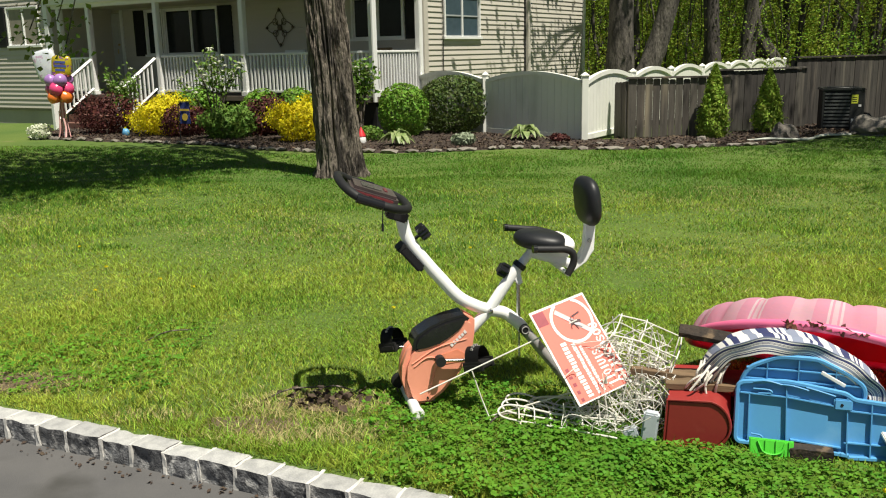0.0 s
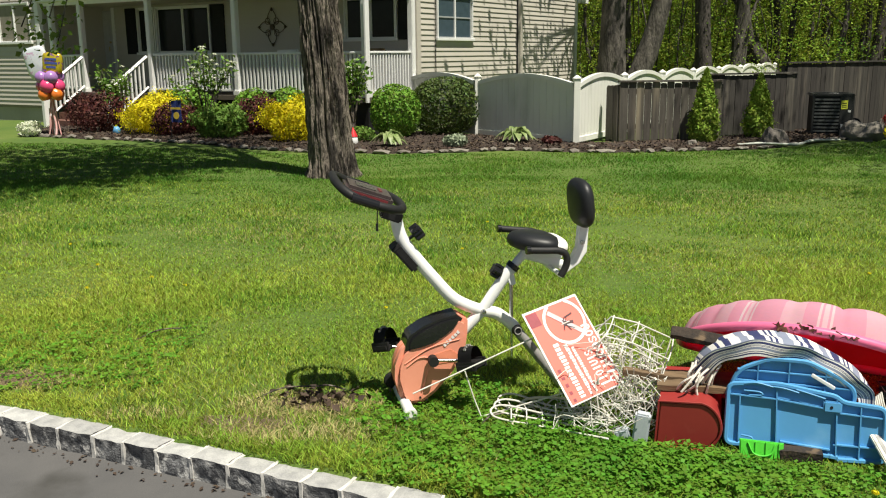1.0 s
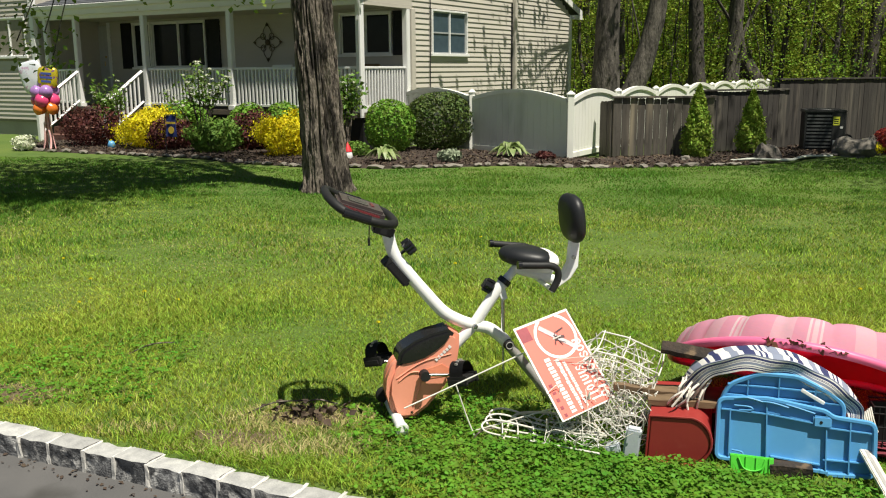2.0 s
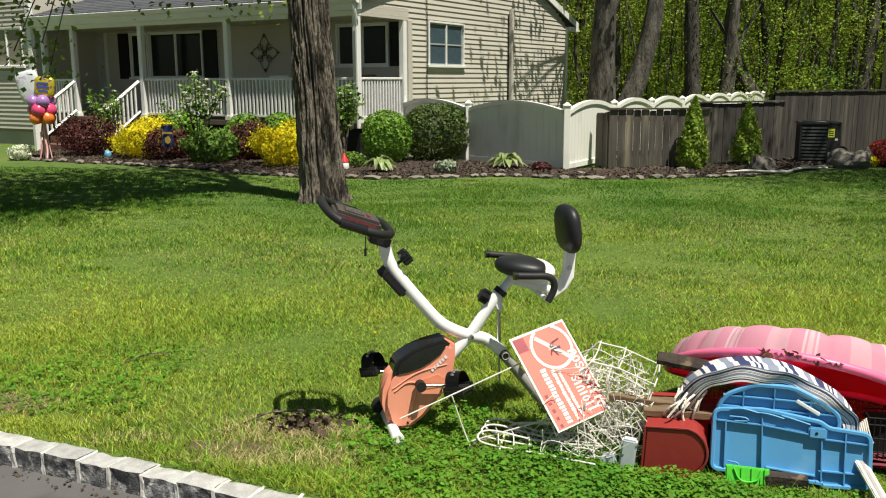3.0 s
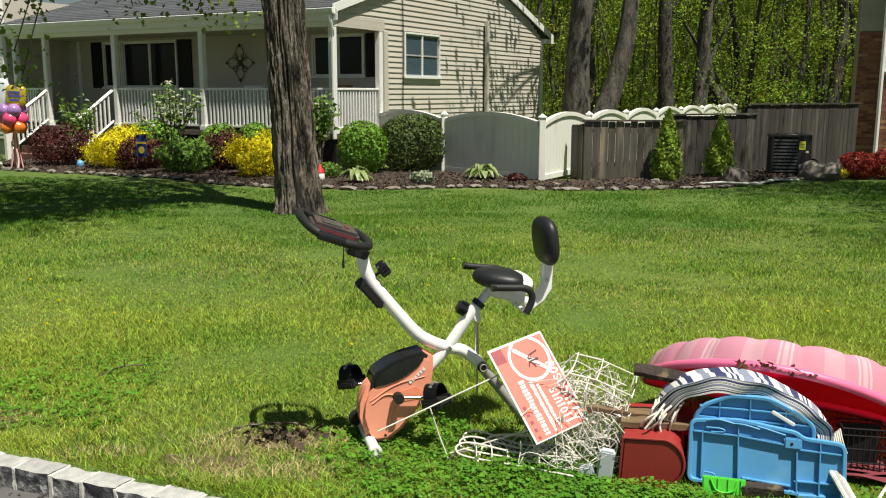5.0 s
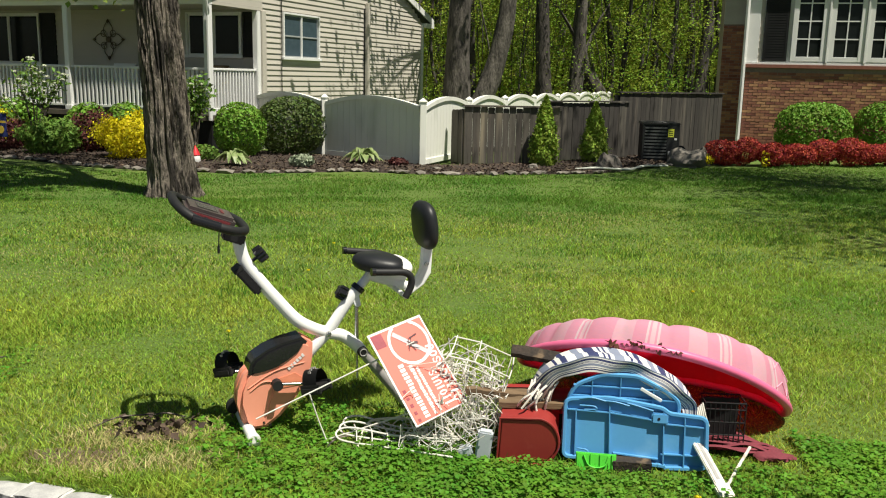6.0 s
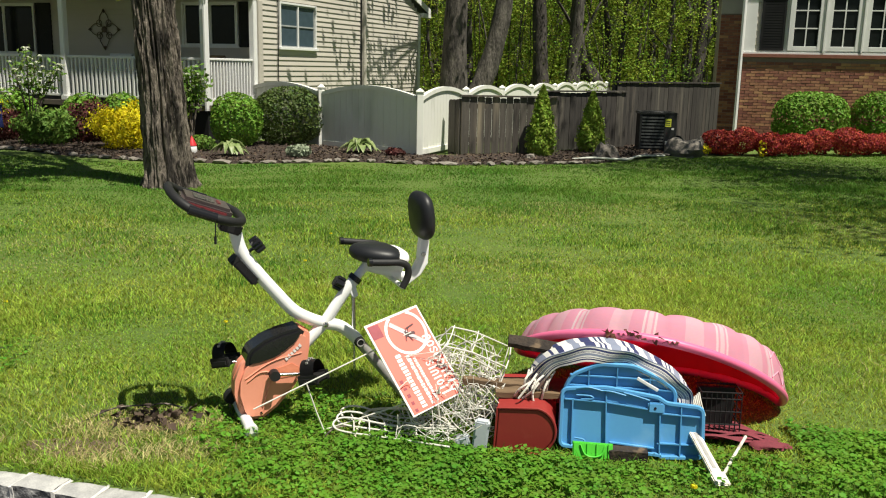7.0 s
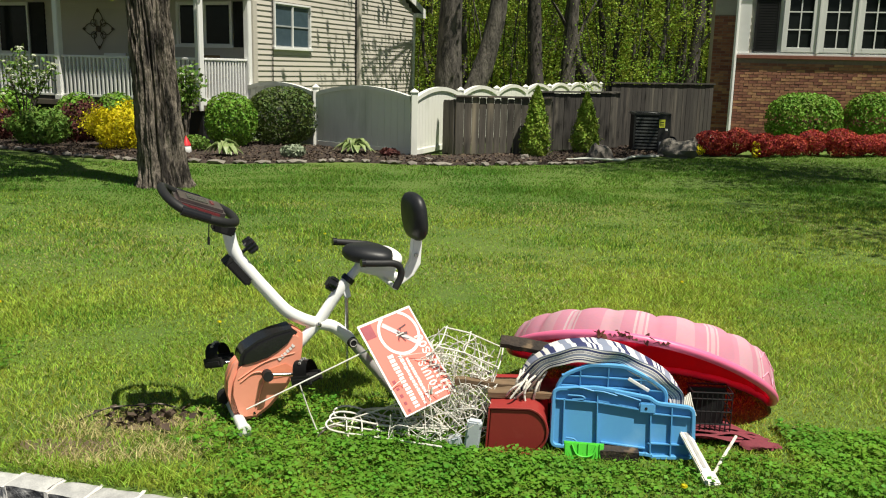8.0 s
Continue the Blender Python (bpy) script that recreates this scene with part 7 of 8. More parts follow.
    # dry maple leaves on the rim
    for i, (u, v, z) in enumerate(((0.19, 0.16, 0.478), (0.25, 0.17, 0.478), (0.33, 0.16, 0.474), (0.39, 0.15, 0.466), (0.46, 0.15, 0.452), (0.79, 0.25, 0.325), (0.30, 0.15, 0.476))):
        lf = thing("dry_leaf", HEAP @ pose(u, v, z, rng.uniform(-30, 30), rng.uniform(-25, 25), rng.uniform(0, 360)), "curled red-brown dry maple leaf on the pool rim", "leaf", "dry leaves")
        bm = bmesh.new()
        k = 15
        size = 0.042 if i != 5 else 0.025
        rad = [size * (1.0 if j % 3 == 0 else 0.5) for j in range(k)]
        c = bm.verts.new((0, 0, 0))
        ring = [bm.verts.new((rad[j] * math.cos(2 * math.pi * j / k), rad[j] * math.sin(2 * math.pi * j / k), 0.012 * math.sin(j * 2.1))) for j in range(k)]
        for j in range(k):
            bm.faces.new((c, ring[j], ring[(j + 1) % k]))
        bmesh.ops.solidify(bm, geom=bm.faces, thickness=0.001)
        part("blade", bm, "dry_leaf", lf)


build_bike()
build_sign()
build_wire_deer()
build_red_box()
build_blue_lids()
build_towel()
build_pool()
build_heap_rest()
# ---- small things by the house ----
M.update({
    "balloon_orange": material("orange_balloon", (0.80, 0.20, 0.03), rough=0.25, bump=0, coat=0.4),
    "balloon_pink": material("pink_balloon", (0.78, 0.07, 0.22), rough=0.25, bump=0, coat=0.4),
    "balloon_purple": material("purple_balloon", (0.42, 0.22, 0.55), rough=0.25, bump=0, coat=0.4),
    "foil_yellow": material("yellow_foil", (0.75, 0.62, 0.05), (0.6, 0.45, 0.03), 0.25, metal=0.5, scale=12, fine=50, bump=0.3, stain=(0.30, 0.14, 0.30), stain_scale=14, stain_at=(0.56, 0.6)),
    "foil_pale": material("pale_printed_foil", (0.72, 0.74, 0.76), (0.62, 0.68, 0.75), 0.3, metal=0.2, scale=9, fine=40, bump=0.3, stain=(0.55, 0.35, 0.50), stain_scale=10, stain_at=(0.57, 0.66)),
    "streamer": material("pink_streamer", (0.80, 0.36, 0.36), (0.75, 0.5, 0.48), 0.6, scale=20, fine=90, bump=0.3),
    "flag_blue": material("blue_flag_cloth", (0.05, 0.08, 0.32), (0.04, 0.06, 0.26), 0.9, bump=0.2),
    "flag_gold": material("gold_flag_cloth", (0.60, 0.42, 0.05), rough=0.9, bump=0.2),
    "gnome_red": material("red_ornament_paint", (0.62, 0.03, 0.04), rough=0.4, bump=0.05),
    "hose": material("pale_hose", (0.50, 0.52, 0.46), (0.42, 0.44, 0.38), 0.6, bump=0.1),
    "blue_ornament": material("blue_ornament_paint", (0.12, 0.36, 0.62), rough=0.4, bump=0.05),
    "dirt": material("bare_soil", (0.15, 0.11, 0.065), (0.085, 0.06, 0.036), 0.95, scale=9, fine=70, mix=0.7, bump=1.0, depth=0.015, stain=(0.30, 0.24, 0.14), stain_scale=5),
})


def build_ac():
    ac = thing("air_conditioner", pose(7.20, 17.25, 0.05, 0, 0, -14), "dark metal air conditioner unit with a yellow label", "air conditioner")
    part("pad", box(-0.45, 0.45, -0.42, 0.42, -0.06, 0.0, 0.01), "foundation", ac)
    part("core", box(-0.345, 0.345, -0.345, 0.345, 0.02, 0.74), "black", ac)
    part("base", box(-0.37, 0.37, -0.37, 0.37, 0.0, 0.05, 0.012), "acmetal", ac)
    part("top", box(-0.38, 0.38, -0.38, 0.38, 0.73, 0.78, 0.02), "acmetal", ac)
    for k in range(7):
        part("fan_guard", sweep([(math.cos(a) * 0.045 * (k + 1), math.sin(a) * 0.045 * (k + 1), 0.785) for a in [i * math.pi / 12 for i in range(24)]], 0.004, 5, closed=True), "acmetal", ac)
    for x in (-0.365, 0.325):
        part("corner_post", box(x, x + 0.04, -0.37, -0.33, 0.05, 0.73, 0.006), "acmetal", ac)
    for i in range(10):
        z = 0.07 + i * 0.065
        part("louvre", box(-0.325, 0.12, -0.372, -0.352, z, z + 0.036, 0.003), "aclouvre", ac)
        part("louvre", box(0.352, 0.372, -0.325, 0.325, z, z + 0.036, 0.003), "aclouvre", ac)
    part("service_panel", box(0.12, 0.325, -0.374, -0.345, 0.05, 0.73, 0.006), "acmetal", ac)
    part("energy_label", box(0.135, 0.25, -0.378, -0.3745, 0.50, 0.66), "label", ac, "yellow energy label")
    for k in range(3):
        part("label_bar", box(0.15, 0.23, -0.3795, -0.3785, 0.53 + 0.035 * k, 0.545 + 0.035 * k), "black", ac)
    part("plate_label", box(0.15, 0.22, -0.378, -0.3745, 0.12, 0.22), "paper", ac, "white label")
    part("plate_label", box(0.26, 0.31, -0.378, -0.3745, 0.44, 0.48), "paper", ac)
    part("refrigerant_line", sweep(smooth_line([(0.37, -0.1, 0.3), (0.5, -0.12, 0.28), (0.58, -0.05, 0.12), (0.6, 0.2, 0.02)], 5), 0.02, 8), "black", ac)


def build_balloons():
    b = thing("balloon_column", pose(-8.42, 18.75, 0), "balloon column with foil balloons and pink streamers", "balloons")
    part("pole", sweep([(0, 0, 0), (0, 0, 1.5)], 0.012, 8), "white", b)
    rng = random.Random(3)
    for i in range(16):
        a = rng.uniform(0, 6.28)
        part("streamer", sweep(smooth_line([(0.02 * math.cos(a), 0.02 * math.sin(a), 0.85), (0.07 * math.cos(a), 0.07 * math.sin(a), 0.5), (0.09 * math.cos(a + 0.3), 0.09 * math.sin(a + 0.3), 0.25), (0.13 * math.cos(a), 0.13 * math.sin(a), 0.02)], 4), 0.018, 5, flat=0.2), "streamer", b)
    for z, mat, r in ((0.88, "balloon_orange", 0.135), (1.05, "balloon_pink", 0.145), (1.23, "balloon_purple", 0.135)):
        for k in range(4):
            a = k * math.pi / 2 + z * 3
            m = Matrix.Translation((0.15 * math.cos(a), 0.15 * math.sin(a), z)) @ Vector((math.cos(a), math.sin(a), 0.1)).to_track_quat("Z", "Y").to_matrix().to_4x4()
            part("balloon", lathe([(0.004, -r * 1.1), (r * 0.35, -r * 0.95), (r * 0.78, -r * 0.5), (r, 0.05), (r * 0.92, r * 0.45), (r * 0.6, r * 0.85), (r * 0.2, r * 1.02)], 18, m), mat, b, smooth=80)
    for x, z, w, mat, tilt in ((0.10, 1.52, 0.42, "foil_yellow", 4), (-0.28, 1.53, 0.50, "foil_pale", -14)):
        m = Matrix.Translation((x, -0.02 if x > 0 else 0.12, z)) @ Matrix.Rotation(radians(tilt), 4, "Y") @ Matrix.Rotation(radians(90), 4, "X")
        f = part("foil_balloon", cushion(w, w * (1.05 if x > 0 else 1.35), 0.16, m, 4.5), mat, b, "square printed foil balloon", smooth=80)
        if x > 0:
            for k, (l, zz) in enumerate(((0.22, 0.08), (0.26, 0.0), (0.2, -0.08))):
                part("lettering_bar", box(-l / 2, l / 2, zz - 0.022, zz + 0.022, 0.082, 0.086, m=m), "flag_blue", f)


def build_small():
    fl = thing("garden_flag", pose(-5.42, 17.45, 0, 0, 0, -25), "small blue and gold garden flag on a metal stand", "flag")
    part("stand", sweep(smooth_line([(-0.16, 0, 0), (-0.16, 0, 0.55), (-0.15, 0, 0.78), (0.0, 0, 0.80), (0.16, 0, 0.80)], 4), 0.008, 6), "black", fl)
    bm = bmesh.new()
    cells = [[bm.verts.new((-0.13 + 0.26 * i / 8, 0.012 * math.sin(i * 1.1 + j * 0.5), 0.79 - 0.42 * j / 10)) for i in range(9)] for j in range(11)]
    for j in range(10):
        for i in range(8):
            bm.faces.new((cells[j][i], cells[j][i + 1], cells[j + 1][i + 1], cells[j + 1][i]))
    bmesh.ops.solidify(bm, geom=bm.faces, thickness=0.003)
    cl = part("cloth", bm, "flag_blue", fl, smooth=60)
    part("emblem", lathe([(0.07, -0.002), (0.07, 0.004)], 18, Matrix.Translation((0.01, -0.018, 0.50)) @ Matrix.Rotation(radians(90), 4, "X")), "flag_gold", cl)
    part("emblem_band", box(-0.12, 0.12, -0.022, -0.016, 0.62, 0.66), "flag_gold", cl)
    g = thing("garden_ornament", pose(-1.83, 16.15, 0.02), "small red and white painted garden ornament", "ornament")
    part("body", lathe([(0.07, 0.0), (0.09, 0.06), (0.08, 0.14), (0.05, 0.18)], 14), "white", g, smooth=60)
    part("hat", lathe([(0.085, 0.16), (0.07, 0.20), (0.035, 0.27), (0.004, 0.33)], 14), "gnome_red", g, smooth=60)
    o = thing("garden_ornament", pose(-7.12, 18.75, 0.02), "small blue painted garden ornament in the bed", "ornament")
    part("body", blob((0.08, 0.07, 0.10), 0.4, 2, 5, 2.5), "blue_ornament", o, smooth=60)
    bpy.context.view_layer.update()
    for c in o.children:
        c.location.z = 0.09
    for x, y, w, h, s, lab in ((5.62, 15.75, 0.29, 0.22, 1, "brown field stone at the edge of the mulch"), (4.15, 15.55, 0.13, 0.09, 2, "small grey stone in the mulch"), (7.42, 16.35, 0.42, 0.24, 3, "weathered stump-like rock beside the air conditioner"), (7.95, 16.75, 0.2, 0.26, 6, "weathered rock beside the air conditioner"), (1.0, 15.5, 0.1, 0.05, 4, "small grey stone in the mulch"), (2.35, 15.35, 0.14, 0.05, 5, "flat stone at the bed edge")):
        r = thing("rock", pose(x, y, ground_height(x, y), 0, 0, s * 37), lab, "rock", "garden rocks")
        bm = blob((w, w * 0.7, h), 0.5, 3, s, 1.9)
        bm.transform(Matrix.Translation((0, 0, h * 0.35)))
        part("stone", bm, "rock", r, smooth=40)
    hs = thing("garden_hose", Matrix.Identity(4), "pale garden hose lying along the mulch edge", "hose")
    for k in range(3):
        pts = [(4.9 + 0.1 * k, 15.42 + 0.05 * k, 0.05), (5.3, 15.38 + 0.04 * k, 0.07), (5.9, 15.45 - 0.05 * k, 0.05), (6.3, 15.75 + 0.03 * k, 0.07), (6.65 + 0.15 * k, 16.1, 0.05)]
        part("coil", sweep(smooth_line(pts, 6), 0.018, 8), "hose", hs, smooth=60)
    # wrought medallion on the porch wall
    md = thing("wall_medallion", HOUSE @ pose(-4.06, 1.80, 2.29), "wrought metal medallion hung on the siding", "wall decoration")
    for k in range(4):
        a = k * math.pi / 2
        for s in (-1, 1):
            pts = [(0.03 * math.cos(a), 0, 0.03 * math.sin(a))]
            for i in range(1, 9):
                t = i / 8
                r, off = 0.42 * t, s * 0.13 * math.sin(math.pi * t)
                pts.append((r * math.cos(a) - off * math.sin(a), 0.0, r * math.sin(a) + off * math.cos(a)))
            part("scroll", sweep(pts, 0.010, 6, up=(0, 1, 0)), "iron", md)
        part("leaf_tip", lathe([(0.004, 0.36), (0.04, 0.40), (0.004, 0.46)], 6, Matrix.Rotation(math.pi / 2 - a, 4, "Y")), "iron", md)
        c = Vector((0.19 * math.cos(a + math.pi / 4), 0, 0.19 * math.sin(a + math.pi / 4)))
        part("scroll", sweep([c + Vector((0.075 * math.cos(b), 0, 0.075 * math.sin(b))) for b in [i * 0.524 for i in range(12)]], 0.009, 6, closed=True, up=(0, 1, 0)), "iron", md)
    part("boss", lathe([(0.07, -0.01), (0.06, 0.02), (0.02, 0.03)], 16, Matrix.Rotation(radians(90), 4, "X")), "iron", md)
    # porch chairs behind the railing
    for x, w, lab, mat in ((-2.2, 0.6, "white slatted porch chair behind the railing", "white"), (-0.75, 0.5, "brown wooden porch chair by the window", "plank"), (-3.2, 0.6, "white slatted porch chair behind the railing", "white")):
        ch = thing("porch_chair", HOUSE @ pose(x, 1.1, 0.78), lab, "chair", "porch chairs")
        for lx in (-w / 2, w / 2 - 0.05):
            for ly in (-0.25, 0.2):
                part("leg", box(lx, lx + 0.05, ly, ly + 0.05, 0, 0.42 if ly < 0 else 0.95), mat, ch)
            part("arm", box(lx - 0.01, lx + 0.06, -0.27, 0.24, 0.6, 0.63), mat, ch)
        part("seat", box(-w / 2, w / 2, -0.25, 0.25, 0.40, 0.44, 0.008), mat, ch)
        for k in range(5):
            xx = -w / 2 + 0.06 + (w - 0.16) * k / 4
            part("back_slat", box(xx, xx + 0.05, 0.21, 0.235, 0.45, 0.95), mat, ch)
        part("top_rail", box(-w / 2, w / 2, 0.2, 0.25, 0.90, 0.98, 0.008), mat, ch)


def build_bare_soil():
    rng = random.Random(6)
    for cx, cy, rx, ry, label in ((-0.66, 4.0, 0.19, 0.09, "bare soil patch with dead leaves beside the bike"), (-0.98, 3.76, 0.26, 0.09, "bare straw-coloured patch by the kerb"), (-2.35, 4.35, 0.35, 0.14, "bare patch by the kerb")):
        bm = bmesh.new()
        c = bm.verts.new((cx, cy, ground_height(cx, cy) + 0.012))
        ring = []
        for k in range(36):
            a = 2 * math.pi * k / 36
            r = 1 + 0.45 * noise.noise(Vector((math.cos(a) * 1.7 + cx * 9, math.sin(a) * 1.7, cy)))
            x, y = cx + math.cos(a) * rx * r, cy + math.sin(a) * ry * r
            ring.append(bm.verts.new((x, y, ground_height(x, y) + 0.004)))
        for k in range(36):
            bm.faces.new((c, ring[k], ring[(k + 1) % 36]))
        tagged(part("bare_soil", bm, "dirt"), label, "soil", kind="structure")
    # dead leaves and twigs on the soil
    c = np.array([(-0.66 + rng.gauss(0, 0.11), 4.0 + rng.gauss(0, 0.05), 0.02 + rng.random() * 0.03) for _ in range(70)])
    g = np.random.default_rng(2)
    ob = new("leaf_litter", leaf_mesh("leaf_litter", "dead_leaf", c, g.normal(size=c.shape) + [0, 0, 0.6], 0.03 * (0.6 + 0.8 * g.random(len(c))), g, 1.5, 0.3))
    tagged(ob, "dark dead leaves on the bare soil", "leaves", kind="stuff")
    for k, (x, y, a, l) in enumerate(((-0.85, 4.06, 12, 0.32), (-0.66, 4.10, -20, 0.25), (-1.75, 5.0, 15, 0.3), (0.15, 3.7, 40, 0.2))):
        t = thing("twig", pose(x, y, ground_height(x, y) + 0.035, 0, -6, a), "thin dead twig in the grass", "twig", "twigs")
        part("stick", sweep(smooth_line([(-l / 2, 0, -0.02), (0, 0.02, 0.012), (l / 2, 0, 0.0)], 4), 0.004, 5), "bark", t)


build_ac()
build_balloons()
build_small()
build_bare_soil()
# ---- grass, last ----
def lawn_heights(x, y, step=0.2):
    """The lawn's height under many points, between the corners of a fine grid."""
    x0, y0 = x.min(), y.min()
    nx, ny = int((x.max() - x0) / step) + 2, int((y.max() - y0) / step) + 2
    g = np.array([[ground_height(x0 + i * step, y0 + j * step) for j in range(ny)] for i in range(nx)])
    u, v = (x - x0) / step, (y - y0) / step
    i, j = u.astype(int), v.astype(int)
    u, v = u - i, v - j
    return (g[i, j] * (1 - u) + g[i + 1, j] * u) * (1 - v) + (g[i, j + 1] * (1 - u) + g[i + 1, j + 1] * u) * v


def grass_patch(name, mat, label, count, area, height, width, seed, dens=None, lean=0.45, edge=0.02):
    """Many curved blades of three triangles each, one object."""
    rng = np.random.default_rng(seed)
    x = rng.uniform(area[0], area[1], count)
    y = rng.uniform(area[2], area[3], count)
    keep = ((x - KERB_AT.x) * KERB_IN.x + (y - KERB_AT.y) * KERB_IN.y) > edge
    keep &= np.abs(x - 0.06 * y) < 0.62 * y + 1.2
    if dens is not None:
        keep &= rng.random(count) < dens(x, y)
    x, y = x[keep], y[keep]
    k = len(x)
    patch = 0.68 + 0.32 * np.sin(x * 2.1 + 1.3 * np.sin(y * 1.7)) * np.sin(y * 1.6 + x * 0.6)
    h = height * (0.45 + 0.75 * rng.random(k)) * patch
    w = width * (0.7 + 0.6 * rng.random(k))
    a = rng.random(k) * 2 * np.pi
    bend = lean * (0.3 + rng.random(k)) * h
    b = rng.random(k) * 2 * np.pi
    z0 = lawn_heights(x, y) - 0.004
    sx, sy, dx, dy = np.cos(a) * w / 2, np.sin(a) * w / 2, np.cos(b) * bend, np.sin(b) * bend
    v = np.stack([
        np.stack([x - sx, y - sy, z0], 1), np.stack([x + sx, y + sy, z0], 1),
        np.stack([x - sx * 0.7 + dx * 0.35, y - sy * 0.7 + dy * 0.35, z0 + h * 0.6], 1), np.stack([x + sx * 0.7 + dx * 0.35, y + sy * 0.7 + dy * 0.35, z0 + h * 0.6], 1),
        np.stack([x + dx, y + dy, z0 + h], 1)], 1).reshape(-1, 3)
    i = np.arange(k) * 5
    t = np.concatenate([np.stack([i, i + 1, i + 3], 1), np.stack([i, i + 3, i + 2], 1), np.stack([i + 2, i + 3, i + 4], 1)])
    ob = new(name, raw_mesh(name, mat, v, t))
    tagged(ob, label, "grass", kind="stuff")


def clover_patch():
    rng = np.random.default_rng(31)
    n = 70000
    x = rng.uniform(-3.4, 4.6, n)
    b = rng.random(n) ** 1.25 * 1.45
    s = (x - KERB_AT.x) / KERB_WAY.x
    px = KERB_AT.x + KERB_WAY.x * s + KERB_IN.x * b
    py = KERB_AT.y + KERB_WAY.y * s + KERB_IN.y * b
    blot = np.sin(px * 2.7 + 0.8 * np.sin(py * 3.1)) + np.sin(py * 3.3 + px * 1.2) * 0.6
    near = np.clip(1.25 - np.abs(py - (3.55 - 0.10 * px)) / 0.62, 0, 1) * np.clip((px + 0.72 + 0.16 * blot) / 0.3, 0, 1) + 0.14 * (px < -1.5) * (py > 4.15) * np.clip(1.5 - (py - 4.2), 0, 1)
    keep = rng.random(n) < near * (0.72 + 0.4 * np.clip(blot, -1, 1))
    hu = (px - 1.15) * 0.959 - (py - 3.56) * 0.285
    hv = (px - 1.15) * 0.285 + (py - 3.56) * 0.959
    keep &= ~((hu > -0.33) & (hu < 0.60) & (hv > -0.20))
    keep &= ~((hu > 0.5) & (hu < 1.05) & (hv > -0.02) & (hv < 0.5))
    keep &= ~((hu > -1.05) & (hu < -0.3) & (hv > -0.14) & (rng.random(n) < 0.85))
    px, py = px[keep], py[keep]
    k = len(px)
    hgt = 0.012 + 0.05 * rng.random(k) * (0.75 + 0.35 * np.sin(px * 7.1 + 2 * np.sin(py * 6.3))) + lawn_heights(px, py)
    cs, ns, sz = [], [], []
    for j in range(3):
        a = rng.random(k) * 0.5 + j * 2.094
        r = 0.0105 + 0.004 * rng.random(k)
        cs.append(np.stack([px + np.cos(a) * r, py + np.sin(a) * r, hgt + rng.normal(size=k) * 0.003], 1))
        ns.append(np.stack([np.cos(a) * 0.25, np.sin(a) * 0.25, np.ones(k)], 1) + rng.normal(size=(k, 3)) * 0.22)
        sz.append(0.019 * (0.5 + 0.8 * rng.random(k)))
    ob = new("clover", leaf_mesh("clover", "clover", np.concatenate(cs), np.concatenate(ns), np.concatenate(sz), rng, 1.15, 0.08))
    tagged(ob, "dense green clover along the kerb and under the bike", "clover", kind="stuff")


def thin(x, y):
    """Thinner grass on the bare patches beside the kerb and left of the bike."""
    bare = np.zeros_like(x)
    for cx, cy, rx, ry in ((-0.72, 3.98, 0.42, 0.22), (-0.95, 3.62, 0.35, 0.12), (-2.3, 4.3, 0.4, 0.2), (-0.55, 3.66, 0.25, 0.12), (-1.5, 3.85, 0.3, 0.08)):
        bare = np.maximum(bare, np.exp(-((x - cx) / rx) ** 2 - ((y - cy) / ry) ** 2))
    return 1 - 0.85 * bare


def tufts(x, y):
    """Scattered clumps of taller, darker grass."""
    out = np.zeros_like(x)
    r = np.random.default_rng(77)
    for _ in range(240):
        cx, cy = r.uniform(-7, 9.5), 3.6 + 10.6 * r.random() ** 0.8
        w = r.uniform(0.06, 0.2) * (1 + 0.06 * cy)
        out = np.maximum(out, np.exp(-((x - cx) / (w * 1.7)) ** 2 - ((y - cy) / w) ** 2) * r.uniform(0.5, 1))
    return np.where(out > 0.25, out, 0)


def dry(x, y):
    """Where the lawn is thin and straw-coloured."""
    return 0.18 + 0.82 * np.clip(np.sin(x * 1.1 + 0.9 * np.sin(y * 0.8) + 0.4) * np.sin(y * 1.25 - x * 0.45) + 0.35 * np.sin(x * 4.3 + y * 3.1), 0, 1)


grass_patch("grass", "blade", "short green lawn grass near the road", 400000, (-3.9, 5.6, 2.4, 7.4), 0.046, 0.005, 1, lambda x, y: thin(x, y) * np.clip((7.4 - y) / 2.2, 0, 1), 1.15)
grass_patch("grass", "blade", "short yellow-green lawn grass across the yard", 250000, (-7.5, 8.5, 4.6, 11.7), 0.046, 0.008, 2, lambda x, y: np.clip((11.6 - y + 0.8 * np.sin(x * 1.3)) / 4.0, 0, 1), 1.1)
# far blades: deeper green plus painted shade, blended in with distance
grass_patch("grass", "blade_far_shade", "short deep green lawn grass, shade in its colour, under the tree", 190000, (-9.0, 9.5, 7.0, 12.0), 0.046, 0.009, 12, lambda x, y: 1 - np.clip((11.6 - y + 0.8 * np.sin(x * 1.3)) / 4.0, 0, 1), 1.1)
grass_patch("grass", "blade_far_shade", "short green lawn grass, darkened for shade, before the garden beds", 130000, (-12, 13, 11.5, 17.2), 0.045, 0.013, 3, lambda x, y: (y < 14.7 + 0.5 * np.maximum(0, -x - 2.2) * 0.9 + 0.35 * np.maximum(0, x - 4)) * 1.0, 1.1)
grass_patch("grass_tuft", "tuft", "taller dark green grass clumps in the lawn", 300000, (-7.0, 9.5, 3.0, 14.2), 0.075, 0.006, 14, tufts, 0.7)
grass_patch("dry_grass", "straw", "pale dry grass blades scattered in the lawn", 105000, (-5.0, 6.5, 2.6, 10.6), 0.04, 0.0055, 4, dry, 1.5)
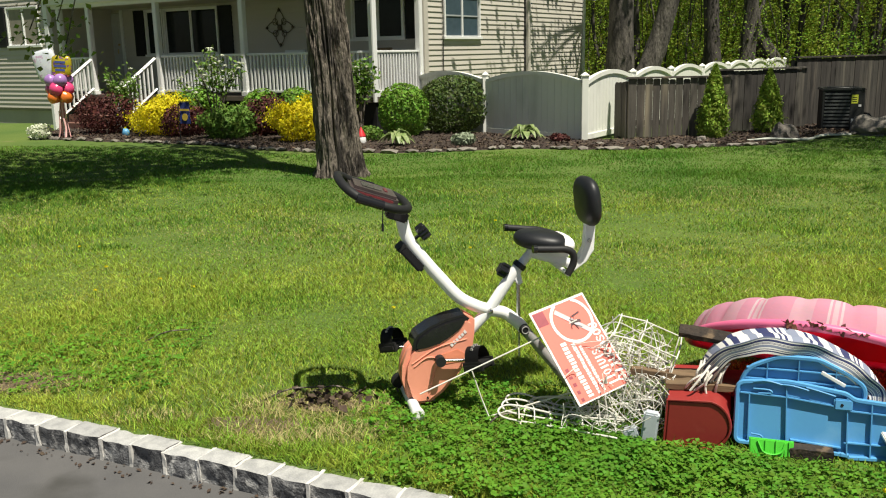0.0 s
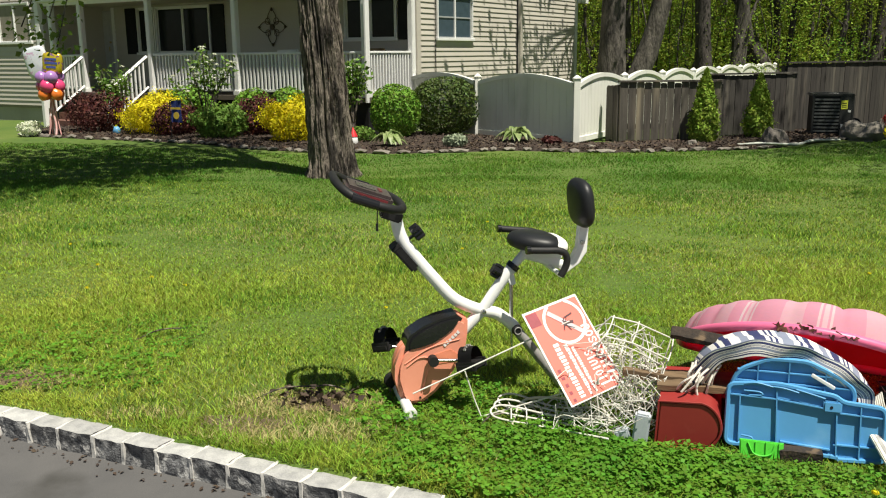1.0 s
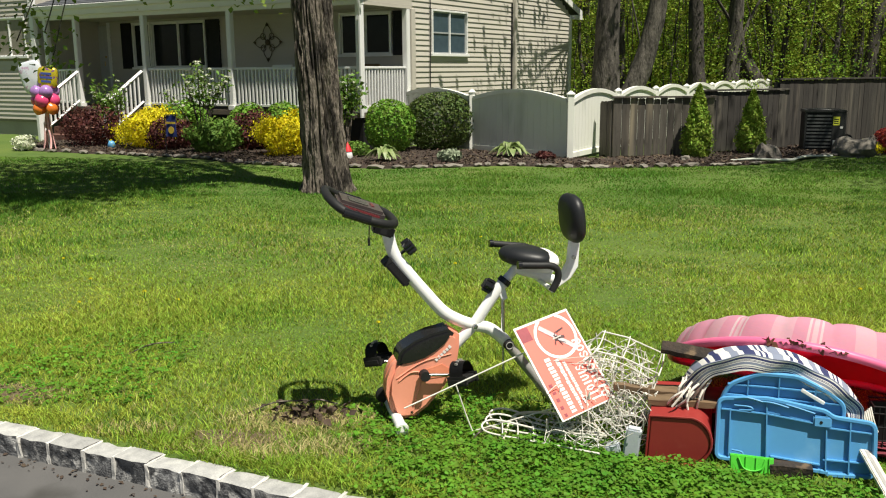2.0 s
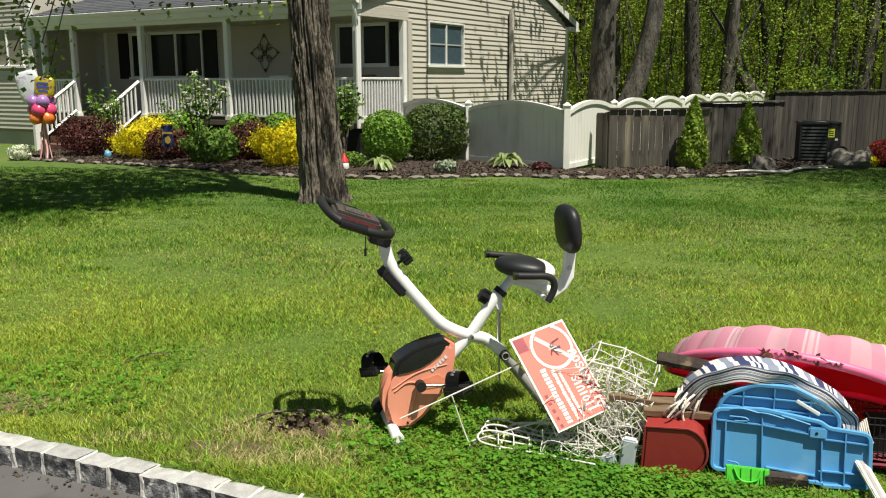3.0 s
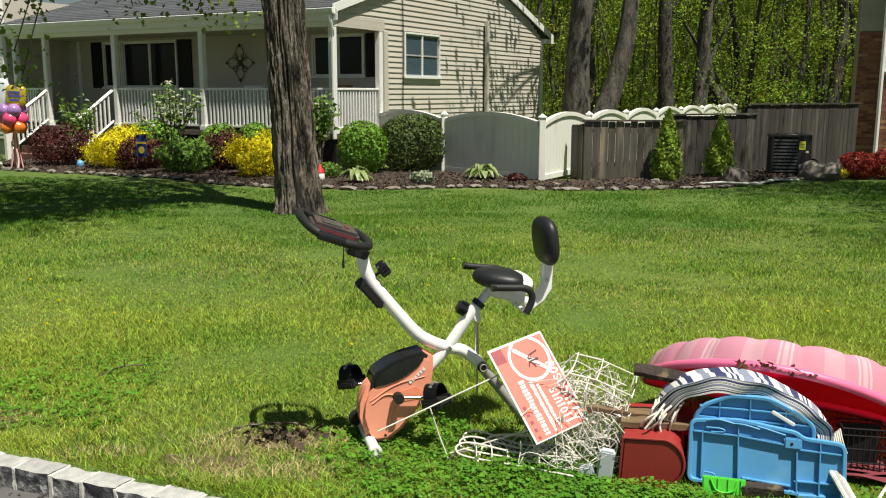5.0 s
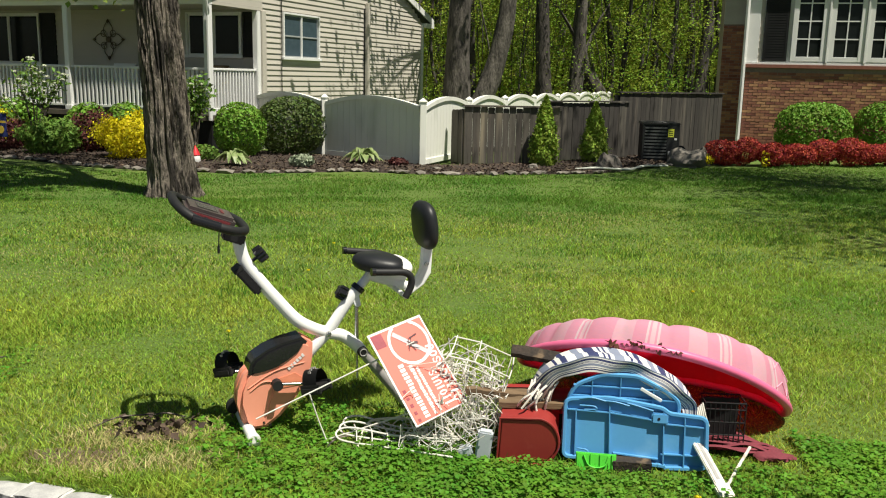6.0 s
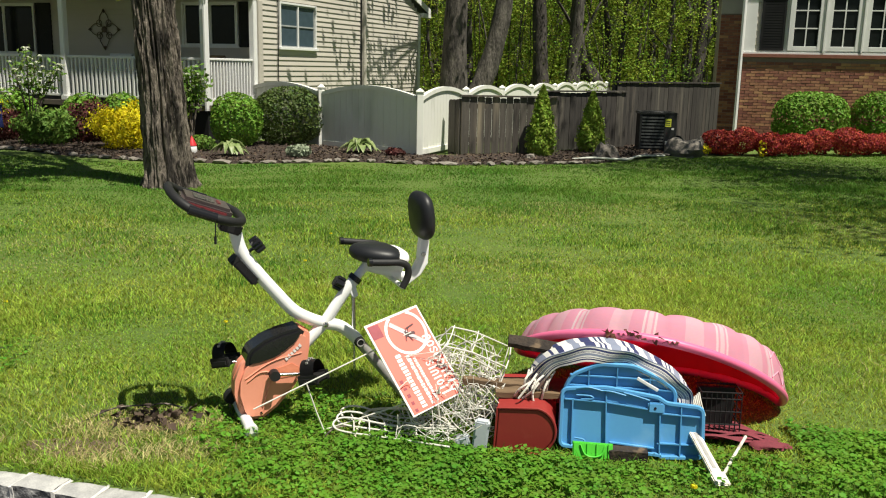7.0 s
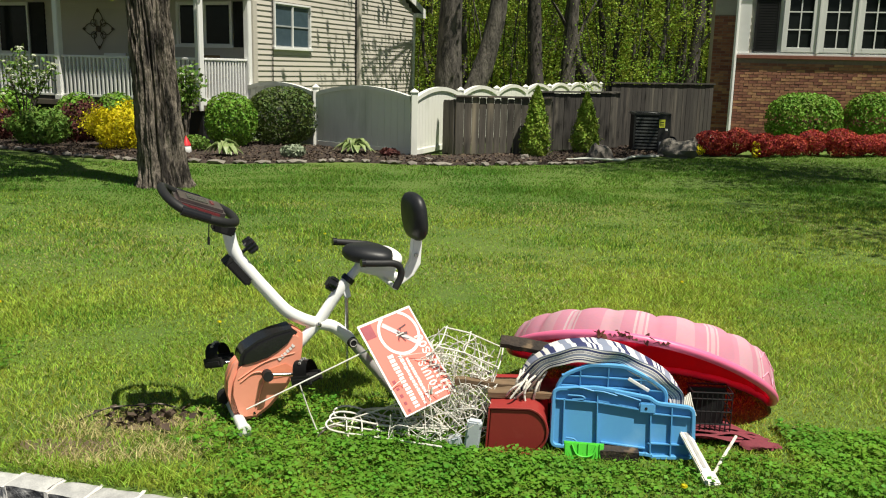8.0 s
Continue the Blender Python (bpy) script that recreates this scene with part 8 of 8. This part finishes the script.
grass_patch("dry_grass", "straw", "flattened straw-coloured grass on the bare patches by the kerb", 26000, (-2.8, -0.3, 3.3, 4.6), 0.04, 0.005, 6, lambda x, y: 1.0 * (thin(x, y) < 0.62), 1.4)
grass_patch("edge_grass", "blade", "uneven grass leaning over the kerb", 330000, (-3.9, 2.6, 2.0, 5.2), 0.05, 0.005, 16,
            lambda x, y: (((x - KERB_AT.x) * KERB_IN.x + (y - KERB_AT.y) * KERB_IN.y) < 0.13 + 0.03 * np.sin(x * 9)) * (0.7 + 0.3 * np.sin(x * 5.3)), 1.2, -0.012)
grass_patch("grass_tuft", "tuft", "long grass growing through the clover before the heap", 9000, (0.4, 3.0, 2.75, 3.6), 0.085, 0.0045, 15, lambda x, y: np.exp(-((y - (3.58 - 0.30 * x + 0.04)) / 0.13) ** 2), 0.6)
clover_patch()


def kerb_litter():
    """Leaf bits in the gutter and a few yellow flowers in the lawn."""
    g = np.random.default_rng(9)
    k = 240
    s = g.uniform(-2.2, 3.0, k)
    b = -0.13 - np.abs(g.normal(size=k)) * 0.05
    c = np.stack([KERB_AT.x + KERB_WAY.x * s + KERB_IN.x * b, KERB_AT.y + KERB_WAY.y * s + KERB_IN.y * b, np.full(k, -0.099)], 1)
    ob = new("gutter_litter", leaf_mesh("gutter_litter", "dead_leaf", c, g.normal(size=c.shape) * 0.3 + [0, 0, 1], 0.014 * (0.4 + 1.2 * g.random(k)), g, 1.6, 0.2))
    tagged(ob, "small dry leaf bits in the gutter by the kerb", "leaves", kind="stuff")
    for x, y in ((-2.55, 5.9), (-2.2, 6.2), (-1.9, 6.0), (-2.75, 6.6), (0.05, 7.2), (-0.45, 5.4), (1.5, 2.98), (0.3, 8.3), (2.9, 6.1), (-3.3, 7.4)):
        d = thing("dandelion", pose(x, y, ground_height(x, y)), "small yellow dandelion in the lawn", "flower", "dandelions")
        part("stem", sweep([(0, 0, 0), (0.004, 0, 0.065)], 0.0025, 5), "clover", d)
        v = g.normal(size=(22, 3))
        v[:, 2] = np.abs(v[:, 2]) * 0.5
        v /= np.linalg.norm(v, axis=1, keepdims=True)
        mesh_part("flower", leaf_mesh("flower", "golden", v * [0.012, 0.012, 0.006] + [0.004, 0, 0.066], v, np.full(22, 0.009), g, 1.6), d)


kerb_litter()
